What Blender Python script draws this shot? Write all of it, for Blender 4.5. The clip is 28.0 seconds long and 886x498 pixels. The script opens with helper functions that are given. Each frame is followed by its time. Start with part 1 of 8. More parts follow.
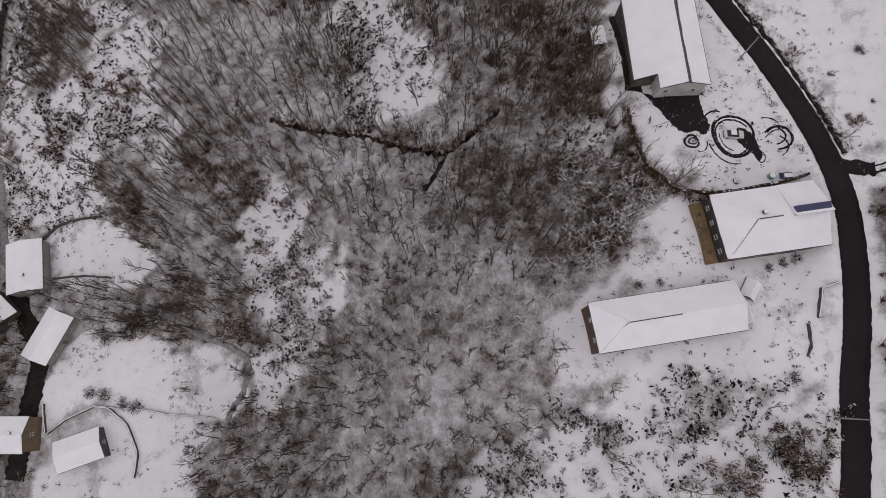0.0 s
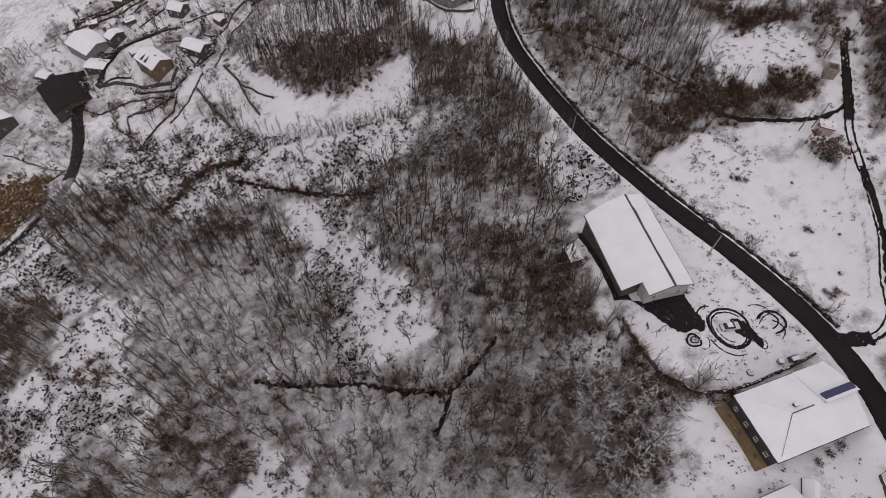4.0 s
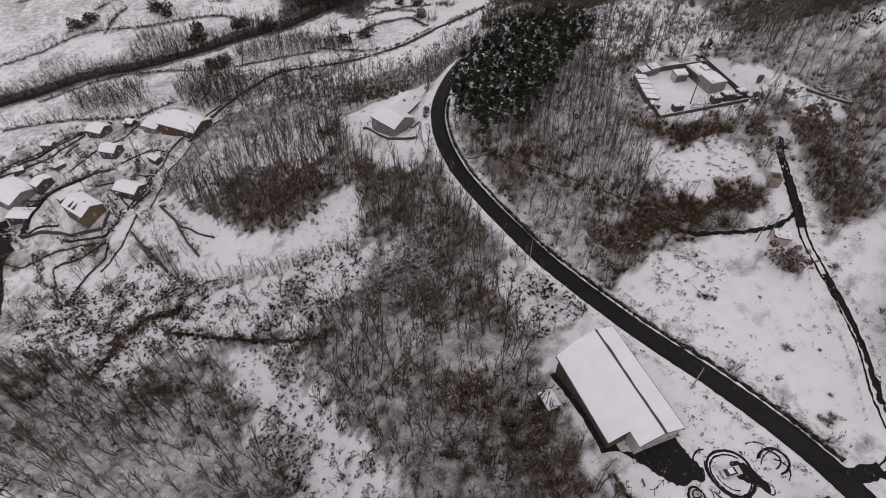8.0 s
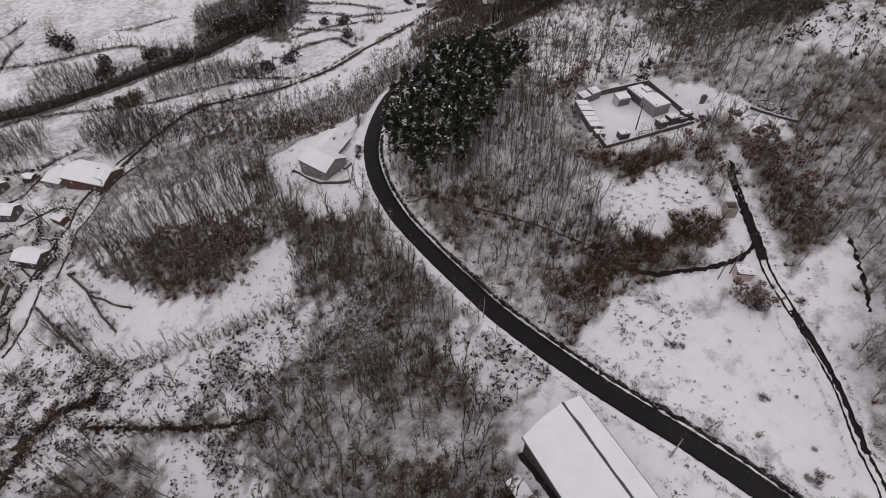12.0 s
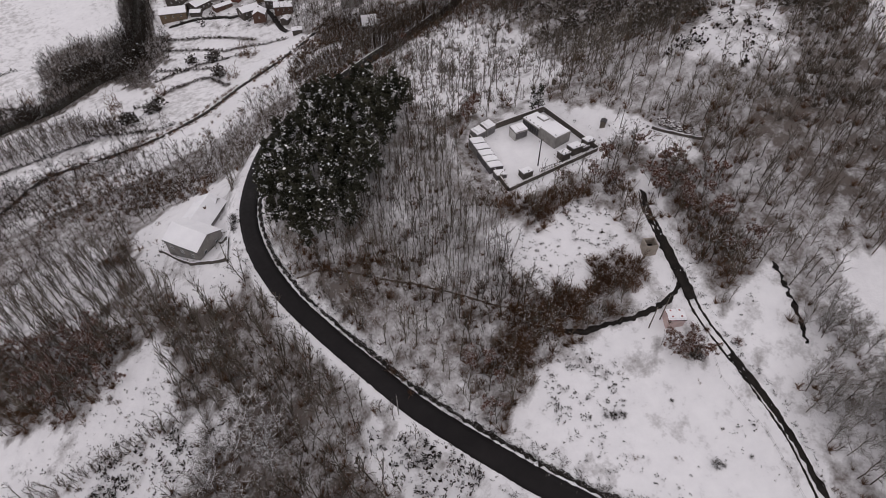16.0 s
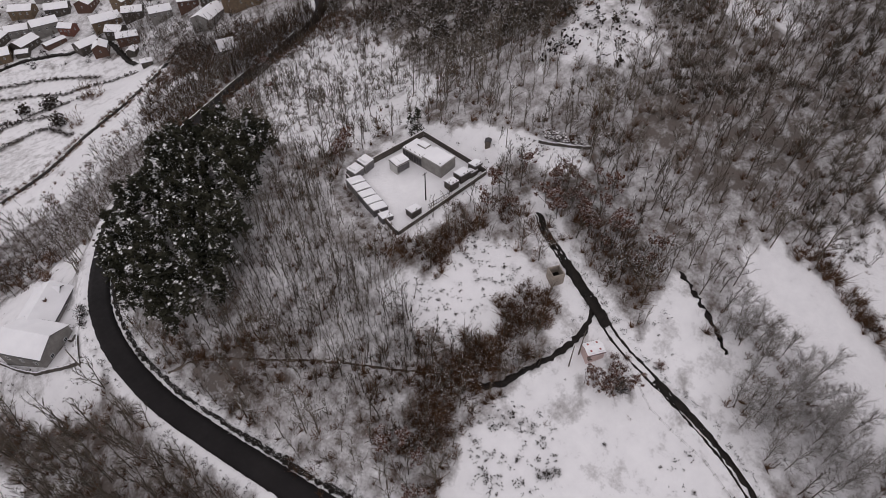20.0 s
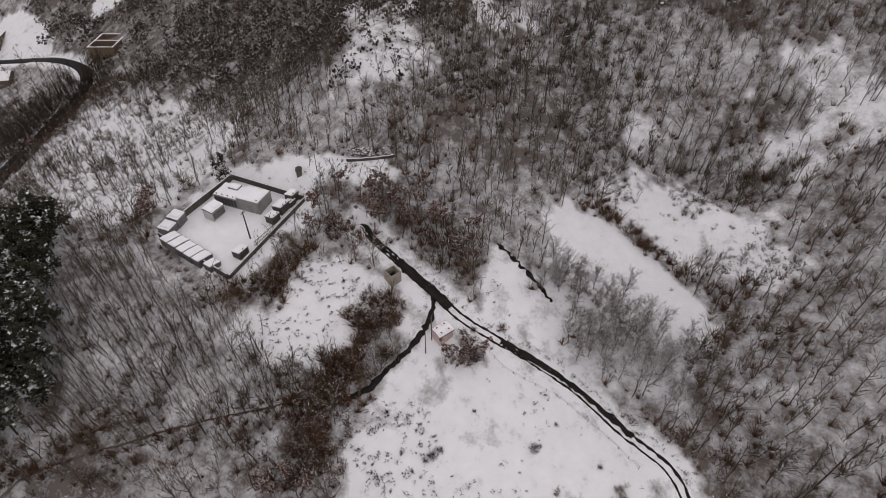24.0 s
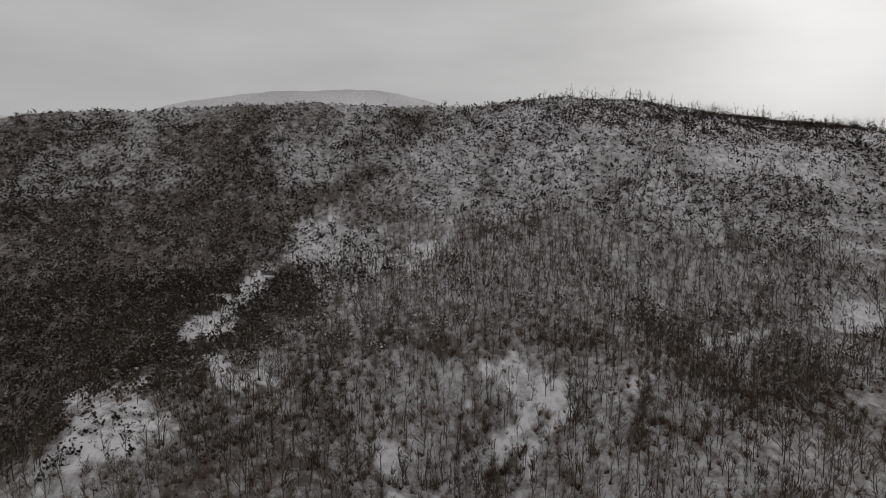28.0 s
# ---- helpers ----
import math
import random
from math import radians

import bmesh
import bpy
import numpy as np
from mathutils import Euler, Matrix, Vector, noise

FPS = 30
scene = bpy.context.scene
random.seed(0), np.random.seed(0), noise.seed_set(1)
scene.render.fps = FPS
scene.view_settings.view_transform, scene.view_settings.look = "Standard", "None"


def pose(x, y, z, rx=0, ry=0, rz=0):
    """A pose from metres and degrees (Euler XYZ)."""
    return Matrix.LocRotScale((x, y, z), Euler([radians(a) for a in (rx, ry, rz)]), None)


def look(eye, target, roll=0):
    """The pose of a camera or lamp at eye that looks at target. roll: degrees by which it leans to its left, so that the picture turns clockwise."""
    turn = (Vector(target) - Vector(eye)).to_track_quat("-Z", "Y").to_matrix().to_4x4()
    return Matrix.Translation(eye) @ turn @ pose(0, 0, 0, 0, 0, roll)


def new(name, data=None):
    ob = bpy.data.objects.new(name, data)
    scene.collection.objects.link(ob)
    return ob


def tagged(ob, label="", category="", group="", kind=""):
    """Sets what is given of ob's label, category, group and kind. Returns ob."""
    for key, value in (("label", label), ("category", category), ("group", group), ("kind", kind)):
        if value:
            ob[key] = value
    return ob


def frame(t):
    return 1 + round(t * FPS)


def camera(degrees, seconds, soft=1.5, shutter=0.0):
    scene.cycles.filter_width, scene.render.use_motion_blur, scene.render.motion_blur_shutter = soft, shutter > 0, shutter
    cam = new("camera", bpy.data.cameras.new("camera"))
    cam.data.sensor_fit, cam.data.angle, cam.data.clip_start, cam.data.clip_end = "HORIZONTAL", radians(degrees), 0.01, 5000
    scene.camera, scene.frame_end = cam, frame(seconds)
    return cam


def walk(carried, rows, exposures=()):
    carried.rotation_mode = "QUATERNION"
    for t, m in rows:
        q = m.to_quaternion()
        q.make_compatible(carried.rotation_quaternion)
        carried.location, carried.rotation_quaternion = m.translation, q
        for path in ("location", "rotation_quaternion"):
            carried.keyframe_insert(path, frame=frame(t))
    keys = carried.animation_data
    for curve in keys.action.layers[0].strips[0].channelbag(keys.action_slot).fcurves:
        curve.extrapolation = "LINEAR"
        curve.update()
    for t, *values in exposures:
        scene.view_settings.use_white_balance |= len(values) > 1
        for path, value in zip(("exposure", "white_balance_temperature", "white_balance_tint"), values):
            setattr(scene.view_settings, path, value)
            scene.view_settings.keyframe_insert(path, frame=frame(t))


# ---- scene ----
EXPOSURES = [(0.0, -0.28, 6420, 18), (6.0, -0.20, 6420, 18), (12.0, -0.18, 6430, 18), (15.0, -0.12, 6450, 18), (21.0, -0.10, 6450, 18), (24.0, -0.08, 6500, 16), (25.0, 0.10, 6500, 15), (26.0, 0.0, 6500, 14), (27.0, -0.57, 6500, 12), (28.0, -0.82, 6500, 11)]
# seconds, place in metres, heading (left of +y), pitch and roll in degrees
PATH = [
    (0.0, 0.00, 0.00, 109.22, -0.00, -74.93, 0.18),
    (0.5, -1.74, 1.45, 109.60, -1.25, -72.25, 0.03),
    (1.0, -3.43, 2.92, 110.00, -2.40, -69.45, -0.07),
    (1.5, -5.03, 4.38, 110.34, -3.82, -66.32, -0.10),
    (2.0, -6.62, 5.93, 110.55, -5.26, -62.94, 0.01),
    (2.5, -8.01, 7.72, 110.65, -6.94, -59.61, 0.15),
    (3.0, -9.00, 9.63, 110.70, -8.26, -56.92, 0.16),
    (3.5, -9.53, 11.70, 110.68, -9.52, -56.32, 0.09),
    (5.5, -8.99, 20.14, 110.53, -13.74, -52.56, 0.12),
    (6.0, -8.47, 22.41, 110.47, -14.60, -50.94, 0.08),
    (6.5, -7.63, 24.76, 110.46, -15.31, -48.67, 0.00),
    (7.0, -6.78, 27.12, 110.54, -15.92, -46.88, 0.03),
    (7.5, -5.89, 29.35, 110.74, -16.64, -46.77, 0.01),
    (8.0, -4.96, 31.56, 110.96, -17.49, -46.68, -0.01),
    (8.5, -3.99, 33.80, 111.10, -18.43, -46.64, -0.05),
    (9.0, -2.98, 36.05, 111.09, -18.86, -46.62, -0.00),
    (9.5, -1.87, 38.36, 111.00, -19.25, -46.61, -0.05),
    (10.0, -0.74, 40.75, 110.90, -20.06, -46.58, -0.07),
    (10.5, 0.49, 43.20, 110.86, -20.97, -46.55, -0.03),
    (11.0, 1.85, 45.68, 110.91, -21.95, -46.54, 0.03),
    (11.5, 3.28, 48.21, 110.97, -23.14, -46.53, 0.06),
    (12.0, 4.85, 50.90, 110.98, -24.59, -46.51, 0.09),
    (12.5, 6.72, 53.57, 110.85, -26.09, -46.47, 0.06),
    (14.5, 15.63, 64.01, 109.46, -32.06, -46.12, -0.03),
    (15.0, 18.21, 66.49, 109.04, -33.12, -46.09, -0.06),
    (15.5, 20.97, 68.83, 108.58, -34.40, -46.02, -0.11),
    (16.0, 23.86, 71.00, 108.12, -35.67, -45.98, -0.22),
    (16.5, 26.83, 73.22, 107.65, -37.02, -46.05, -0.33),
    (17.0, 29.64, 75.15, 107.25, -38.20, -46.12, -0.35),
    (17.5, 32.16, 76.88, 106.99, -39.44, -46.10, -0.26),
    (18.0, 34.42, 78.50, 106.84, -41.21, -46.11, -0.29),
    (18.5, 36.52, 79.92, 106.73, -42.99, -46.17, -0.33),
    (19.0, 38.46, 81.06, 106.61, -44.83, -46.20, -0.33),
    (19.5, 40.11, 81.83, 106.45, -46.63, -46.20, -0.38),
    (20.0, 41.33, 82.32, 106.27, -48.25, -46.38, -0.34),
    (20.5, 41.82, 82.32, 106.22, -49.71, -46.49, -0.31),
    (22.5, 39.10, 78.82, 106.76, -60.89, -46.39, 0.21),
    (23.0, 38.03, 77.89, 106.76, -64.20, -45.68, 0.37),
    (23.5, 36.76, 76.90, 106.64, -67.53, -45.16, 0.44),
    (24.0, 35.42, 75.83, 106.43, -70.73, -42.74, 0.51),
    (24.5, 34.14, 74.77, 106.19, -73.65, -38.53, 0.43),
    (25.0, 32.91, 73.82, 105.93, -76.79, -32.36, 0.36),
    (25.5, 31.62, 72.96, 105.67, -80.02, -25.87, 0.26),
    (26.0, 30.14, 72.12, 105.43, -83.24, -19.34, 0.19),
    (26.5, 28.59, 71.33, 105.16, -86.56, -12.88, 0.13),
    (27.0, 27.00, 70.52, 104.89, -89.79, -8.04, 0.07),
    (27.5, 25.39, 69.68, 104.63, -92.89, -6.12, 0.03),
    (28.0, 23.78, 68.87, 104.36, -95.90, -6.01, 0.03),
]
cam = camera(77.46, 28.0, soft=0.9)
walk(cam, [(t, pose(x, y, z, 0, 0, yaw) @ pose(0, 0, 0, 90 + pitch, 0, 0) @ pose(0, 0, 0, 0, 0, roll))
           for t, x, y, z, yaw, pitch, roll in PATH], EXPOSURES)
# end of path

# ---------------------------------------------------------------- light
world = bpy.data.worlds.new("overcast_sky")
scene.world = world
world.use_nodes = True
wn, wl = world.node_tree.nodes, world.node_tree.links
wn.clear()
w_out, w_bg = wn.new("ShaderNodeOutputWorld"), wn.new("ShaderNodeBackground")
w_sky = wn.new("ShaderNodeTexSky")
w_sky.sky_type, w_sky.sun_disc = "NISHITA", False
w_sky.sun_elevation, w_sky.sun_rotation = radians(20), radians(130)
w_sky.air_density, w_sky.dust_density, w_sky.ozone_density = 1.0, 6.0, 1.0
w_hsv = wn.new("ShaderNodeHueSaturation")
w_hsv.inputs["Saturation"].default_value = 0.12
w_co, w_map, w_noise = wn.new("ShaderNodeTexCoord"), wn.new("ShaderNodeMapping"), wn.new("ShaderNodeTexNoise")
w_map.inputs["Scale"].default_value = (1.2, 1.2, 5.0)
w_noise.inputs["Scale"].default_value, w_noise.inputs["Detail"].default_value = 2.0, 5.0
w_ramp = wn.new("ShaderNodeMapRange")
w_ramp.inputs["From Min"].default_value, w_ramp.inputs["From Max"].default_value = 0.3, 0.7
w_ramp.inputs["To Min"].default_value, w_ramp.inputs["To Max"].default_value = 0.90, 1.08
w_mul = wn.new("ShaderNodeMixRGB")
w_mul.blend_type, w_mul.inputs["Fac"].default_value = "MULTIPLY", 1.0
w_veil = wn.new("ShaderNodeMixRGB")
w_veil.inputs["Fac"].default_value, w_veil.inputs["Color2"].default_value = 0.935, (6.9, 6.9, 6.85, 1)
wl.new(w_co.outputs["Generated"], w_map.inputs["Vector"])
wl.new(w_map.outputs["Vector"], w_noise.inputs["Vector"])
wl.new(w_noise.outputs["Fac"], w_ramp.inputs["Value"])
wl.new(w_sky.outputs["Color"], w_hsv.inputs["Color"])
wl.new(w_hsv.outputs["Color"], w_veil.inputs["Color1"])
wl.new(w_veil.outputs["Color"], w_mul.inputs["Color1"])
wl.new(w_ramp.outputs["Result"], w_mul.inputs["Color2"])
wl.new(w_mul.outputs["Color"], w_bg.inputs["Color"])
w_bg.inputs["Strength"].default_value = 0.12
wl.new(w_bg.outputs["Background"], w_out.inputs["Surface"])

sun_data = bpy.data.lights.new("sun", "SUN")
sun_data.energy, sun_data.angle, sun_data.color = 0.6, radians(25), (1.0, 0.97, 0.93)
sun = new("sun", sun_data)
sun.matrix_world = look((0, 0, 300), (-72, 60, 266))

# ---------------------------------------------------------------- materials
MATS = {}


def nodes_of(name):
    m = bpy.data.materials.new(name)
    m.use_nodes = True
    MATS[name] = m
    t = m.node_tree
    return m, t.nodes, t.links, t.nodes["Principled BSDF"]


def coords(n, l, scale=1.0):
    g = n.new("ShaderNodeNewGeometry")
    mp = n.new("ShaderNodeMapping")
    mp.inputs["Scale"].default_value = (scale, scale, scale)
    l.new(g.outputs["Position"], mp.inputs["Vector"])
    return mp.outputs["Vector"], g


def noise_of(n, l, vec, scale, detail=4.0, rough=0.6):
    t = n.new("ShaderNodeTexNoise")
    t.inputs["Scale"].default_value, t.inputs["Detail"].default_value = scale, detail
    t.inputs["Roughness"].default_value = rough
    l.new(vec, t.inputs["Vector"])
    return t.outputs["Fac"]


def ranged(n, l, value, a, b, c=0.0, d=1.0):
    r = n.new("ShaderNodeMapRange")
    for key, v in (("From Min", a), ("From Max", b), ("To Min", c), ("To Max", d)):
        r.inputs[key].default_value = v
    l.new(value, r.inputs["Value"])
    return r.outputs["Result"]


def mixed(n, l, fac, c1, c2, mode="MIX"):
    m = n.new("ShaderNodeMixRGB")
    m.blend_type = mode
    for key, v in (("Fac", fac), ("Color1", c1), ("Color2", c2)):
        if isinstance(v, (float, int)):
            m.inputs[key].default_value = v
        elif isinstance(v, tuple):
            m.inputs[key].default_value = (*v, 1)
        else:
            l.new(v, m.inputs[key])
    return m.outputs["Color"]


def math_of(n, l, op, a, b=0.0):
    m = n.new("ShaderNodeMath")
    m.operation = op
    for k, v in ((0, a), (1, b)):
        if isinstance(v, (float, int)):
            m.inputs[k].default_value = v
        else:
            l.new(v, m.inputs[k])
    return m.outputs[0]


def bumped(n, l, height, strength, dist, bsdf):
    b = n.new("ShaderNodeBump")
    b.inputs["Strength"].default_value, b.inputs["Distance"].default_value = strength, dist
    l.new(height, b.inputs["Height"])
    l.new(b.outputs["Normal"], bsdf.inputs["Normal"])


SNOW, SNOW_DIM = (0.86, 0.845, 0.86), (0.77, 0.755, 0.775)


def plain(name, c1, c2, scale=1.0, rough=0.8, metal=0.0, bump=0.02, fine=9.0, per_object=0.0):
    """A weathered surface: two tones in large stains, a finer grain and some relief."""
    m, n, l, b = nodes_of(name)
    vec, _ = coords(n, l)
    big, small = noise_of(n, l, vec, scale), noise_of(n, l, vec, scale * fine, 3)
    col = mixed(n, l, ranged(n, l, big, 0.35, 0.65), c1, c2)
    col = mixed(n, l, ranged(n, l, small, 0.3, 0.8, 0.0, 0.35), col, tuple(v * 0.6 for v in c1))
    if per_object:
        info = n.new("ShaderNodeObjectInfo")
        col = mixed(n, l, ranged(n, l, info.outputs["Random"], 0, 1, 0, per_object), col, tuple(v * 0.55 for v in c2))
    l.new(col, b.inputs["Base Color"])
    b.inputs["Roughness"].default_value, b.inputs["Metallic"].default_value = rough, metal
    bumped(n, l, small, 0.5, bump, b)
    return m


def snowy(name, c1, c2, low, high, scale=0.6, rough=0.85, island=True, patch=0.35, grain=7.0, facing=1.0, dim=0.6):
    """Bark, twigs or leaves with snow lying on whatever faces the sky."""
    m, n, l, b = nodes_of(name)
    vec, g = coords(n, l)
    big, small = noise_of(n, l, vec, scale, 3), noise_of(n, l, vec, grain, 2)
    col = mixed(n, l, ranged(n, l, big, 0.3, 0.7), c1, c2)
    if island:
        col = mixed(n, l, ranged(n, l, g.outputs["Random Per Island"], 0, 1, 0, dim), col, tuple(v * 0.5 for v in c1))
    sep = n.new("ShaderNodeSeparateXYZ")
    l.new(g.outputs["Normal"], sep.inputs[0])
    up = math_of(n, l, "ADD", math_of(n, l, "MULTIPLY", sep.outputs["Z"], facing), ranged(n, l, small, 0.3, 0.7, -patch, patch))
    snow = ranged(n, l, up, low, high)
    col = mixed(n, l, snow, col, SNOW)
    l.new(col, b.inputs["Base Color"])
    b.inputs["Roughness"].default_value = rough
    b.inputs["Specular IOR Level"].default_value = 0.15
    return m


# snow-covered ground: litter, dead grass and stones poke through where the cover is thin; tree shade is painted in with
# them
def ground_material():
    m, n, l, b = nodes_of("snowy_ground")
    vec, g = coords(n, l)
    at = n.new("ShaderNodeAttribute")
    at.attribute_name = "litter_shade"
    fine, mid, big = noise_of(n, l, vec, 1.7, 3, 0.6), noise_of(n, l, vec, 0.30, 5, 0.62), noise_of(n, l, vec, 0.03, 4)
    mix = math_of(n, l, "ADD", math_of(n, l, "MULTIPLY", fine, 0.28), math_of(n, l, "MULTIPLY", mid, 0.72))
    edge = math_of(n, l, "SUBTRACT", 0.78, math_of(n, l, "MULTIPLY", at.outputs["Fac"], 0.42))
    bare = n.new("ShaderNodeMapRange")
    bare.inputs["From Min"].default_value, bare.inputs["From Max"].default_value = -0.15, 0.24
    bare.inputs["To Max"].default_value = 0.92
    l.new(math_of(n, l, "SUBTRACT", mix, edge), bare.inputs["Value"])
    earth = mixed(n, l, ranged(n, l, mid, 0.35, 0.65), (0.026, 0.017, 0.011), (0.072, 0.047, 0.031))
    earth = mixed(n, l, ranged(n, l, big, 0.35, 0.7, 0, 0.7), earth, (0.068, 0.040, 0.023))
    snow = mixed(n, l, ranged(n, l, mid, 0.3, 0.75), SNOW, SNOW_DIM)
    snow = mixed(n, l, ranged(n, l, big, 0.45, 0.7, 0.0, 0.35), snow, (0.67, 0.655, 0.67))
    l.new(mixed(n, l, bare.outputs["Result"], snow, earth), b.inputs["Base Color"])
    b.inputs["Roughness"].default_value = 0.75
    bumped(n, l, mix, 0.6, 0.35, b)
    return m


GROUND = ground_material()


def roof_snow():
    m, n, l, b = nodes_of("roof_snow")
    vec, _ = coords(n, l)
    a, c = noise_of(n, l, vec, 0.25, 3), noise_of(n, l, vec, 2.5, 4)
    l.new(mixed(n, l, ranged(n, l, a, 0.35, 0.7), (0.89, 0.88, 0.90), (0.83, 0.82, 0.845)), b.inputs["Base Color"])
    b.inputs["Roughness"].default_value = 0.7
    bumped(n, l, c, 0.25, 0.05, b)
    return m


ROOFSNOW = roof_snow()


def asphalt_material():
    m, n, l, b = nodes_of("wet_asphalt")
    vec, _ = coords(n, l)
    big, mid, fine = noise_of(n, l, vec, 0.12, 4), noise_of(n, l, vec, 0.9, 4), noise_of(n, l, vec, 14, 2)
    col = mixed(n, l, ranged(n, l, big, 0.35, 0.65), (0.009, 0.0075, 0.008), (0.016, 0.0135, 0.014))
    col = mixed(n, l, ranged(n, l, mid, 0.45, 0.75, 0, 0.5), col, (0.021, 0.018, 0.019))
    l.new(col, b.inputs["Base Color"])
    l.new(ranged(n, l, mid, 0.3, 0.7, 0.6, 0.85), b.inputs["Roughness"])
    b.inputs["Specular IOR Level"].default_value = 0.2
    bumped(n, l, fine, 0.4, 0.01, b)
    return m


ASPHALT = asphalt_material()
MUD = plain("wet_mud", (0.012, 0.010, 0.009), (0.026, 0.021, 0.018), 0.6, 0.55, bump=0.05)
MUD.node_tree.nodes["Principled BSDF"].inputs["Specular IOR Level"].default_value = 0.12
SLUSH = plain("trodden_slush", (0.34, 0.33, 0.34), (0.16, 0.15, 0.15), 0.9, 0.5, bump=0.05)
BARK = snowy("snowy_bark", (0.040, 0.031, 0.025), (0.125, 0.105, 0.086), 0.45, 0.95, scale=0.08)
LIMB = snowy("lichened_limbs", (0.062, 0.049, 0.037), (0.215, 0.180, 0.140), 0.66, 1.02, scale=0.05, patch=0.3, dim=0.7)
TWIG = snowy("snowy_twigs", (0.034, 0.023, 0.016), (0.120, 0.086, 0.060), 0.72, 1.1, scale=0.06, patch=0.4)
# far flank crowns: mist over them is mixed into these paler tones
MURK = snowy("misty_far_crowns", (0.044, 0.037, 0.031), (0.110, 0.092, 0.074), 0.88, 1.22, scale=0.02, dim=0.4)
GLOOM = snowy("dark_alder_twigs", (0.020, 0.015, 0.012), (0.062, 0.048, 0.037), 0.85, 1.2, scale=0.03)
FROST = snowy("frosted_limbs", (0.075, 0.062, 0.050), (0.20, 0.17, 0.14), 0.25, 0.75, scale=0.07, patch=0.35)
EARTH = plain("trodden_earth", (0.15, 0.115, 0.09), (0.075, 0.055, 0.042), 0.5, 0.9, bump=0.04)
BRUSH = snowy("withered_brush", (0.080, 0.042, 0.025), (0.180, 0.100, 0.058), 0.84, 1.2, scale=0.12, dim=0.35)
SCRUB = snowy("snowy_scrub", (0.018, 0.014, 0.012), (0.044, 0.030, 0.022), 0.72, 1.15)
BRACKEN = snowy("ochre_bracken", (0.20, 0.115, 0.046), (0.30, 0.18, 0.08), 0.90, 1.2)
RUST = snowy("withered_leaves", (0.090, 0.036, 0.022), (0.170, 0.072, 0.040), 0.80, 1.15, dim=0.4)
NEEDLE = snowy("pine_needles", (0.026, 0.028, 0.018), (0.066, 0.060, 0.040), 0.50, 0.80, scale=0.15, patch=0.85, grain=0.42, facing=0.3)
THATCH = snowy("snow_laden_scrub", (0.085, 0.066, 0.052), (0.20, 0.165, 0.13), 0.42, 0.9, scale=0.1, patch=0.4, dim=0.6)
CONCRETE = plain("stained_concrete", (0.34, 0.33, 0.31), (0.22, 0.21, 0.20), 0.7, 0.85)
RENDER_W = plain("weathered_white_render", (0.55, 0.54, 0.52), (0.40, 0.39, 0.37), 0.5, 0.85)
RENDER_G = plain("grey_render", (0.28, 0.265, 0.25), (0.18, 0.17, 0.16), 0.5, 0.85)
RENDER_D = plain("dark_stone_wall", (0.095, 0.080, 0.068), (0.055, 0.047, 0.042), 0.8, 0.9, bump=0.05)
BRICK = plain("brown_brickwork", (0.125, 0.066, 0.046), (0.085, 0.048, 0.037), 0.9, 0.9)
REDWALL = plain("red_brown_render", (0.20, 0.075, 0.055), (0.13, 0.055, 0.042), 0.8, 0.9)
TAN = plain("tan_stone_wall", (0.19, 0.135, 0.085), (0.12, 0.085, 0.058), 0.8, 0.9)
OCHRE = plain("ochre_boards", (0.26, 0.17, 0.075), (0.17, 0.105, 0.05), 0.8, 0.8)
SLATE = plain("dark_slate", (0.035, 0.033, 0.036), (0.055, 0.05, 0.052), 0.8, 0.55)
TILE = plain("clay_tile", (0.21, 0.10, 0.065), (0.14, 0.07, 0.05), 0.8, 0.85)
GRANITE = plain("dark_granite", (0.13, 0.12, 0.125), (0.08, 0.075, 0.078), 0.9, 0.6)
WOOD = plain("grey_weathered_wood", (0.15, 0.125, 0.10), (0.09, 0.075, 0.06), 1.2, 0.85)
POLEC = plain("concrete_pole", (0.36, 0.35, 0.33), (0.25, 0.24, 0.23), 1.0, 0.85)
IRON = plain("dark_iron", (0.03, 0.03, 0.033), (0.05, 0.045, 0.045), 2.0, 0.5, 0.6)
WHITEP = plain("white_paint", (0.70, 0.70, 0.70), (0.58, 0.58, 0.58), 1.0, 0.6)
REDP = plain("faded_red_paint", (0.36, 0.07, 0.06), (0.25, 0.05, 0.05), 1.0, 0.6)
PINKW = plain("pale_pink_render", (0.66, 0.50, 0.47), (0.54, 0.42, 0.40), 0.8, 0.85)
BLUEP = plain("dark_blue_plastic", (0.03, 0.035, 0.10), (0.05, 0.05, 0.13), 1.0, 0.4)
GREENP = plain("pale_green_plastic", (0.16, 0.30, 0.22), (0.12, 0.22, 0.17), 1.0, 0.4)
GUTTER = plain("zinc_gutter", (0.10, 0.10, 0.115), (0.07, 0.07, 0.08), 1.0, 0.45, 0.4)
RUBBER = plain("black_rubber", (0.02, 0.02, 0.02), (0.03, 0.03, 0.03), 2.0, 0.8)


def glass_material():
    m, n, l, b = nodes_of("window_glass")
    b.inputs["Base Color"].default_value = (0.02, 0.025, 0.03, 1)
    b.inputs["Roughness"].default_value = 0.08
    b.inputs["Metallic"].default_value = 0.0
    return m


GLASS = glass_material()

# ---------------------------------------------------------------- the lie of the land
KX = np.array([-220, -120, -70, -30, 10, 50, 90, 130, 180, 240, 320, 450.0])
KY = np.array([-60, 0, 50, 100, 150, 210, 290, 420.0])
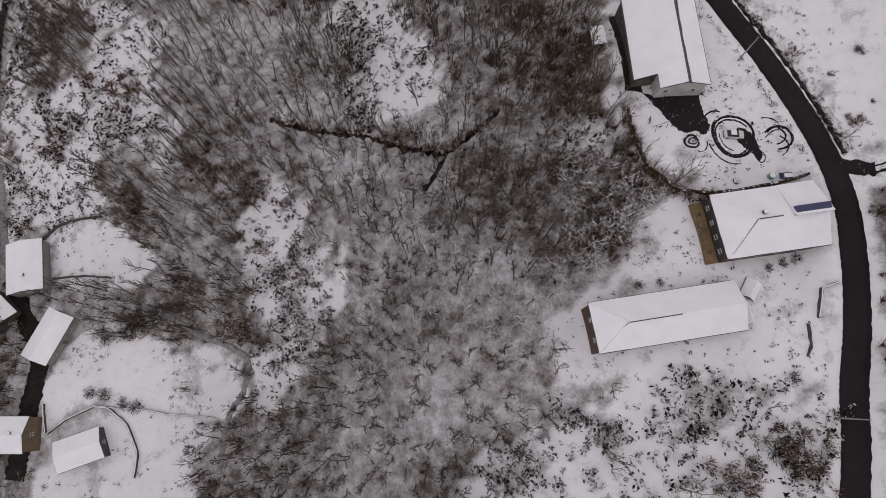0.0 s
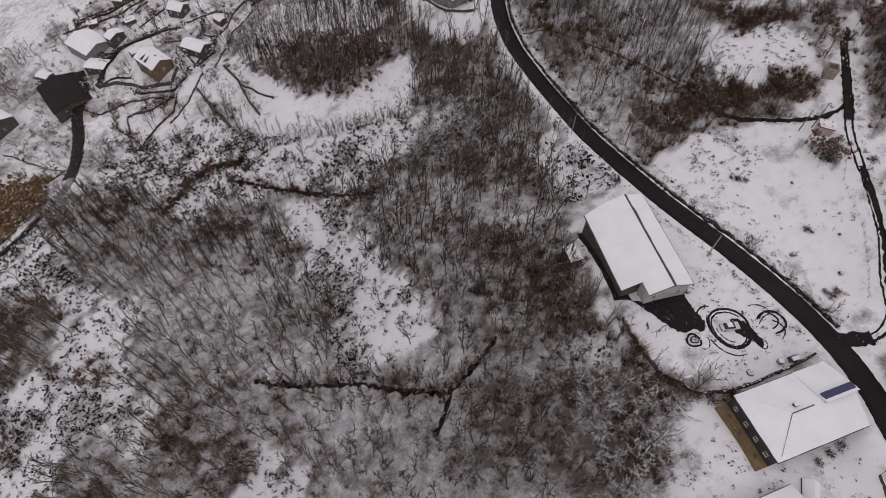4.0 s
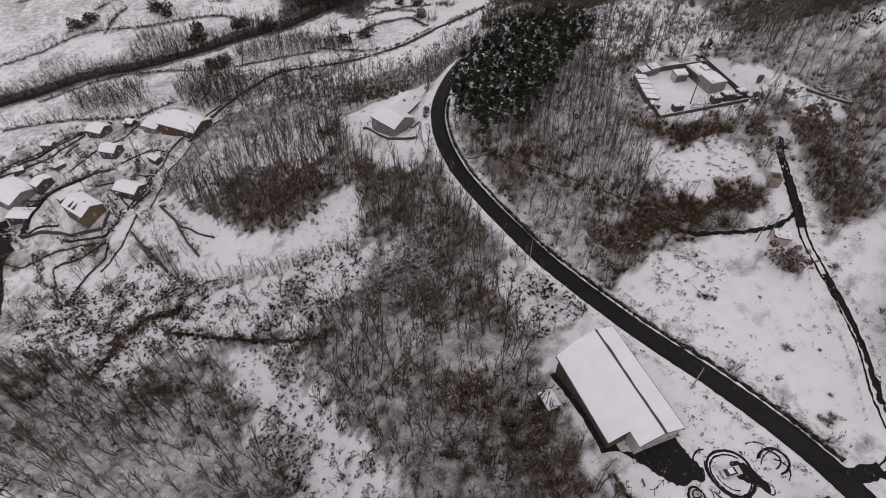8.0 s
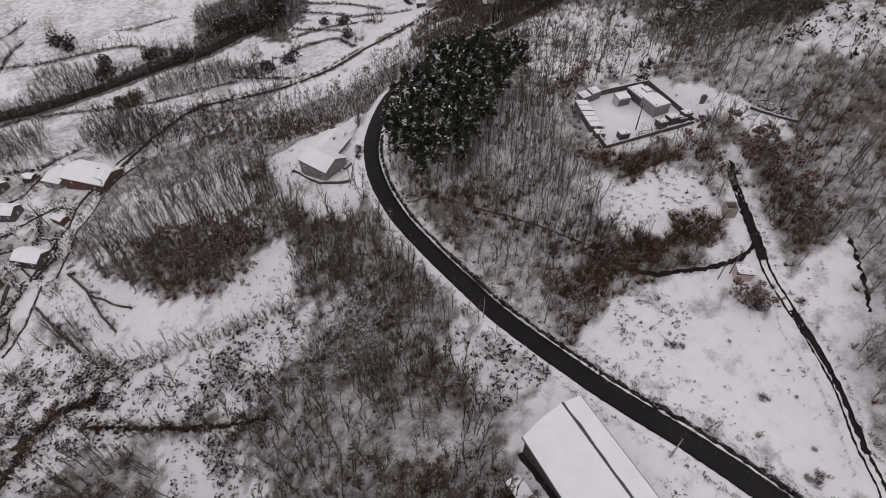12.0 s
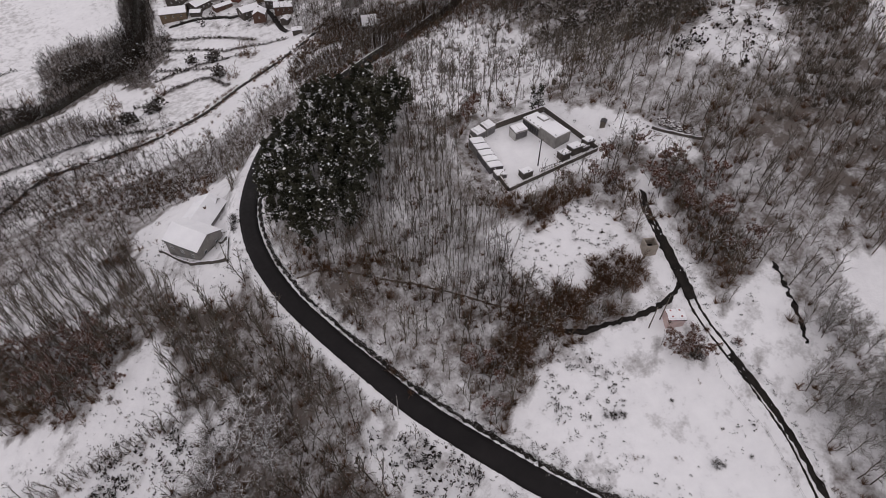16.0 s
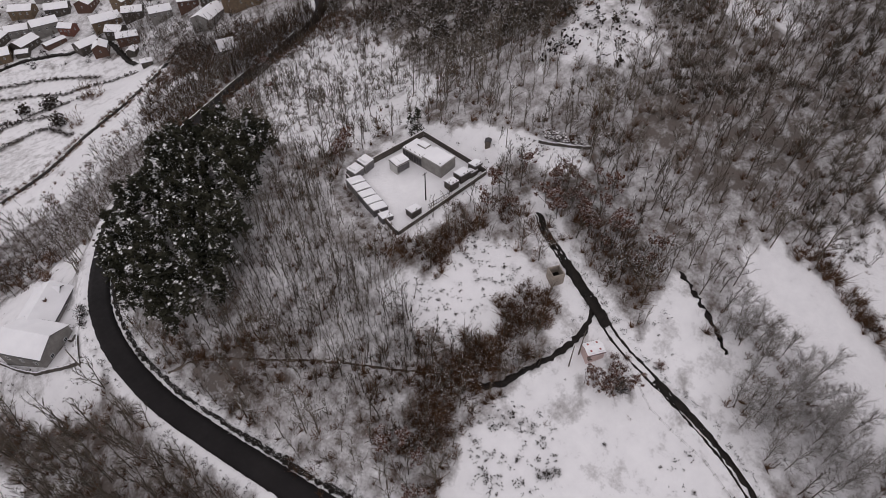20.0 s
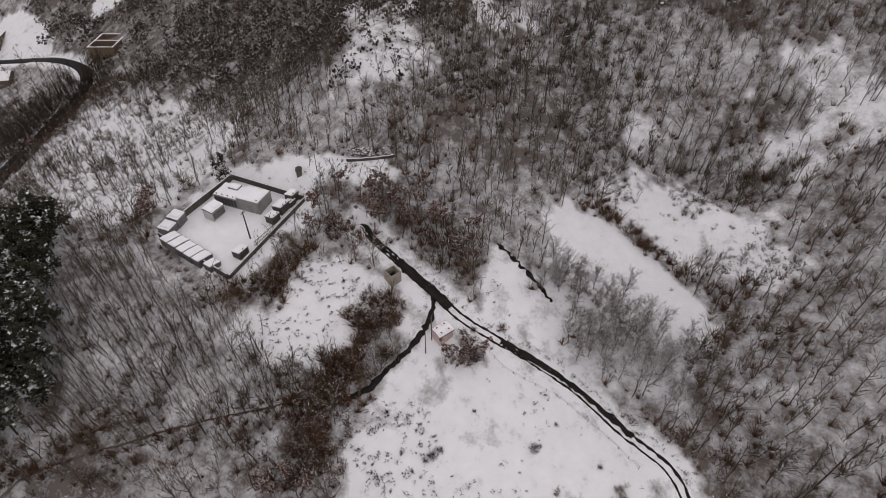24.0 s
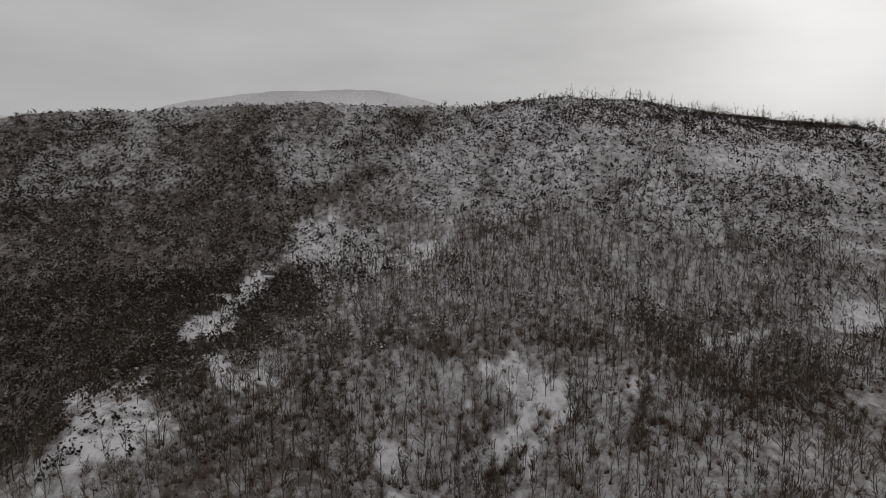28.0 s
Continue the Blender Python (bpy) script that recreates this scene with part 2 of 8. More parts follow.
# heights at the crossings: a row for each place in KX
KZ = np.array([
    [-74, -77, -81, -84, -83, -84, -84, -79],
    [-61, -53, -55, -45, -48, -63, -60, -72],
    [-51, -50, -42, -38, -48, -53, -50, -69],
    [-39, -39, -29, -36, -42, -38, -45, -67],
    [-23, -16, -13, -11, -26, -25, -42, -65],
    [-6, -3, -2, -5, -7, -5, -38, -60],
    [10, 8, 2, 1, 8, 11, -29, -57],
    [24, 21, 8, 12, 17, 8, -25, -54],
    [37, 39, 13, 26, 38, 9, -15, -43],
    [53, 62, 52, 44, 48, 32, 11, -17],
    [127, 101, 85, 76, 74, 71, 60, 37],
    [174, 170, 168, 167, 166, 163, 159, 148],
], float)


def hermite(k, v, x):
    """Smooth interpolation of the rows v, given at k, at the places x."""
    x = np.clip(x, k[0], k[-1])
    i = np.clip(np.searchsorted(k, x, side="right") - 1, 0, len(k) - 2)
    h = (k[i + 1] - k[i])[:, None]
    u = ((x - k[i])[:, None]) / h
    s = np.diff(v, axis=0) / np.diff(k)[:, None]
    t = np.concatenate([s[:1], (s[1:] + s[:-1]) / 2, s[-1:]], 0)
    return (2 * u**3 - 3 * u**2 + 1) * v[i] + (u**3 - 2 * u**2 + u) * h * t[i] + (3 * u**2 - 2 * u**3) * v[i + 1] + (u**3 - u**2) * h * t[i + 1]


def hills(x, y):
    """The broad height of the land, with the far ridges."""
    x, y = np.atleast_1d(np.asarray(x, float)), np.atleast_1d(np.asarray(y, float))
    a = hermite(KX, KZ, x)
    yy = np.clip(y, KY[0], KY[-1])
    i = np.clip(np.searchsorted(KY, yy, side="right") - 1, 0, len(KY) - 2)
    h = KY[i + 1] - KY[i]
    u, r = (yy - KY[i]) / h, np.arange(len(x))
    s = np.diff(a, axis=1) / np.diff(KY)
    t = np.concatenate([s[:, :1], (s[:, 1:] + s[:, :-1]) / 2, s[:, -1:]], 1)
    z = (2 * u**3 - 3 * u**2 + 1) * a[r, i] + (u**3 - 2 * u**2 + u) * h * t[r, i] + (3 * u**2 - 2 * u**3) * a[r, i + 1] + (u**3 - u**2) * h * t[r, i + 1]
    z += 170 * np.exp(-(((x - 1180) / 300) ** 2 + (np.abs(y - 230) / 400) ** 4))
    z -= 15 * np.clip((x - 250) / 200, 0, 1) * np.clip((-130 - y) / 110, 0, 1)
    z += 270 * np.exp(-(((x - 2100) / 600) ** 2 + ((y - 1500) / 700) ** 2))
    z += 5 * np.exp(-(((x + 100) / 25) ** 2 + ((y - 245) / 25) ** 2)) + 6 * np.exp(-(((x - 166) / 9) ** 2 + ((y - 48) / 12) ** 2))
    z += 45 * np.exp(-(((x + 900) / 400) ** 2)) + 60 * np.exp(-(((y - 1300) / 450) ** 2 + ((x + 300) / 700) ** 2))
    z -= np.clip(x - 450, 0, 900) * 0.05
    z -= 6.5 * np.exp(-(((x - 157) / 16) ** 2 + ((y - 146) / 18) ** 2)) + 4 * np.exp(-(((x - 78) / 40) ** 2 + ((y - 374) / 25) ** 2))
    return z


def along(points, step=2.0):
    """A smooth line through plan points, with a point about every step metres."""
    p = np.array(points, float)
    q = np.concatenate([[2 * p[0] - p[1]], p, [2 * p[-1] - p[-2]]])
    out = []
    for i in range(1, len(q) - 2):
        n = max(2, int(np.hypot(*(q[i + 1] - q[i])) / step))
        for u in np.arange(n) / n:
            out.append(0.5 * (2 * q[i] + (q[i + 1] - q[i - 1]) * u + (2 * q[i - 1] - 5 * q[i] + 4 * q[i + 1] - q[i + 2]) * u**2
                              + (3 * q[i] - q[i - 1] - 3 * q[i + 1] + q[i + 2]) * u**3))
    out.append(p[-1])
    return np.array(out)


def smooth(v, n):
    k = np.ones(2 * n + 1) / (2 * n + 1)
    return np.convolve(np.pad(v, n, mode="edge"), k, "valid")


def nearest(x, y, line):
    """Distance from places to a line of points, and the index of the closest point."""
    best, idx = np.full(len(x), 1e9), np.zeros(len(x), int)
    for i, (a, b) in enumerate(line[:, :2]):
        d = np.hypot(x - a, y - b)
        m = d < best
        best[m], idx[m] = d[m], i
    return best, idx


def inside(x, y, poly):
    p, r = np.array(poly, float), np.zeros(len(x), bool)
    for (x1, y1), (x2, y2) in zip(p, np.roll(p, -1, axis=0)):
        with np.errstate(divide="ignore", invalid="ignore"):
            r ^= ((y1 > y) != (y2 > y)) & (x < (x2 - x1) * (y - y1) / (y2 - y1) + x1)
    return r


ROAD = along([(40, -190), (58, -80), (73, -17), (76, 1), (79.5, 15), (82, 30), (82.5, 42), (80, 56), (73.5, 74), (67, 88), (61, 103), (54.5, 122),
              (50.5, 140), (47, 157), (44.5, 173), (44.5, 190), (48, 206), (56, 222), (69, 242), (90, 268), (120, 293), (150, 305), (180, 307), (202, 309), (215, 322), (220, 348), (220, 384), (221, 420), (214, 450), (198, 474)])
TRACK = along([(82, 49), (90, 46.5), (97, 50), (103, 60), (108.6, 70), (112, 81), (113.4, 90), (115, 98), (118.4, 106.4), (120.8, 112), (123.8, 119), (126.5, 126), (130, 131)])
BRANCH = along([(120, 107), (113, 106), (107, 107), (99, 110.5), (91, 114.5), (87, 122), (81, 131), (72, 146), (63, 159), (56, 169), (49, 176)])
LANE = along([(-120, -40), (-116, -3), (-116, 12), (-126, 26), (-139, 50), (-146, 90), (-151, 135), (-137, 158), (-130, 187), (-135, 225), (-131, 250), (-115, 268), (-92, 268), (-76, 262)])
LANE2 = along([(-92, 268), (-66, 262), (-54, 279), (-44, 296), (-26, 320), (-6, 338), (22, 337), (42, 337), (70, 343), (96, 358), (122, 369), (145, 379), (170, 396)])
RIVER = along([(-290, 370), (-220, 388), (-150, 398), (-119, 405), (-88, 404), (-66, 408), (-42, 417), (-16, 424), (8, 430), (32, 438), (50, 448), (66, 476), (87, 540), (110, 600)])
ROADZ = smooth(hills(ROAD[:, 0], ROAD[:, 1]), 14)
LANEZ, LANE2Z = smooth(hills(LANE[:, 0], LANE[:, 1]), 8), smooth(hills(LANE2[:, 0], LANE2[:, 1]), 8)

HEDGES = [
    [(75, 447), (93, 434), (106, 422), (119, 420), (141, 401)], [(79, 459), (93, 453), (108, 445), (128, 424)], [(64, 424), (79, 409), (90, 401)], [(42, 383), (50, 381), (64, 390), (84, 391), (90, 369)],
    [(14, 370), (27, 357), (42, 347), (54, 345)], [(-160, 456), (-143, 467), (-125, 469), (-96, 461), (-70, 461), (-40, 461)], [(-129, 507), (-111, 529), (-106, 536)], [(-190, 545), (-173, 551), (-154, 555), (-139, 559)],
    [(-47, 490), (-31, 489), (-6, 495)], [(59, 406), (83, 410), (115, 406)],
]
HEDGES += [[(-147, 380), (-116, 390), (-95, 392), (-70, 384), (-45, 369), (-32, 366), (-2, 364), (16, 360)], [(-160, 352), (-138, 346), (-108, 335), (-84, 321), (-65, 330)], [(-190, 448), (-175, 452), (-160, 456)], [(-118, 463), (-112, 486), (-106, 500)], [(-40, 461), (-20, 448), (-6, 436)]]
# bare alders by the river, and the thicket above the farmhouse
ALDERS = [(77, 568), (92, 560), (80, 513), (81, 450), (76, 437), (60, 414), (46, 392), (40, 425), (18, 437), (0, 440), (12, 507), (39, 496), (58, 486)]
LOWWOOD = [(-52, 314), (-55, 349), (-37, 352), (-12, 340), (14, 337), (36, 346), (0, 395), (10, 398), (42, 352), (30, 325), (-13, 312), (-37, 299)]

GROVES = [
    [(-98, 422), (-94, 440), (-77, 445), (-56, 435), (-53, 416), (-73, 408)], [(-130, 360), (-127, 374), (-90, 376), (-80, 344), (-82, 333), (-106, 339)],
    [(-28, 368), (-31, 403), (-10, 397), (7, 387), (30, 374), (33, 348), (-2, 364)], [(-69, 344), (-61, 373), (-45, 364), (-23, 326), (-35, 304), (-49, 303)], [(-121, 419), (-140, 416), (-153, 417), (-156, 436), (-135, 431)],
]
FAR_VILLAGE = [(96, 470), (150, 425), (165, 415), (190, 385), (228, 392), (232, 440), (200, 480), (160, 560), (96, 560)]

# open snow fields and yards, and scrub with little snow between
FIELDS = [
    [(66, 104), (77, 110), (88, 112), (105, 106), (106, 94), (110, 85), (104, 67), (97, 53), (87, 52), (76, 75), (63, 101)],
    [(89, 149), (98, 141), (106, 140), (115, 138), (119, 129), (118, 117), (109, 116), (100, 121), (93, 127), (89, 138)],
]
FIELDS += [
    [(102, 150), (109, 180), (135, 176), (142, 160), (148, 145), (149, 129), (141, 141), (135, 146), (128, 144), (117, 148)],
    [(154, 87), (160, 76), (153, 62), (145, 53), (137, 48), (134, 42), (127, 48), (129, 58), (140, 71), (139, 88)],
    [(133, 97), (135, 88), (126, 83), (116, 88), (117, 95), (126, 97)],
    [(39, 97), (62, 100), (73.5, 74), (80, 56), (81, 45), (58, 41), (44, 50), (39, 65)],
    [(38, 26), (43, 37), (53, 41), (79, 44), (79, 30), (75, 3), (57, 4), (45, 2), (25, 3), (21, 13), (27, 20)],
]
FIELDS += [
    [(-68, 244), (-49, 218), (-33, 198), (-16, 188), (-4, 192), (7, 196), (13, 188), (8, 169), (-8, 173), (-27, 174), (-44, 177), (-56, 188), (-64, 208), (-78, 227), (-72, 232)],
    [(-105, 18), (-81, 14), (-57, 13), (-54, -4), (-66, -6), (-66, -40), (-110, -40), (-113, 0)],
    [(-120, 45), (-111, 49), (-99, 49), (-88, 45), (-84, 38), (-89, 32), (-116, 34)],
]
FIELDS += [
    [(17, 246), (28, 252), (57, 249), (50, 226), (44, 210), (43, 196), (40, 186), (30, 186), (22, 198), (14, 216)],
    [(-81, 240), (-73, 251), (-64, 269), (-45, 298), (-35, 293), (-51, 277), (-63, 260), (-73, 237)],
    [(105, 114), (116, 116), (117, 108), (110, 98), (103, 101), (107, 107)],
    [(137, 150), (141, 141.5), (146, 128), (151.5, 128), (150.5, 142), (145, 151), (140, 159)],
]
FIELDS += [
    [(42, 326), (54, 308), (76, 308), (89, 320), (112, 327), (118, 343), (85, 344), (59, 332)],
    [(225, 350), (236, 358), (252, 398), (244, 424), (226, 402)], [(243, 336), (256, 320), (266, 336), (254, 346)], [(282, 346), (290, 328), (304, 342), (294, 356)], [(260, 288), (270, 276), (280, 286), (272, 296)], [(294, 410), (300, 386), (316, 398)],
]
GLADES = [
    [(248, 155), (257, 142), (280, 141), (296, 135), (305, 124), (286, 123), (275, 133), (259, 130), (244, 134), (238, 143)],
    [(225, 135), (230, 128), (218, 121), (219, 108), (212, 106), (205, 116), (210, 126)],
    [(216, 182), (224, 169), (201, 144), (182, 126), (177, 138), (180, 157)], [(290, 64), (307, 52), (310, 34), (299, 37), (278, 57)],
]
GLADES += [
    [(218, 37), (218, 25), (194, 11), (181, 10), (184, 21), (204, 31), (211, 38)], [(193, 37), (189, 25), (174, 18), (170, 25), (185, 35)],
    [(186, -3), (198, -20), (184, -16), (178, -1)], [(225, -49), (235, -87), (221, -78), (212, -46)],
    [(241, -115), (241, -147), (229, -138), (222, -114)], [(191, 75), (197, 63), (183, 63), (179, 74)],
]
SCRUBS = [
    [(23, 3), (34, 2), (42, 5), (60, 6), (74, 2), (70, -40), (0, -40), (5, -21), (9, -11), (23, -7)],
    [(-129, 91), (-110, 95), (-108, 108), (-94, 112), (-84, 105), (-84, 90), (-81, 78), (-78, 66), (-86, 65), (-92, 73), (-103, 75), (-107, 62), (-119, 51), (-135, 48), (-140, 70), (-140, 91)],
    [(-143, 128), (-134, 128), (-128, 100), (-138, 88), (-146, 90)],
    [(-56, 53), (-48, 58), (-36, 52), (-34, 44), (-35, 36), (-28, 33), (-30, 20), (-37, 15), (-43, 18), (-50, 26), (-54, 41)],
]
SCRUBS += [
    [(-170, 170), (-144, 172), (-118, 142), (-98, 113), (-108, 110), (-124, 122), (-150, 132)], [(-138, 64), (-107, 63), (-96, 52), (-110, 48), (-134, 48)],
]
SCRUBS += [
    [(-52, 14), (-37, 16), (-38, 0), (-48, -5), (-53, 0)],
    [(-38, 150), (-18, 138), (-19, 121), (-12, 103), (-8, 90), (-2, 72), (-7, 68), (-25, 75), (-30, 100), (-39, 122)],
    [(27, 52), (29, 59), (35, 62), (41, 61), (38, 52)],
    [(-66, 198), (-56, 187), (-44, 176), (-8, 171), (8, 168), (6, 155), (-13, 143), (-37, 154), (-62, 158), (-75, 145), (-85, 160), (-114, 178), (-120, 195), (-76, 207)],
    [(8, 166), (20, 156), (17, 149), (8, 155)], [(36, 128), (52, 121), (58, 100), (45, 97), (40, 102), (38, 113)],
]
SCRUBS += [
    [(165, 76), (177, 61), (173, 42), (157, 31), (150, 24), (148, 31), (149, 50), (153, 63)],
    [(110, 190), (124, 184), (142, 179), (156, 183), (178, 222), (192, 250), (190, 284), (176, 306), (156, 300), (150, 282), (124, 240), (108, 208)],
    [(166, 152), (172, 160), (186, 158), (194, 146), (188, 134), (174, 136)],
]
VILLAGE = [(-180, 225), (-167, 330), (-73, 325), (-38, 296), (-57, 272), (-72, 235), (-78, 185), (-126, 178), (-160, 180)]
PADS = [(51, 78, 12, -1.2), (66, 33, 13, -1.6), (46, 15, 13, -3.2), (35, 218, 12, -15.5), (62, 52, 13, -1.0)]


CEM = [(109.5, 177.0), (103.4, 152.2), (132.6, 148.6), (134.2, 172.0)]


def plot_level(x):
    """The floor of the walled graveyard, which rises eastwards."""
    return 13.7 + 0.095 * (x - 104)


def height(x, y):
    """The ground itself: the land with the road cut in, level plots under the buildings, and small unevenness."""
    x, y = np.atleast_1d(np.asarray(x, float)), np.atleast_1d(np.asarray(y, float))
    z = hills(x, y)
    for px, py, r, pz in PADS:
        w = np.clip(1.6 - np.hypot(x - px, y - py) / r, 0, 1)
        w = w * w * (3 - 2 * w) * 0.75
        z = z * (1 - w) + pz * w
    rough = np.zeros(len(x))
    for k, (fx, fy, a) in enumerate(((0.11, 0.07, 0.35), (-0.05, 0.13, 0.4), (0.31, 0.22, 0.13), (0.27, -0.36, 0.12), (0.021, 0.033, 1.1), (-0.037, 0.018, 0.9))):
        rough += a * np.sin(fx * x + fy * y + 1.7 * k)
    z = z + rough
    for line, lz, half, fall in ((ROAD, ROADZ, 3.2, 7.0), (LANE, LANEZ, 1.6, 4.0), (LANE2, LANE2Z, 1.4, 4.0)):
        near = (x > line[:, 0].min() - 12) & (x < line[:, 0].max() + 12) & (y > line[:, 1].min() - 12) & (y < line[:, 1].max() + 12)
        if near.any():
            d, i = nearest(x[near], y[near], line)
            w = np.clip((half + fall - d) / fall, 0, 1)
            w = w * w * (3 - 2 * w)
            z[near] = z[near] * (1 - w) + (lz[i] - 0.06) * w
    m = np.array(CEM).mean(0)
    near = np.hypot(x - m[0], y - m[1]) < 32
    if near.any():
        for grow_, w in ((1.35, 0.5), (1.18, 0.7), (1.06, 1.0)):
            hit = near & inside(x, y, m + (np.array(CEM) - m) * grow_)
            z[hit] = z[hit] * (1 - w) + plot_level(x[hit]) * w
    d, _ = nearest(x, y, RIVER)
    z -= 2.2 * np.exp(-((d / 4.0) ** 2))
    return z


def ground_at(x, y):
    return float(height([x], [y])[0])


# ---------------------------------------------------------------- mesh tools
def fast_mesh(name, verts, faces, size):
    """A mesh of many faces with the same number of corners."""
    me = bpy.data.meshes.new(name)
    verts, faces = np.asarray(verts, np.float32), np.asarray(faces, np.int32)
    me.vertices.add(len(verts))
    me.vertices.foreach_set("co", verts.ravel())
    me.loops.add(faces.size)
    me.loops.foreach_set("vertex_index", faces.ravel())
    me.polygons.add(len(faces))
    me.polygons.foreach_set("loop_start", np.arange(0, faces.size, size, dtype=np.int32))
    me.update(calc_edges=True)
    return me


def part(name, bm, material, parent=None, label=""):
    """One mesh object from a bmesh, under a thing or a part."""
    me = bpy.data.meshes.new(name)
    bm.to_mesh(me)
    bm.free()
    me.materials.append(material)
    ob = new(name, me)
    if parent is not None:
        ob.parent = parent
    return tagged(ob, label)


def share(name, me, material, parent, m=None, label=""):
    """An object on a mesh that is already there."""
    if not me.materials:
        me.materials.append(material)
    ob = new(name, me)
    ob.parent = parent
    if m is not None:
        ob.matrix_basis = m
    return tagged(ob, label)


def thing(name, m, label, category, group="", kind=""):
    ob = new(name)
    ob.matrix_basis = m
    return tagged(ob, label, category, group, kind)


def box(bm, x0, y0, z0, x1, y1, z1, m=None):
    vs = [bm.verts.new((x, y, z)) for x in (x0, x1) for y in (y0, y1) for z in (z0, z1)]
    for f in ((0, 1, 3, 2), (4, 6, 7, 5), (0, 4, 5, 1), (2, 3, 7, 6), (0, 2, 6, 4), (1, 5, 7, 3)):
        bm.faces.new([vs[i] for i in f])
    if m is not None:
        bmesh.ops.transform(bm, matrix=m, verts=vs)
    return vs


def boxed(x0, y0, z0, x1, y1, z1, bevel=0.0):
    bm = bmesh.new()
    box(bm, x0, y0, z0, x1, y1, z1)
    if bevel:
        bmesh.ops.bevel(bm, geom=bm.edges[:], offset=bevel, segments=1, affect="EDGES")
    return bm


def prism(bm, ring, z0, z1):
    """An upright body over a plan ring; z0 and z1 may be lists with a height per corner."""
    n = len(ring)
    a = z0 if hasattr(z0, "__len__") else [z0] * n
    b = z1 if hasattr(z1, "__len__") else [z1] * n
    lo = [bm.verts.new((x, y, z)) for (x, y), z in zip(ring, a)]
    hi = [bm.verts.new((x, y, z)) for (x, y), z in zip(ring, b)]
    for i in range(n):
        j = (i + 1) % n
        bm.faces.new((lo[i], lo[j], hi[j], hi[i]))
    bm.faces.new(hi)
    bm.faces.new(lo[::-1])


def slab(corners, thick):
    """A sloping plate: its upper corners in order, and its thickness downwards."""
    bm = bmesh.new()
    up = [bm.verts.new(c) for c in corners]
    lo = [bm.verts.new((c[0], c[1], c[2] - thick)) for c in corners]
    bm.faces.new(up)
    bm.faces.new(lo[::-1])
    for i in range(len(up)):
        j = (i + 1) % len(up)
        bm.faces.new((up[j], up[i], lo[i], lo[j]))
    bmesh.ops.recalc_face_normals(bm, faces=bm.faces[:])
    return bm


def tube(bm, p0, p1, r0, r1, n=6):
    p0, p1 = Vector(p0), Vector(p1)
    q = (p1 - p0).to_track_quat("Z", "Y")
    rings = []
    for p, r in ((p0, r0), (p1, r1)):
        rings.append([bm.verts.new(p + q @ Vector((r * math.cos(6.2832 * k / n), r * math.sin(6.2832 * k / n), 0))) for k in range(n)])
    for k in range(n):
        j = (k + 1) % n
        bm.faces.new((rings[0][k], rings[0][j], rings[1][j], rings[1][k]))
    bm.faces.new(rings[1])
    bm.faces.new(rings[0][::-1])


# ---------------------------------------------------------------- the ground
def spread(a, b, step, far, grow=1.22):
    inner = list(np.arange(a, b + step / 2, step))
    left, right, d = [], [], step
    while not left or left[-1] > -far:
        d *= grow
        left.append((left[-1] if left else a) - d)
    d = step
    while not right or right[-1] < far:
        d *= grow
        right.append((right[-1] if right else b) + d)
    return np.array(left[::-1] + inner + right)


gx, gy = spread(-215, 330, 2.2, 4200), spread(-60, 450, 2.2, 4200)
GX, GY = [a.ravel() for a in np.meshgrid(gx, gy, indexing="ij")]


def lattice(i, j, k):
    n = np.sin(i * 127.1 + j * 311.7 + k * 74.7) * 43758.5453
    return n - np.floor(n)


def wave(x, y, s, k):
    """Soft random unevenness from -1 to 1 with patches about twice s across."""
    out = 0.0
    for octave, (size, gain) in enumerate(((2.4 * s, 0.66), (1.05 * s, 0.34))):
        u, v = x / size + 0.3 * y / size, y / size - 0.3 * x / size
        i, j = np.floor(u), np.floor(v)
        a, b = u - i, v - j
        a, b = a * a * (3 - 2 * a), b * b * (3 - 2 * b)
        q = k * 3 + octave
        out = out + gain * ((lattice(i, j, q) * (1 - a) + lattice(i + 1, j, q) * a) * (1 - b) + (lattice(i, j + 1, q) * (1 - a) + lattice(i + 1, j + 1, q) * a) * b)
    return np.clip((out - 0.5) * 2.9, -1, 1)


def frayed(x, y, poly, amount=1.0):
    """As inside(), with an outline that wanders."""
    a = x + amount * (2.0 * wave(x, y, 4.7, 3) + 1.4 * wave(x, y, 1.8, 5))
    b = y + amount * (2.0 * wave(x, y, 4.3, 6) + 1.4 * wave(x, y, 1.7, 8))
    return inside(a, b, poly)


# the hillside: dark woods on its north flank, speckled heath above, a belt of woods below it
DARK_FLANK = [(540, 470), (540, -30), (428, -19), (413, 15), (386, 55), (370, 83), (340, 108), (307, 110), (268, 98), (261, 116), (228, 121), (215, 141), (196, 140), (182, 156), (192, 195), (205, 300), (300, 470)]
HEATH = [(470, 60), (330, 50), (305, 22), (276, -71), (262, -153), (275, -230), (330, -420), (520, -420), (520, 60)]
BELT = [(307, 60), (278, -16), (266, -94), (261, -165), (236, -163), (244, -80), (238, -3), (255, 51)]


STRIP_WOOD = [(120, 86), (141, 85), (140, 71), (135, 59), (131, 55), (125, 46), (108, 48), (112, 60), (114, 76), (118, 92), (135, 97)]
MEADOW = [(149, 89), (159, 83), (158, 75), (154, 64), (146, 54), (137, 45), (130, 46), (128, 54), (135, 64), (140, 74)]
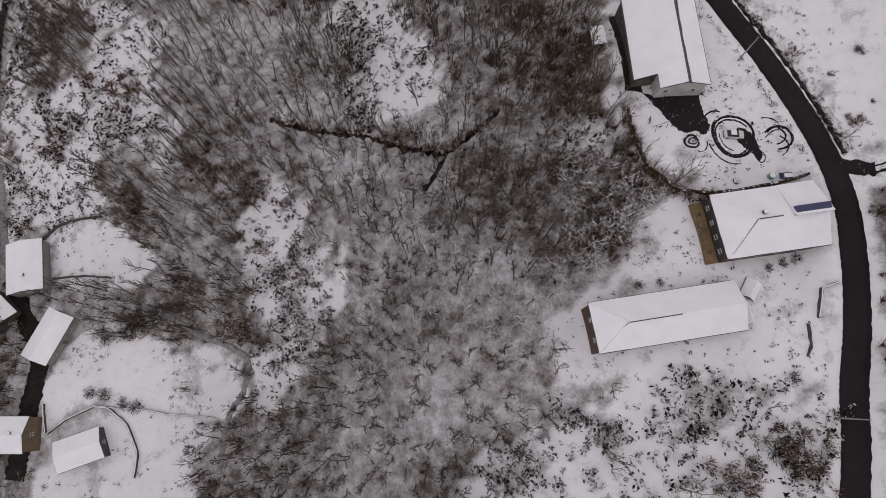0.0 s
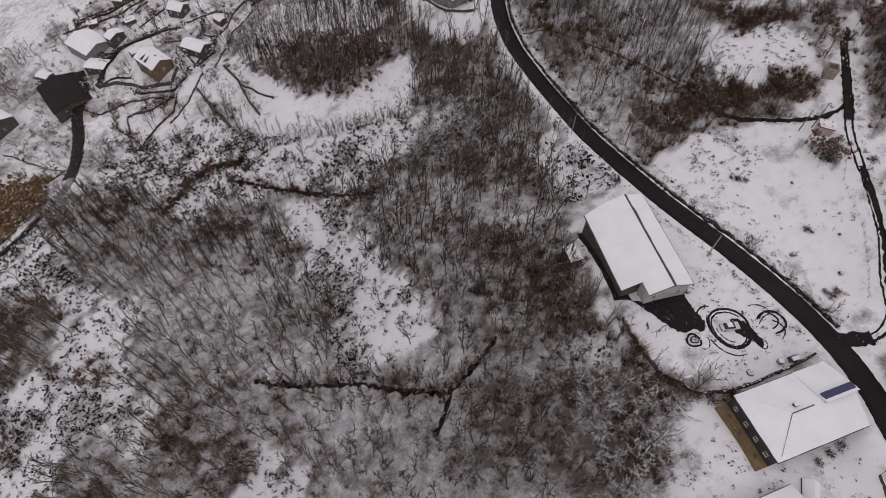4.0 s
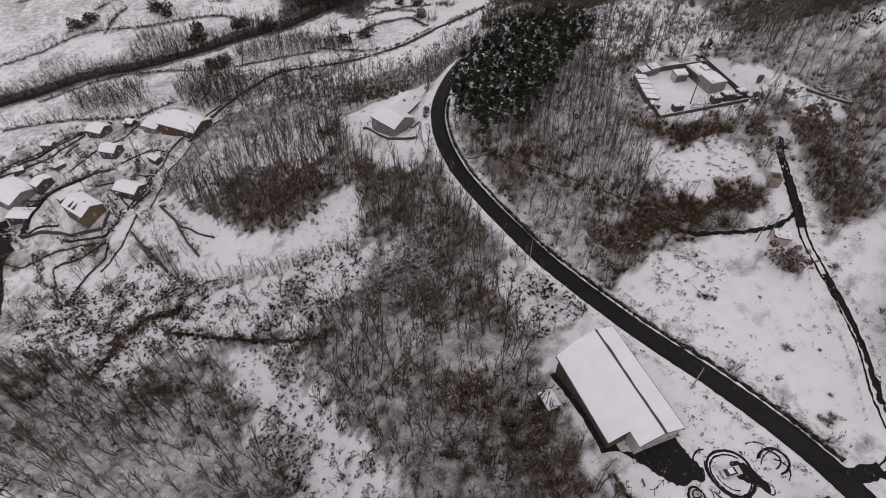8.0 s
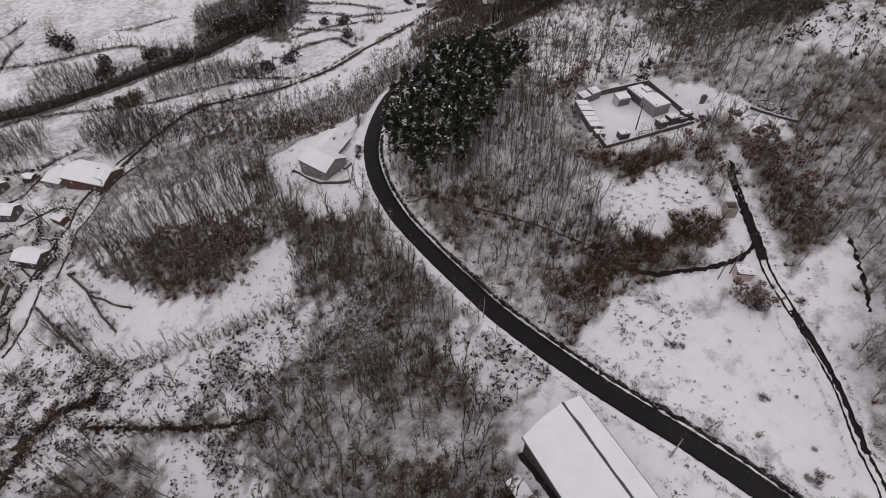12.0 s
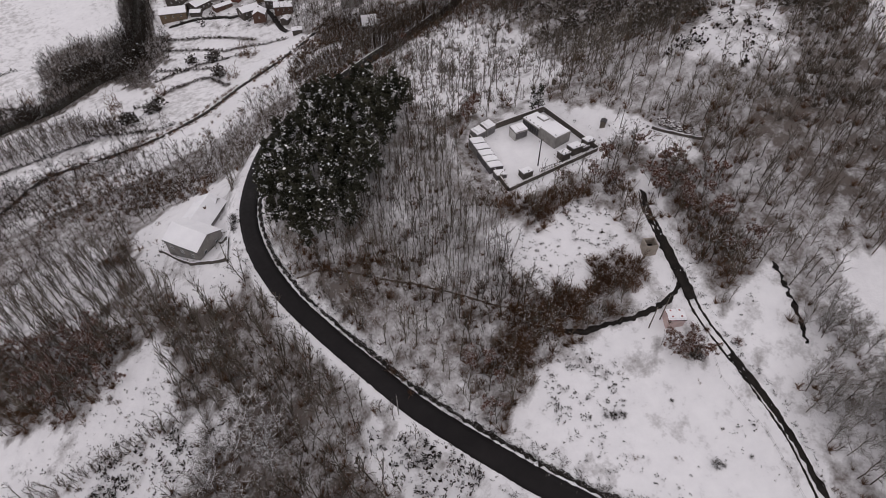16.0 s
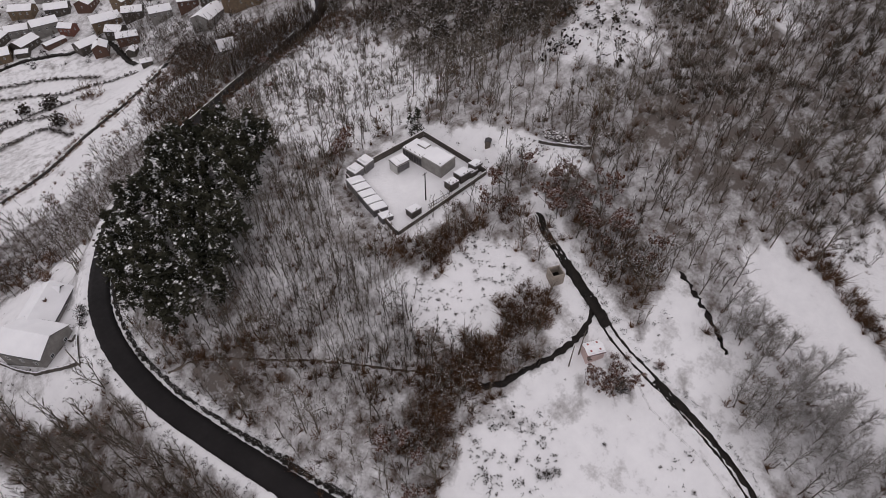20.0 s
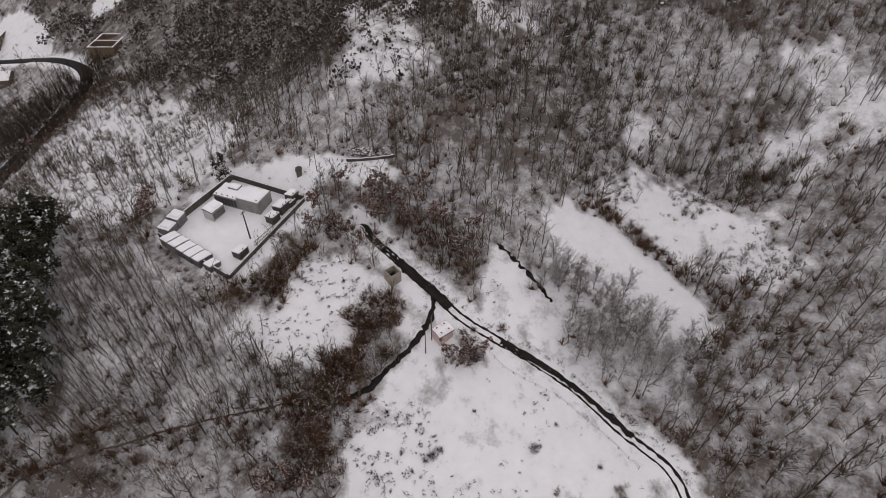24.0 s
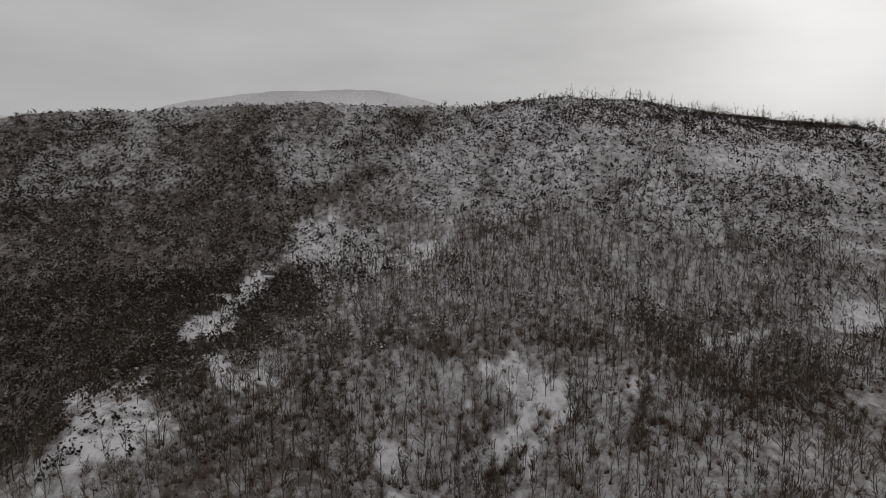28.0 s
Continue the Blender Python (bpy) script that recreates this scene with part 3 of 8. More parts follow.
# close brown woods, and grey woods that stand open over snow
CLOSE_WOODS = [
    [(-1, 105), (38, 95), (41, 73), (41, 60), (28, 59), (10, 66), (2, 81)],
    [(10, 53), (28, 52), (40, 54), (41, 40), (37, 29), (26, 24), (12, 31)],
    [(-10, 162), (22, 157), (36, 158), (44, 134), (48, 123), (37, 128), (20, 122), (2, 137)],
    [(15, 224), (32, 194), (40, 165), (46, 134), (32, 139), (19, 162), (16, 190)],
]
CLOSE_WOODS += [
    [(-60, 63), (-50, 60), (-56, 53), (-53, 41), (-50, 26), (-53, 16), (-60, 17), (-60, 38)],
    [(72, 131), (90, 116), (106, 111), (102, 121), (94, 126), (72, 148), (59, 164), (52, 177), (50, 160), (66, 145)],
]
GREY_WOODS = [
    [(-78, 98), (-52, 93), (-31, 91), (-28, 79), (-6, 69), (-12, 66), (-36, 73), (-50, 80), (-72, 83)],
    [(-100, 118), (-88, 148), (-56, 148), (-42, 125), (-48, 96), (-80, 100)],
    [(-33, 14), (-12, 15), (7, 8), (6, -10), (-11, -22), (-44, -25), (-39, -2)],
    [(-14, 136), (9, 121), (26, 107), (35, 86), (24, 75), (8, 82), (-3, 102)],
    [(60, 172), (75, 171), (92, 170), (102, 162), (98, 148), (87, 144), (72, 150), (60, 166)],
]
OPEN_WOOD = [(-62, 235), (-50, 262), (0, 262), (10, 235), (4, 212), (-20, 222), (-45, 228)]

INNER_WOOD = [(85, 187), (101, 186), (103, 178), (98, 170), (95, 160), (90, 151), (94, 144), (89, 130), (80, 128), (66, 150), (62, 165), (67, 172), (77, 182)]

PALE_WOOD = [(234, 80), (224, 40), (206, 35), (174, 40), (172, 78), (200, 84)]
ROUGH_HEATH = [(339, 120), (346, 96), (317, 64), (285, 67), (269, 85), (290, 110), (312, 122)]


def thickness(x, y):
    """Where the woods are close and dark (1) or open over snow (-1)."""
    d = 0.45 * wave(x, y, 9, 1) + 0.4 * wave(x, y, 3.5, 2)
    for p in CLOSE_WOODS:
        d = d + 0.50 * frayed(x, y, p, 2)
    for p in GREY_WOODS:
        d = d - 0.25 * frayed(x, y, p, 2)
    return np.clip(d - 1.1 * frayed(x, y, OPEN_WOOD, 3) - 0.7 * frayed(x, y, PALE_WOOD, 4), -1, 1)


def cover(x, y):
    """How much undergrowth and litter breaks the snow, from 0 to 1; woods get more, to paint in canopy shade."""
    d = thickness(x, y)
    # woodland floor: litter, plus the shade of dense twigs as ground colour
    c = 0.96 + 0.27 * d + 0.12 * wave(x, y, 2.4, 9)
    east = 0.88 + 0.26 * d + 0.08 * wave(x, y, 2.4, 9) + 0.07 * np.clip((x - 140) / 40, 0, 1) * np.clip((90 - y) / 40, 0, 1) + 0.10 * np.clip((x - 165) / 40, 0, 1)
    w = np.clip((x - 100) / 25, 0, 1)
    c = c * (1 - w) + east * w
    c = c + 0.16 * frayed(x, y, [(160, 80), (205, 85), (225, 105), (205, 118), (180, 128), (160, 122)], 3) + 0.10 * ((x > 132) & (x < 200) & (y > 90) & (y < 210))
    c = np.where(frayed(x, y, HEATH, 4), 0.66 + 0.20 * wave(x, y, 8, 4) + 0.22 * wave(x, y, 3.5, 6), c)
    c = np.where(frayed(x, y, BELT, 4), 0.90 + 0.14 * wave(x, y, 4, 7), c)
    c = np.where(frayed(x, y, DARK_FLANK, 5), 1.22 + 0.55 * np.clip(wave(x, y, 16, 4) - 0.4, -1, 0) * (x > 375) + 0.12 * wave(x, y, 5, 3), c)
    low = (y > 300 + 0.12 * x) & (x < 150)
    c = np.where(low, np.where(x < 15, 0.46, 0.22) + 0.26 * wave(x, y, 7, 5) + 0.12 * wave(x, y, 3, 8), c)
    c = np.where(low & (nearest(x, y, RIVER)[0] < 10.5), 1.2, c)
    for h in HEDGES:
        c = np.where(low & (nearest(x, y, along(h, 1.0))[0] < 1.5 + 0.9 * wave(x, y, 4, 2)), 1.0, c)
    c = np.where(frayed(x, y, ALDERS, 3), 1.15, np.where(frayed(x, y, LOWWOOD, 2), 0.85, c))
    for grove in GROVES:
        c = np.where(frayed(x, y, grove, 2), 0.55 + 0.3 * wave(x, y, 4, 3), c)
    c = np.where(frayed(x, y, FAR_VILLAGE, 1), 0.66 + 0.5 * wave(x, y, 4, 3), c)
    c = np.where(frayed(x, y, VILLAGE), 0.52 + 0.50 * wave(x, y, 5, 7), c)
    for p in SCRUBS:
        c = np.where(frayed(x, y, p, 2.2), 0.14 + 0.50 * np.clip((wave(x, y, 3.4, 6) - 0.15) / 0.4, 0, 1), c)
    c = np.where(frayed(x, y, INNER_WOOD, 2), 0.80 + 0.14 * wave(x, y, 3, 4), c)
    c = np.where(frayed(x, y, PALE_WOOD, 4), 0.90 + 0.18 * wave(x, y, 4, 6), c)
    c = np.where(frayed(x, y, ROUGH_HEATH, 4), 0.56 + 0.4 * wave(x, y, 5, 6), c)
    for k, p in enumerate(GLADES):
        c = np.where(frayed(x, y, p, 2.4), (0.22 if k < 2 else 0.50) + 0.36 * wave(x, y, 2.6, 5), c)
    c = np.where(frayed(x, y, OPEN_WOOD, 3), 0.40 + 0.25 * wave(x, y, 3, 4), c)
    for p in FIELDS:
        c = np.where(frayed(x, y, p), 0.13 + 0.5 * np.clip((wave(x, y, 3.6, 8) - 0.35) / 0.4, 0, 1), c)
    c = np.where(frayed(x, y, STRIP_WOOD, 1.5), 0.34 + 0.22 * wave(x, y, 3, 12), c)
    c = np.where(inside(x, y, MEADOW), 0.05, c)
    c = np.where(nearest(x, y, TRACK)[0] < 4.2, 0.3 + 0.2 * wave(x, y, 2.5, 4), c)
    c = np.where(inside(x, y, CEM), 0.02, c)
    d, _ = nearest(x, y, ROAD)
    c = np.where((d < 6.0) & ((y < 250) | (x > 207)), 0.42, c)
    c = np.where((d < 4.0) & ((y < 250) | (x > 207)), 0.05, c)
    far = np.hypot(x, y) > 700
    return np.where(far, 0.52 + 0.25 * wave(x, y, 60, 9), np.clip(c, 0, 1.4))


GZ = height(GX, GY)
nx, ny = len(gx), len(gy)
ids = np.arange(nx * ny).reshape(nx, ny)
quads = np.stack([ids[:-1, :-1], ids[1:, :-1], ids[1:, 1:], ids[:-1, 1:]], -1).reshape(-1, 4)
land = fast_mesh("ground", np.stack([GX, GY, GZ], 1), quads, 4)
land.materials.append(GROUND)
land.attributes.new("litter_shade", "FLOAT", "POINT").data.foreach_set("value", cover(GX, GY).astype(np.float32))
land.polygons.foreach_set("use_smooth", np.ones(len(quads), bool))
tagged(new("ground", land), "snow-covered hillside with litter and tree shade in its colour", "ground", kind="structure")


def strip(name, line, zs, offs, lift, material, label, category, kind="structure", parent=None, wob=0.0, rng=None):
    """A ribbon of ground along a line: offs are the sideways places of its long edges, with rims that go down into the soil."""
    d = np.gradient(line, axis=0)
    d /= np.maximum(np.hypot(d[:, 0], d[:, 1]), 1e-6)[:, None]
    side = np.stack([d[:, 1], -d[:, 0]], 1)
    rows = []
    if zs is None:
        level = smooth(np.max([height(*(line + side * o).T) for o in offs], axis=0), 2)
    cols = [offs[0], *offs, offs[-1]]
    for k, o in enumerate(cols):
        w = rng.normal(0, wob, len(line)) if rng is not None else 0.0
        p = line + side * (o + (w if 0 < k < len(cols) - 1 else (w if rng is not None else 0.0)))[:, None] if rng is not None else line + side * o
        z = (zs if zs is not None else level) + (lift if 0 < k < len(cols) - 1 else lift - 0.5)
        rows.append(np.column_stack([p, z]))
    v = np.stack(rows, 1)
    n, m = v.shape[:2]
    i = np.arange(n * m).reshape(n, m)
    q = np.stack([i[:-1, :-1], i[:-1, 1:], i[1:, 1:], i[1:, :-1]], -1).reshape(-1, 4)
    me = fast_mesh(name, v.reshape(-1, 3), q, 4)
    me.materials.append(material)
    ob = new(name, me)
    if parent is not None:
        ob.parent = parent
        return tagged(ob, label)
    return tagged(ob, label, category, kind=kind)


ROADFINE = np.stack([np.interp(np.arange(0, len(ROAD) - 1, 0.34), np.arange(len(ROAD)), ROAD[:, k]) for k in (0, 1)], 1)
ROADFZ = np.interp(np.arange(0, len(ROAD) - 1, 0.34), np.arange(len(ROAD)), ROADZ)
road_rng = np.random.default_rng(3)
strip("road", ROADFINE, ROADFZ, [-2.65, -1.3, 0.0, 1.3, 2.65], 0.12, ASPHALT, "wet dark asphalt lane cleared of snow", "road", wob=0.07, rng=road_rng)

# ---------------------------------------------------------------- trees and scrub
def segs_mesh(segs):
    """Tapered three-sided twigs: rows of two ends and two radii. Gives corners and quads."""
    s = np.array(segs, float)
    p0, p1, r0, r1 = s[:, 0:3], s[:, 3:6], s[:, 6], s[:, 7]
    d = p1 - p0
    d /= np.maximum(np.linalg.norm(d, axis=1), 1e-6)[:, None]
    ref = np.where(np.abs(d[:, 2:3]) > 0.9, [[1.0, 0, 0]], [[0, 0, 1.0]])
    a = np.cross(d, ref)
    a /= np.linalg.norm(a, axis=1)[:, None]
    b = np.cross(a, d)
    ring = []
    for p, r in ((p0, r0), (p1, r1)):
        for k in range(3):
            c, q = math.cos(2.0944 * k + 0.5236), math.sin(2.0944 * k + 0.5236)
            ring.append(p + (a * c + b * q) * r[:, None])
    v = np.stack(ring, 1).reshape(-1, 3)
    o = 6 * np.arange(len(s))[:, None]
    f = np.concatenate([o + np.array([[k, (k + 1) % 3, 3 + (k + 1) % 3, 3 + k]]) for k in range(3)], 0)
    return v, f


def ribbons(rows, rng):
    """Slender twigs: rows of two ends and a width, tapered. Gives corners and triangles."""
    s = np.array(rows, float)
    p0, p1, w = s[:, 0:3], s[:, 3:6], s[:, 6:7]
    d = p1 - p0
    ln = np.maximum(np.linalg.norm(d, axis=1), 1e-6)[:, None]
    a = np.cross(d / ln, rng.normal(0, 1, d.shape))
    a /= np.maximum(np.linalg.norm(a, axis=1), 1e-6)[:, None]
    v = np.stack([p0 - a * w * 0.6, p0 + a * w * 0.6, p1], 1).reshape(-1, 3)
    return v, np.arange(3 * len(s)).reshape(-1, 3)


def grow(rng, p, d, length, r, n, bend, up=0.0):
    """A bent limb as n pieces from p along d; gives the pieces and the places along it."""
    out, spots = [], [(p.copy(), d.copy())]
    for k in range(n):
        d = d + rng.normal(0, bend, 3) + np.array([0, 0, up])
        d /= np.linalg.norm(d)
        q = p + d * length / n
        ra, rb = r * (1 - 0.75 * k / n), r * (1 - 0.75 * (k + 1) / n)
        out.append((*p, *q, ra, rb))
        p = q
        spots.append((p.copy(), d.copy()))
    return out, spots


def bare_tree(rng, tall, reach, limbs, subs, twigs, start=0.3, stems=1, fat=1.0, steep=(0.65, 1.2), crook=0.1, pieces=2, loose=0.6):
    """A leafless tree: the pieces of its stems and limbs, and its twigs."""
    wood, twig = [], []
    for _ in range(stems):
        lean = rng.normal(0, 0.06 if stems == 1 else 0.17, 3)
        body, spots = grow(rng, np.array([*(rng.normal(0, 0.02 if stems == 1 else 0.3, 2)), -0.4]), np.array([lean[0], lean[1], 1.0]),
                           tall * rng.uniform(0.8, 1.0) + 0.4, 0.0135 * tall / stems**0.35, 3, 0.06, 0.05)
        wood += body
        for i in range(limbs):
            u = start + (0.97 - start) * (i + rng.uniform(0, 0.9)) / limbs
            k = min(int(u * 3), 2)
            p = spots[k][0] + (spots[k + 1][0] - spots[k][0]) * (u * 3 - k)
            az, el = rng.uniform(0, 6.283), rng.uniform(*steep)
            d = np.array([math.cos(az) * math.cos(el), math.sin(az) * math.cos(el), math.sin(el)])
            ln = reach * (1.2 - 0.7 * u) * rng.uniform(0.7, 1.2)
            l1, s1 = grow(rng, p, d, ln, 0.0078 * tall * (1.2 - 0.6 * u), pieces, crook, 0.05)
            wood += l1
            for j in range(subs):
                t = pieces * rng.uniform(0.2, 1.0)
                q = min(int(t), pieces - 1)
                a = s1[q][0] + (s1[q + 1][0] - s1[q][0]) * (t - q)
                e = s1[q + 1][1] + rng.normal(0, 0.7 * loose, 3) + np.array([0, 0, 0.15])
                e /= np.linalg.norm(e)
                m = ln * rng.uniform(0.35, 0.65)
                twig.append((*a, *(a + e * m), 0.085 * fat))
                for w in range(twigs):
                    a2 = a + e * m * rng.uniform(0.2, 1.0)
                    e2 = e + rng.normal(0, loose, 3) + np.array([0, 0, 0.15])
                    e2 /= np.linalg.norm(e2)
                    twig.append((*a2, *(a2 + e2 * m * rng.uniform(0.4, 0.9)), 0.05 * fat))
    return wood, twig


def leaf_tufts(rng, n, size, places, flat=0.6):
    """Small crossing blades round given places. Gives corners and quads."""
    c = places[rng.integers(0, len(places), n)] + rng.normal(0, size * 1.2, (n, 3))
    a = rng.normal(0, 1, (n, 3))
    a[:, 2] *= flat
    a /= np.linalg.norm(a, axis=1)[:, None]
    b = np.cross(a, rng.normal(0, 1, (n, 3)))
    b /= np.linalg.norm(b, axis=1)[:, None]
    s = size * rng.uniform(0.6, 1.4, (n, 1))
    n3 = np.cross(a, b) * s * 0.25
    v = np.stack([c - a * s, c - b * s * 0.6 + n3, c + a * s, c + b * s * 0.6 - n3], 1).reshape(-1, 3)
    return v, np.arange(4 * n).reshape(n, 4)


def scrub_shape(rng, n, wide, tall):
    """A low shrub: stems that fan out, and a rough mass of blades."""
    segs = []
    for _ in range(n):
        az, el = rng.uniform(0, 6.283), rng.uniform(0.35, 1.4)
        ln = rng.uniform(0.6, 1.1)
        d = np.array([math.cos(az) * math.cos(el) * wide, math.sin(az) * math.cos(el) * wide, math.sin(el) * tall]) * ln
        segs.append((0, 0, -0.1, *d, 0.03, 0.015))
    tips = np.array([s[3:6] for s in segs]) * rng.uniform(0.45, 1.0, (n, 1))
    return segs, tips


def halved(f):
    """Quads as triangles."""
    return f if f.shape[1] == 3 else np.concatenate([f[:, [0, 1, 2]], f[:, [0, 2, 3]]])


def stamped(shapes, spots, rng, smin, smax):
    """One set of corners and quads from many copies of a few shapes set down at spots (x, y, z)."""
    vs, fs, base = [], [], 0
    shapes = [(v, halved(f)) for v, f in shapes]
    pick = rng.integers(0, len(shapes), len(spots))
    for k, (v, f) in enumerate(shapes):
        at = spots[pick == k]
        if not len(at):
            continue
        yaw, sc = rng.uniform(0, 6.283, len(at)), rng.uniform(smin, smax, len(at))
        c, s = np.cos(yaw) * sc, np.sin(yaw) * sc
        x = v[None, :, 0] * c[:, None] - v[None, :, 1] * s[:, None] + at[:, 0:1]
        y = v[None, :, 0] * s[:, None] + v[None, :, 1] * c[:, None] + at[:, 1:2]
        z = v[None, :, 2] * (sc * rng.uniform(0.85, 1.15, len(at)))[:, None] + at[:, 2:3]
        vs.append(np.stack([x, y, z], -1).reshape(-1, 3))
        fs.append((f[None] + base + (np.arange(len(at)) * len(v))[:, None, None]).reshape(-1, 3))
        base += len(at) * len(v)
    return np.concatenate(vs), np.concatenate(fs)


def joined(*pairs):
    vs, fs, base = [], [], 0
    for v, f in pairs:
        vs.append(v)
        fs.append(halved(f) + base)
        base += len(v)
    return np.concatenate(vs), np.concatenate(fs)


rng = np.random.default_rng(11)
TALL = [bare_tree(rng, 12.5, 3.3, 8, 4, 3, 0.25, fat=1.75, steep=(0.85, 1.3), loose=0.38) for _ in range(5)]
MID = [bare_tree(rng, 11.5, 2.6, 5, 3, 3, 0.25, 2, fat=1.75, steep=(1.0, 1.4), crook=0.06, loose=0.3) for _ in range(6)]
COPPICE = [bare_tree(rng, 6.5, 1.9, 3, 3, 4, 0.2, 3, fat=1.6, steep=(0.95, 1.38), loose=0.35) for _ in range(4)]
THIN = [bare_tree(rng, 10.0, 2.2, 8, 3, 4, 0.15, fat=1.35, steep=(0.95, 1.38), crook=0.06, loose=0.32) for _ in range(5)]
BIG = [bare_tree(rng, 13, 4.6, 10, 3, 4, 0.25, fat=1.6, steep=(0.45, 1.15), crook=0.22) for _ in range(3)]
CROOKED = [bare_tree(rng, 8.5, 4.0, 9, 4, 5, 0.2, fat=1.2, steep=(0.25, 1.0), crook=0.28) for _ in range(5)]
SLOPETREE = [bare_tree(rng, 8.5, 2.5, 6, 3, 3, 0.12, fat=2.2, steep=(0.8, 1.3), pieces=1) for _ in range(5)]
FARTREE = [bare_tree(rng, 8.0, 3.0, 5, 3, 1, 0.08, fat=2.6, pieces=1) for _ in range(5)]


def shape(t):
    """A tree as one set of corners and quads; its limbs and twigs are slender."""
    solid, limbs = [w for w in t[0] if w[6] > 0.055], [(*w[:6], 2.4 * w[6]) for w in t[0] if w[6] <= 0.055]
    return joined(segs_mesh(solid), ribbons(limbs + t[1], rng)) if solid else ribbons(limbs + t[1], rng)


def shrub(rng, n, wide, tall, blades, size):
    s, tips = scrub_shape(rng, n, wide, tall)
    return joined(ribbons([(*q[:6], 0.07) for q in s], rng), leaf_tufts(rng, blades, size, tips))


def brushy(rng, n, wide, tall, w, blades, size):
    """A leafless bush: slender shoots that fan out into a dome and fork, with a few withered leaves."""
    az, r = rng.uniform(0, 6.283, n), wide * np.sqrt(rng.uniform(0, 1, n))
    tip = np.stack([r * np.cos(az), r * np.sin(az), tall * np.sqrt(np.clip(1.05 - (r / wide) ** 2, 0, 1)) * rng.uniform(0.6, 1.05, n)], 1)
    foot = np.column_stack([0.35 * tip[:, :2] + rng.normal(0, 0.12 * wide, (n, 2)), np.full(n, -0.1)])
    fork = foot + (tip - foot) * rng.uniform(0.3, 0.7, (n, 1))
    side = tip + rng.normal(0, 0.28 * wide, (n, 3))
    rows = np.concatenate([np.column_stack([foot, tip, np.full(n, w)]), np.column_stack([fork, side, np.full(n, 0.7 * w)])])
    return joined(ribbons(rows, rng), leaf_tufts(rng, blades, size, tip))


SHRUBS = [brushy(rng, 14, 1.0, 0.9, 0.11, 9, 0.15) for _ in range(6)]
BROOM = [brushy(rng, 20, 1.1, 1.8, 0.11, 12, 0.15) for _ in range(5)]
LOWSCRUB = [brushy(rng, 8, 0.7, 0.5, 0.10, 6, 0.13) for _ in range(5)]
BUSHY = [brushy(rng, 26, 1.5, 2.2, 0.12, 16, 0.17) for _ in range(5)]
CANES = [ribbons([(0, 0, -0.1, *d) for d in np.column_stack([slimmer.normal(0, 1.3, 48), slimmer.normal(0, 1.3, 48), slimmer.uniform(0.8, 3.4, 48), slimmer.uniform(0.07, 0.12, 48)])], slimmer) for slimmer in [np.random.default_rng(q) for q in (5, 6, 7, 8)]]


def clump(rng, n, wide, tall, size):
    """A low rounded cushion of heather: short blades over a dome."""
    az, r = rng.uniform(0, 6.283, n), wide * np.sqrt(rng.uniform(0, 1, n))
    dome = np.stack([r * np.cos(az), r * np.sin(az), tall * np.sqrt(np.clip(1 - (r / wide) ** 2, 0, 1)) * rng.uniform(0.5, 1.0, n)], 1)
    return leaf_tufts(rng, n, size, dome, 0.8)


HILLSCRUB = [clump(rng, 22, 1.2, 2.0, 0.36) for _ in range(5)]
CLUMPS = [clump(rng, 11, 0.44, 0.5, 0.31) for _ in range(6)]

# every possible place for a tree or shrub, with what grows there
def scatter(x0, x1, y0, y1, step):
    a, b = [g.ravel() for g in np.meshgrid(np.arange(x0, x1, step), np.arange(y0, y1, step), indexing="ij")]
    return a + rng.uniform(-0.5, 0.5, len(a)) * step, b + rng.uniform(-0.5, 0.5, len(b)) * step


near_x, near_y = scatter(-215, 182, -75, 460, 3.05)
mid_x, mid_y = scatter(182, 300, -150, 270, 3.1)
hill_x, hill_y = scatter(182, 490, -360, 420, 5.8)
keep = ~((hill_x < 300) & (hill_y > -150) & (hill_y < 270))
hill_x, hill_y = np.concatenate([mid_x, hill_x[keep]]), np.concatenate([mid_y, hill_y[keep]])
sx, sy = np.concatenate([near_x, hill_x]), np.concatenate([near_y, hill_y])
spots_z = height(sx, sy)
in_field, in_scrub = np.zeros(len(sx), bool), np.zeros(len(sx), bool)
for p in FIELDS:
    in_field |= frayed(sx, sy, p)
for p in SCRUBS:
    in_scrub |= frayed(sx, sy, p, 2.2)
in_field |= inside(sx, sy, FIELDS[5])
in_scrub &= ~in_field
in_glade = np.zeros(len(sx), bool)
for p in GLADES:
    in_glade |= frayed(sx, sy, p, 2.4)
in_village = frayed(sx, sy, VILLAGE)
PINEWOOD = [(52, 186), (55, 178), (66, 174), (80, 177), (93, 187), (102, 206), (104, 224), (94, 236), (80, 238), (66, 226), (55, 210), (53, 200)]
in_pines = frayed(sx, sy, PINEWOOD)
valley = (sy > 318 + 0.12 * sx) & (sx < 150)
ways = np.minimum.reduce([nearest(sx, sy, ROAD)[0], nearest(sx, sy, TRACK)[0] + 0.4, nearest(sx, sy, LANE)[0] + 2.0, nearest(sx, sy, LANE2)[0] + 2.5])
BUILT = [(225, 312, 11), (51, 78, 15), (66, 34, 15), (46, 15, 18), (35, 218, 16), (33, 200, 9), (119, 163, 18), (101, 163, 8), (103, 172, 6), (118, 284, 9), (135, 293, 9), (118, 118, 4), (108, 101, 4), (62, 52, 12), (-56, 290, 16), (-124, 37, 12), (-111, 16, 10), (-116, -10, 10),
         (-100, -14, 9), (-137, 279, 12), (-104, 252, 10), (-80, 254, 8), (-92, 287, 8), (-102, 314, 8), (-182, 245, 12)]
free = ways > 5.2
for bx, by, br in BUILT:
    free &= np.hypot(sx - bx, sy - by) > br
hill = sx > 182
dense = thickness(sx, sy)
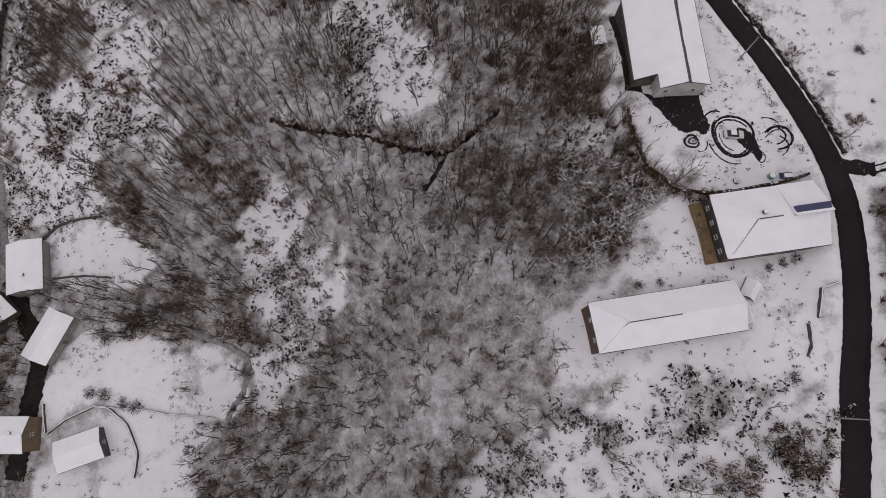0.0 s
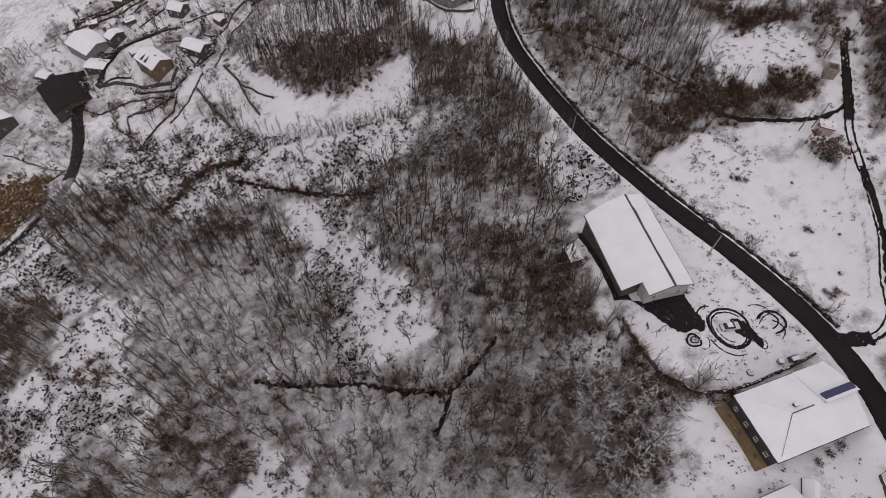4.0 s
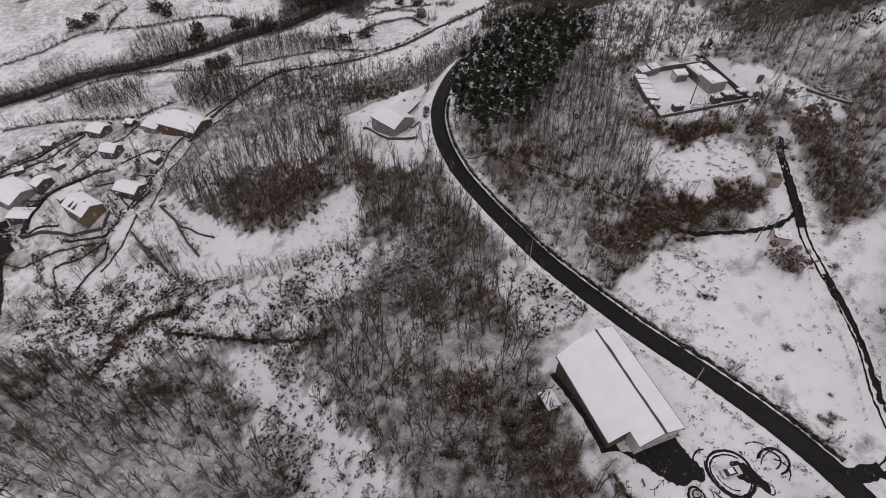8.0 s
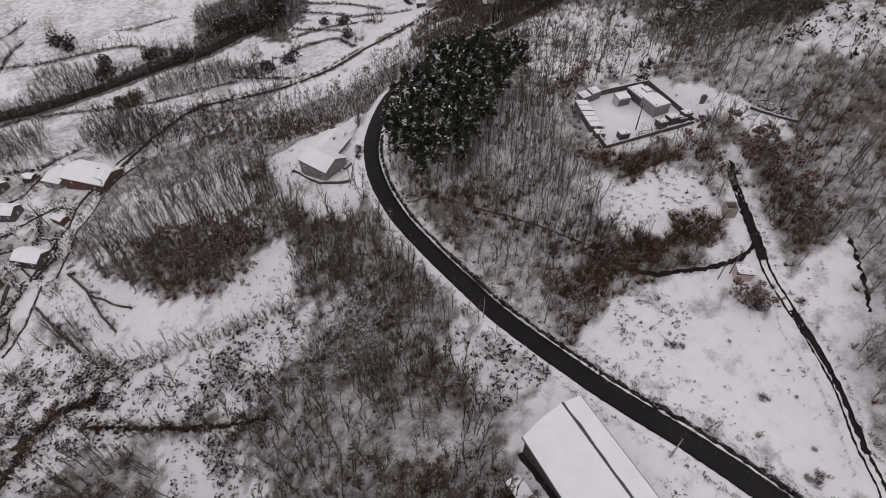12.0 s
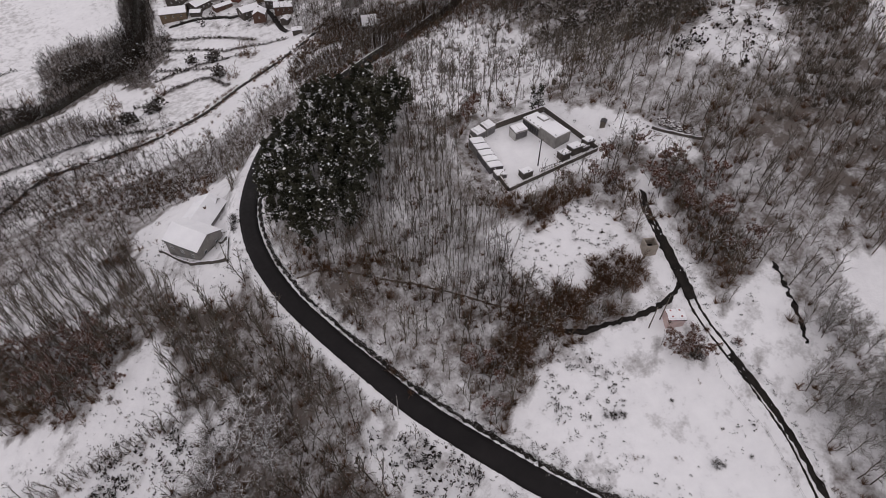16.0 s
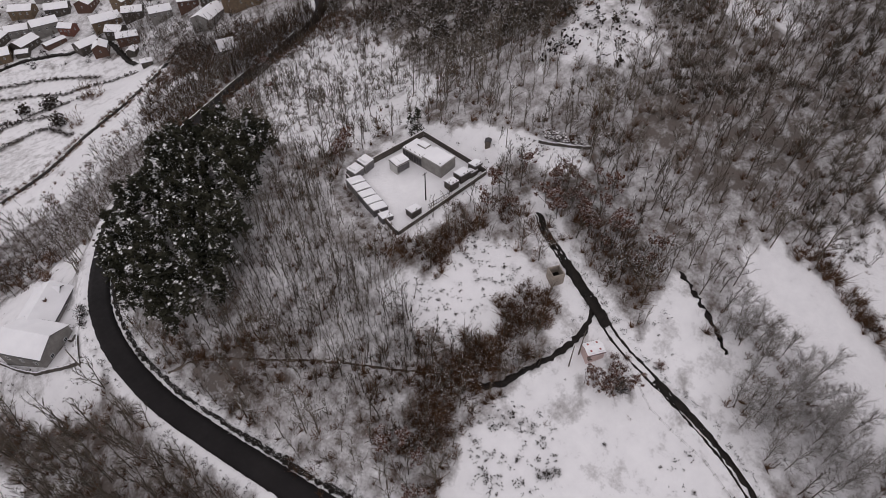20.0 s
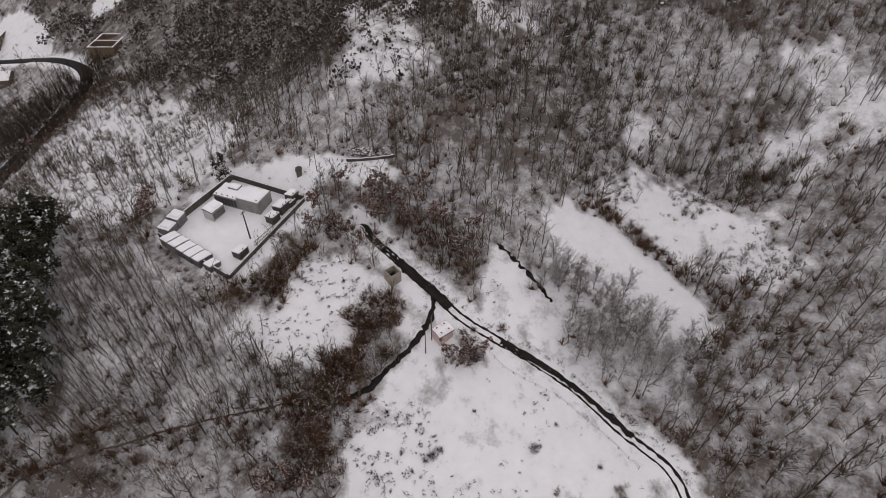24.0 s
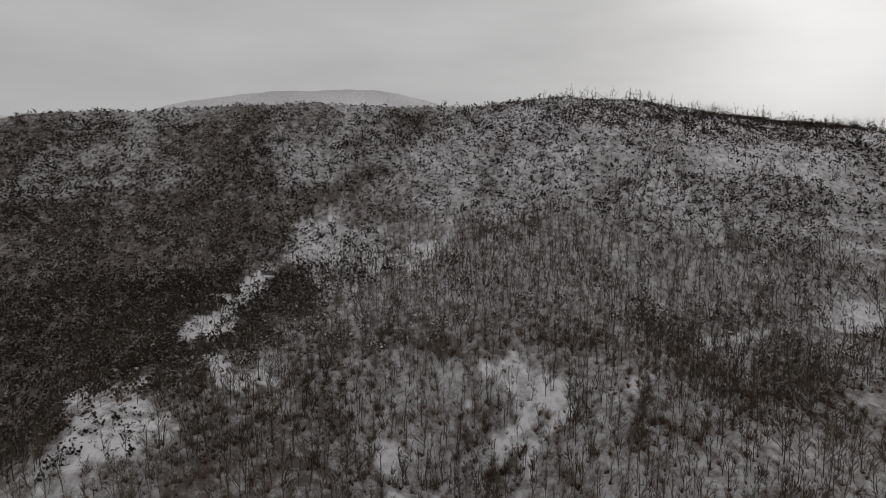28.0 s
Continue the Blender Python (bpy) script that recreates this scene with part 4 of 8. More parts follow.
thick = 0.74 + 0.22 * dense
upper = hill & frayed(sx, sy, HEATH, 4)
flank = frayed(sx, sy, DARK_FLANK, 5)
thick = np.where(hill, np.where(upper, 0.42 + 0.25 * wave(sx, sy, 14, 3), 0.85 + 0.2 * dense), thick)
thick = np.where(flank, 0.5, np.where(frayed(sx, sy, BELT, 3), 1.0, thick))
thick = np.where(in_glade, 0.22, np.where(frayed(sx, sy, OPEN_WOOD, 3), 0.95, thick))
roll = rng.uniform(0, 1, len(sx))
in_strip = frayed(sx, sy, STRIP_WOOD, 1.5) | inside(sx, sy, MEADOW)
BRACKEN_PATCH = [(-200, 215), (-145, 198), (-136, 172), (-148, 155), (-170, 155), (-195, 170)]
free &= ~inside(sx, sy, BRACKEN_PATCH)
woods = free & ~in_strip & ~in_field & ~in_scrub & ~in_village & ~valley & ~in_pines
bald = (sx > 385) & (sy > -50) & (~flank | (sx > 425))
bald |= (sy < -66) & (sx < 182) | (sx < -165) & (sy < 180)
tree_here = (woods & ~bald & (roll < thick)) | (free & in_scrub & (roll < np.where((sx > 100) & (sy > 170), 0.22 + 0.4 * np.clip(wave(sx, sy, 12, 8), 0, 1), 0.05))) | (free & in_village & ~in_field & (roll < 0.05))
far_away = np.hypot(sx - 20, sy - 40) > 210
spots = np.column_stack([sx, sy, spots_z])

near_box = (sx > -18) & (sx < 42) & (sy > 22) & (sy < 122)
single = np.where(tree_here & near_box)[0][:280]
rest = tree_here.copy()
rest[single] = False


def stuff(name, shapes, at, material, label, category, lo, hi, seed):
    v, f = stamped(shapes, at, np.random.default_rng(seed), lo, hi)
    me = fast_mesh(name, v, f, 3)
    me.materials.append(material)
    return tagged(new(name, me), label, category, kind="stuff")


near_rest, far_rest = rest & ~far_away, rest & far_away
west = near_rest & (sx < 42)
east = near_rest & (sx >= 42)
crooked = west & (np.hypot(sx - 16, sy - 36) < 26) | west & (np.hypot(sx - 14, sy - 146) < 14)
stuff("crooked_wood", [shape(t) for t in CROOKED + BIG[:1]], spots[crooked], FROST, "crooked leafless oaks with snow lining every limb", "trees", 0.65, 1.05, 20)
stuff("woodland", [shape(t) for t in MID + TALL[:3]], spots[west & ~crooked], LIMB, "upright leafless grey woodland over snow", "trees", 0.7, 1.15, 21)
stuff("coppice", [shape(t) for t in THIN + COPPICE[:2] + BIG[:1]], spots[east], LIMB, "thin leafless coppice dusted with snow", "trees", 0.65, 1.1, 22)
slope = far_rest & (sx > 120) & (sx < 335) & (sy > -110) & (sy < 330) & ~flank
stuff("slope_woods", [shape(t) for t in SLOPETREE], spots[slope], LIMB, "fine grey bare woods rising up the snowy slope", "trees", 0.6, 1.2, 19)
stuff("hillside_woods", [shape(t) for t in FARTREE], spots[far_rest & ~slope & ((sx < 340) | (roll < 0.3))], TWIG, "bare woods on the snowy hillside", "trees", 0.7, 1.25, 23)

TREE_ME = []
for k, (wood, crown) in enumerate(TALL[:4] + MID[:3] + CROOKED[:2]):
    pair = [fast_mesh("trunk", *segs_mesh(wood), 4), fast_mesh("crown", *ribbons(crown, rng), 3)]
    TREE_ME.append(pair)
for i in single:
    k = int(rng.integers(0, len(TREE_ME)))
    t = thing("bare_tree", Matrix.Translation(spots[i]) @ pose(0, 0, 0, 0, 0, float(rng.uniform(0, 360))) @ Matrix.Scale(float(rng.uniform(0.75, 1.15)), 4),
              "leafless tree with snow along its grey branches", "tree", "trees of the wood")
    share("trunk", TREE_ME[k][0], LIMB, t)
    share("crown", TREE_ME[k][1], TWIG, t)


def thicket(poly, step):
    q = np.array(poly, float)
    a, b = scatter(q[:, 0].min(), q[:, 0].max(), q[:, 1].min(), q[:, 1].max(), step)
    k = frayed(a, b, poly, 2)
    return np.column_stack([a[k], b[k], height(a[k], b[k])])


# undergrowth
u_roll, u_kind = rng.uniform(0, 1, len(sx)), rng.uniform(0, 1, len(sx))
low_here = free & ~valley & ~in_pines & ((in_scrub & (u_roll < np.where(sx < 60, 0.45, 0.38))) | (woods & ~frayed(sx, sy, OPEN_WOOD, 2) & (u_roll < np.where(in_glade, 0.4, 1.0) * np.where(upper, 0.95, np.where(flank, 0.8, np.where(sx > 180, 0.28 + 0.5 * dense, -0.22 + 0.7 * dense))))) | (in_village & ~in_field & (u_roll < 0.10)) | (in_field & (u_roll < 0.035)))
stuff("undergrowth", SHRUBS + LOWSCRUB[:2], spots[low_here & ~far_away & ~((sy > 165) & (sx > 95))], BRUSH, "brown low scrub half buried in snow", "shrubs", 0.5, 1.3, 24)
north = (sy > 165) & (sx > 95)
stuff("slope_scrub", BUSHY + SHRUBS, spots[low_here & north & ~flank & (sx < 300)], THATCH, "snow-laden grey scrub on the slope above the graveyard", "shrubs", 0.8, 1.7, 46)
stuff("hillside_scrub", HILLSCRUB + BUSHY[:1], spots[low_here & far_away & ~north & ~flank & (sx < 300)], THATCH, "snow-dusted scrub on the wooded slope", "shrubs", 0.7, 1.9, 25)
stuff("flank_scrub", HILLSCRUB, spots[low_here & flank & (sx < 300)], MURK, "dark scrub under the woods of the north flank", "shrubs", 0.7, 1.9, 47)
HEATHBUSH = [clump(rng, 11, 1.0, 1.5, 0.48) for _ in range(6)]
hx_, hy_ = scatter(262, 470, -290, 330, 2.9)
grown = rng.uniform(0, 1, len(hx_)) < np.where(frayed(hx_, hy_, DARK_FLANK, 5), 0.6, 0.76 + 0.25 * np.clip((hy_ - 40) / 130, 0, 1) + 0.3 * np.clip((hx_ - 380) / 60, 0, 1) + 0.45 * wave(hx_, hy_, 5, 12))
grown &= frayed(hx_, hy_, HEATH, 4) | frayed(hx_, hy_, DARK_FLANK, 5) | frayed(hx_, hy_, ROUGH_HEATH, 4) | (hx_ > 330)
stuff("hillside_heath", HEATHBUSH, np.column_stack([hx_, hy_, height(hx_, hy_)])[grown], GLOOM, "dark bushes speckling the upper hillside snow", "shrubs", 0.45, 1.5, 35)
cx_, cy_ = scatter(190, 440, -20, 420, 4.6)
canopy = frayed(cx_, cy_, DARK_FLANK, 5) & (rng.uniform(0, 1, len(cx_)) < 0.62 + 0.5 * wave(cx_, cy_, 14, 4))
for p in FIELDS[-5:] + GLADES:
    canopy &= ~frayed(cx_, cy_, p, 2)
canopy &= np.hypot(cx_ - 224, cy_ - 309) > 13
canopy &= nearest(cx_, cy_, ROAD)[0] > 5
stuff("flank_canopy", [clump(rng, 26, 2.3, 4.2, 0.62) for _ in range(5)], np.column_stack([cx_, cy_, height(cx_, cy_)])[canopy], MURK, "close dark crowns of the wood on the north flank", "trees", 0.6, 1.5, 41)
jx, jy = scatter(285, 450, -280, 130, 8.5)
jun = (frayed(jx, jy, HEATH, 4) | frayed(jx, jy, ROUGH_HEATH, 4)) & (wave(jx, jy, 12, 17) > 0.05)
stuff("juniper_clumps", HILLSCRUB + BUSHY[:2], np.column_stack([jx, jy, height(jx, jy)])[jun], GLOOM, "large dark junipers standing out on the heath", "shrubs", 1.0, 2.3, 39)
broom_here = free & (woods | (in_scrub & (wave(sx, sy, 7, 13) > 0.35))) & (u_kind < 1.2 * np.clip(dense + 0.02, 0, 1) + 0.7 * np.clip(wave(sx, sy, 5, 13) - 0.3, 0, 1)) & ~far_away
stuff("broom_thicket", BUSHY + BROOM[:3] + CANES, spots[broom_here] + [0.9, 0.7, 0], BRUSH, "tall dark brown broom bushes among the trees", "shrubs", 0.8, 1.45, 26)
cane_here = woods & ~far_away & (rng.uniform(0, 1, len(sx)) < 0.38 + 0.5 * dense) & ~frayed(sx, sy, OPEN_WOOD, 2)
stuff("underwood", CANES, spots[cane_here] + [-1.1, 0.8, 0], BRUSH, "thin brown brushwood under the bare trees", "shrubs", 0.45, 0.95, 33)
slope_here = woods & (sx > 165) & (sx < 240) & (sy > -90) & (sy < 190) & ~in_glade & (wave(sx, sy, 9, 2) > -0.2)
stuff("slope_brushwood", CANES, spots[slope_here] + [1.2, -0.6, 0], THATCH, "fine grey brushwood under the trees of the slope", "shrubs", 0.7, 1.3, 129)
fine_x, fine_y = [], []
for p in SCRUBS[:-3] + SCRUBS[-1:]:
    q = np.array(p, float)
    m = int(60 + 1.0 * np.ptp(q[:, 0]) * np.ptp(q[:, 1]))
    a, b = rng.uniform(q[:, 0].min(), q[:, 0].max(), m), rng.uniform(q[:, 1].min(), q[:, 1].max(), m)
    k = frayed(a, b, p, 2.2) & (rng.uniform(0, 1, m) < 0.16 + 0.60 * np.clip(0.15 + wave(a, b, 3.4, 6), 0, 1))
    fine_x.append(a[k]), fine_y.append(b[k])
fine_x, fine_y = np.concatenate(fine_x), np.concatenate(fine_y)
stuff("heather", CLUMPS, np.column_stack([fine_x, fine_y, height(fine_x, fine_y)]), SCRUB, "tufts of dark heather poking out of snow", "shrubs", 0.6, 1.7, 27)
laden = thicket(SCRUBS[-3], 1.5)
laden = laden[wave(laden[:, 0], laden[:, 1], 4, 6) > -0.05]
stuff("laden_scrub", BUSHY[:2] + SHRUBS, laden, THATCH, "low bushes weighed down with snow beyond the meadow", "shrubs", 0.5, 1.1, 48)


tuft_x, tuft_y = [], []
for p in FIELDS[:12]:
    q = np.array(p, float)
    m = int(0.32 * np.ptp(q[:, 0]) * np.ptp(q[:, 1]))
    a, b = rng.uniform(q[:, 0].min(), q[:, 0].max(), m), rng.uniform(q[:, 1].min(), q[:, 1].max(), m)
    k = inside(a, b, p) & ~inside(a, b, CEM) & ~inside(a, b, MEADOW) & (rng.uniform(0, 1, m) < 0.35 + 0.7 * wave(a, b, 6, 4)) & (nearest(a, b, ROAD)[0] > 5)
    tuft_x.append(a[k]), tuft_y.append(b[k])
tuft_x, tuft_y = np.concatenate(tuft_x), np.concatenate(tuft_y)
for p, share_ in (([(77, 110), (92, 111), (97, 101), (86, 92), (72, 98)], 0.4), (FIELDS[1], 0.3)):
    a, b, _ = thicket(p, 1.25).T
    k = rng.uniform(0, 1, len(a)) < share_ + 0.3 * wave(a, b, 4, 15)
    tuft_x, tuft_y = np.concatenate([tuft_x, a[k], a[k] + 0.3]), np.concatenate([tuft_y, b[k], b[k] - 0.25])
TUFTS = [shrub(rng, 1, 0.5, 0.35, 7, 0.19) for _ in range(4)]
stuff("grass_tufts", TUFTS, np.column_stack([tuft_x, tuft_y, height(tuft_x, tuft_y)]), SCRUB, "dead grass tufts showing through field snow", "grass", 0.4, 1.3, 34)


def row_spots(points, gap, wide, seed):
    r = np.random.default_rng(seed)
    line = along(points, gap)
    line = line + r.normal(0, wide, line.shape)
    return np.column_stack([line, height(line[:, 0], line[:, 1])])


def beside(line, off):
    d = np.gradient(line, axis=0)
    d /= np.hypot(d[:, 0], d[:, 1])[:, None]
    return line + np.stack([d[:, 1], -d[:, 0]], 1) * off


hedge = np.concatenate([row_spots(h, 0.75, 0.6, 40 + k) for k, h in enumerate(HEDGES)])
stuff("field_hedge", [shrub(rng, 5, 1.1, 1.3, 16, 0.34) for _ in range(4)], hedge, GLOOM, "dark hedgerows between snowy valley fields", "hedge", 0.5, 1.25, 28)
htrees = np.concatenate([row_spots(h, 2.4, 1.0, 60 + k) for k, h in enumerate(HEDGES[4:8] + HEDGES[10:])])
stuff("hedge_trees", [shape(t) for t in FARTREE + COPPICE[:1]], htrees, TWIG, "bare trees along the valley hedgerows", "trees", 0.7, 1.3, 29)
bank = np.concatenate([row_spots(beside(RIVER, 6)[::6], 1.2, 1.8, 80), row_spots(beside(RIVER, -6)[::6], 1.2, 1.8, 81), thicket(ALDERS, 2.8), thicket(LOWWOOD, 3.4)])
bank = np.concatenate([bank, row_spots(beside(RIVER, 3)[::6], 1.6, 1.0, 78), row_spots(beside(RIVER, -3)[::6], 1.6, 1.0, 79), row_spots(beside(RIVER, 9)[::6], 2.6, 1.5, 76), row_spots(beside(RIVER, -9)[::6], 2.6, 1.5, 77)])
stuff("riverside_wood", [shape(t) for t in FARTREE], bank, GLOOM, "dark bare alders along the river", "trees", 0.7, 1.2, 30)
grove_spots = np.concatenate([thicket(g, 2.7 if k < 4 else 4.0) for k, g in enumerate(GROVES)])
stuff("alder_groves", [shape(t) for t in SLOPETREE], grove_spots, TWIG, "upright grey alder groves between the valley fields", "trees", 0.7, 1.15, 126)
THICK = [clump(rng, 70, 2.9, 6.0, 0.8) for _ in range(4)]
dr = np.random.default_rng(127)
dark = np.array([(x + dx, y + dy) for x, y, r in ((-138, 481, 6), (-129, 485, 6), (-83, 483, 5), (-76, 473, 4), (-56, 432, 4), (-55, 440, 4), (-26, 438, 6), (-10, 428, 5), (-4, 428, 5), (-45, 374, 5), (-38, 376, 5), (38, 368, 3), (51, 371, 3), (85, 417, 1.5), (96, 411, 2.5), (92, 387, 2), (22, 455, 9), (40, 440, 8), (52, 440, 7), (35, 455, 7), (60, 448, 6)) for dx, dy in dr.normal(0, 0.5 * r, (int(2 + 1.3 * r), 2))])
stuff("dark_thickets", THICK, np.column_stack([dark, height(dark[:, 0], dark[:, 1])]), GLOOM, "round dark thickets between the valley fields", "shrubs", 0.6, 1.15, 128)
lower_road = ROAD[(ROAD[:, 1] > 48) & (ROAD[:, 1] < 215)]
verge = np.concatenate([row_spots(beside(lower_road, 3.9)[::4], 0.2, 0.25, 83), row_spots(beside(lower_road, 5.6)[::4], 0.5, 0.8, 86), row_spots(beside(lower_road, -4.6)[::4], 1.1, 0.6, 87), row_spots(TRACK[::3] + [2.2, -0.6], 0.9, 0.5, 84), row_spots(BRANCH[:30:3] + [0, 1.8], 0.9, 0.5, 85)])
stuff("verge_scrub", LOWSCRUB + SHRUBS[:1], verge, SCRUB, "dead bracken and brambles along the verge", "shrubs", 0.5, 1.15, 31)

gully = np.concatenate([row_spots([(-86, 152), (-82, 159), (-79, 170), (-71, 175), (-56, 174)], 0.5, 2.6, 101), row_spots([(-64, 166), (-43, 155), (-24, 144), (-8, 136)], 0.9, 0.9, 102), row_spots([(-50, 78), (-36, 73), (-22, 69), (-9, 62), (1, 59), (9, 64), (14, 68)], 1.3, 1.0, 103), row_spots([(116, 285), (126, 290), (140, 298), (152, 303)], 0.9, 1.2, 104)])
clearing_edge = np.concatenate([thicket([(92, 130), (99, 125), (106, 120), (111, 116), (111, 112), (101, 115), (94, 115), (89, 117), (78, 111), (75, 113), (82, 124)], 1.7), thicket([(127, 141), (129, 130), (129, 121), (124, 124), (121, 130), (120, 136)], 1.9), thicket([(102, 157), (102, 143), (109, 136), (117, 138), (120, 142), (114, 146.5), (102.5, 149.5)], 1.9), thicket([(97, 156), (109, 150), (120, 141), (118, 138), (104, 139), (94, 146)], 1.8), thicket([(57, 173), (79, 152), (77, 147), (55, 164)], 1.9), thicket([(54, 188), (60, 176), (56, 163), (51, 175)], 2.0), thicket([(98, 120), (105, 123), (114, 119), (114, 114), (107, 112), (100, 116)], 1.7)])
meadow_edge = np.concatenate([clearing_edge, thicket([(161, 80), (166, 74), (160, 64), (152, 52), (149, 55), (156, 66)], 1.6), thicket([(134, 86), (142, 80), (136, 65), (127, 54), (120, 60), (117, 76)], 2.9), row_spots([(163, 75), (157, 66), (150, 55), (146, 50)], 1.0, 0.8, 105), row_spots([(126, 47), (133, 40), (142, 44), (148, 50)], 1.1, 1.2, 106)])
shade_bank = np.concatenate([thicket([(-8, 340), (5, 334), (30, 306), (52, 262), (44, 240), (15, 273), (-13, 284)], 3.2), thicket([(88, 137), (79, 128), (70, 117), (77, 112), (91, 115), (103, 111), (107, 117), (98, 123), (90, 127)], 1.5), thicket([(72, 129), (84, 119), (93, 114), (100, 112), (104, 118), (96, 124), (84, 126), (76, 134)], 1.9), thicket([(66, 124), (69, 117), (80, 112), (84, 116), (76, 124), (69, 129)], 1.9), row_spots([(152, 300), (165, 303), (180, 303), (196, 304)], 0.8, 0.9, 107), row_spots([(60, 160), (68, 149), (76, 138), (86, 126)], 1.2, 1.3, 108)])
yard_edge = np.concatenate([thicket([(30, 42), (42, 40), (42, 28), (32, 28)], 2.8), thicket([(36, 66), (42, 62), (44, 44), (38, 44)], 2.2), row_spots([(40.8, 62), (41.6, 56), (43.4, 49), (47, 44), (52, 41.2), (58, 40.6)], 0.8, 0.6, 97), thicket([(20, 88), (34, 84), (38, 66), (30, 48), (22, 60)], 2.6), row_spots([(57.8, 66), (56.6, 78), (55.6, 91)], 0.9, 0.5, 99)])
brown = np.concatenate([gully, meadow_edge, shade_bank, yard_edge, thicket([(96, 150), (100, 154), (106, 146), (120, 144), (113, 137), (102, 140)], 2.4), thicket([(93, 113), (101, 122), (114, 118), (114, 113), (104, 112)], 2.2), thicket([(70, 112), (77, 111), (86, 114), (93, 113), (88, 122), (76, 124), (69, 121)], 2.3), row_spots([(66, 108), (74, 111), (84, 113), (92, 112)], 1.2, 0.8, 98), thicket([(56, 128), (72, 128), (68, 146), (56, 150)], 4.2), thicket([(121, 100), (127, 113), (133, 124), (141, 119), (135, 104), (128, 97)], 1.9), thicket([(-57, 248), (-44, 225), (-26, 193), (-5, 186), (1, 204), (-7, 218), (-18, 206), (-41, 239)], 2.5)])
stuff("brown_thicket", BUSHY + BROOM + CANES, brown, BRUSH, "dense brown thicket along the field's edge", "shrubs", 0.7, 1.3, 37)
stuff("bracken_patch", CLUMPS, thicket(BRACKEN_PATCH, 1.0), BRACKEN, "ochre dead bracken clear of snow", "bracken", 1.1, 2.0, 38)
valley_bush = np.concatenate([[(x + dx, y + dy, ground_at(x, y)) for dx, dy in ((0, 0), (2.5, 1), (-1.5, 2), (1, -2), (-3, -1))] for x, y in ((113, 403), (116, 398), (96, 376), (58, 389), (33, 379), (34, 392), (-88, 505), (-55, 424), (-53, 429), (-23, 442), (-5, 444), (-41, 367), (-37, 371))])
stuff("valley_thicket", [joined(shape(FARTREE[k]), BUSHY[k]) for k in range(3)], np.array(valley_bush), BRUSH, "tall dark brown thickets in the valley", "shrubs", 0.9, 1.3, 36)

bend = ROAD[(ROAD[:, 0] > 152) & (ROAD[:, 1] > 290) & (ROAD[:, 1] < 318)]
roadside = np.concatenate([row_spots(beside(bend, o)[::4], 1.2, 0.7, 110 + k) for k, o in enumerate((4.2, 6.4, 9.0, -4.2, -6.4))])
stuff("roadside_trees", [shape(t) for t in MID[:3] + COPPICE[:2]], roadside, TWIG, "bare trees crowding the road beyond the pines", "trees", 0.7, 1.1, 113)
HANGER = [(166, 391), (171, 366), (186, 366), (198, 336), (206, 300), (205, 262), (184, 245), (188, 272), (180, 290), (157, 296), (140, 300), (116, 298), (111, 304), (120, 345), (140, 372)]
hang_t, hang_b = thicket(HANGER, 3.0), thicket(HANGER, 2.6)
hang_t, hang_b = [h[(nearest(h[:, 0], h[:, 1], ROAD)[0] > 4.4) & (nearest(h[:, 0], h[:, 1], LANE2)[0] > 3.0) & (np.hypot(h[:, 0] - 171, h[:, 1] - 346) > 7)] for h in (hang_t, hang_b)]
stuff("hanger_wood", [shape(t) for t in SLOPETREE], hang_t[wave(hang_t[:, 0], hang_t[:, 1], 9, 4) > -0.3], TWIG, "brown-grey bare wood between the road and the village", "trees", 0.6, 1.1, 114)
stuff("hanger_brush", BUSHY + BROOM, hang_b[wave(hang_b[:, 0], hang_b[:, 1], 6, 9) > -0.25], BRUSH, "brown brushwood under the roadside wood", "shrubs", 0.9, 1.7, 121)
rail = np.concatenate([row_spots(beside(LANE2[22:], o)[::5], 0.8, 0.8, 122 + k) for k, o in enumerate((2.4, -2.4))])
rail = rail[wave(rail[:, 0], rail[:, 1], 5, 5) > -0.35]
stuff("embankment_brush", BUSHY + SHRUBS, rail, BRUSH, "brown brush along the old railway bank", "shrubs", 0.5, 1.1, 124)
slope_bush = thicket([(42, 326), (54, 308), (76, 308), (89, 320), (112, 327), (118, 343), (85, 344), (59, 332)], 3.0)
stuff("bank_scrub", BUSHY + SHRUBS, slope_bush[wave(slope_bush[:, 0], slope_bush[:, 1], 4, 7) > 0.1], BRUSH, "dark scrub dotting the snowy bank below the railway", "shrubs", 0.5, 1.0, 125)
slim = np.random.default_rng(71)
SLIM = [shape(bare_tree(slim, 8.0, 1.7, 7, 4, 2, 0.08, fat=0.85)) for _ in range(4)]
stuff("sapling_stand", SLIM, thicket(INNER_WOOD, 1.7), LIMB, "close stand of slender grey saplings below the graveyard", "trees", 0.6, 1.0, 72)
yard_bank = np.concatenate([thicket([(107, 181), (101, 166), (98, 152), (102, 144), (112, 141), (121, 140), (121, 146.5), (103, 149.5), (101.5, 153), (104, 165), (107.8, 178)], 1.7), thicket([(121, 141), (128, 147), (131, 138), (127, 130), (121, 134)], 2.3), thicket([(97, 45), (101, 52), (106, 62), (109, 60), (103, 48), (100, 42)], 1.9)])
stuff("bank_brush", BUSHY + SHRUBS[:2], yard_bank, BRUSH, "brown brush on the bank below the graveyard wall", "shrubs", 0.45, 0.85, 73)

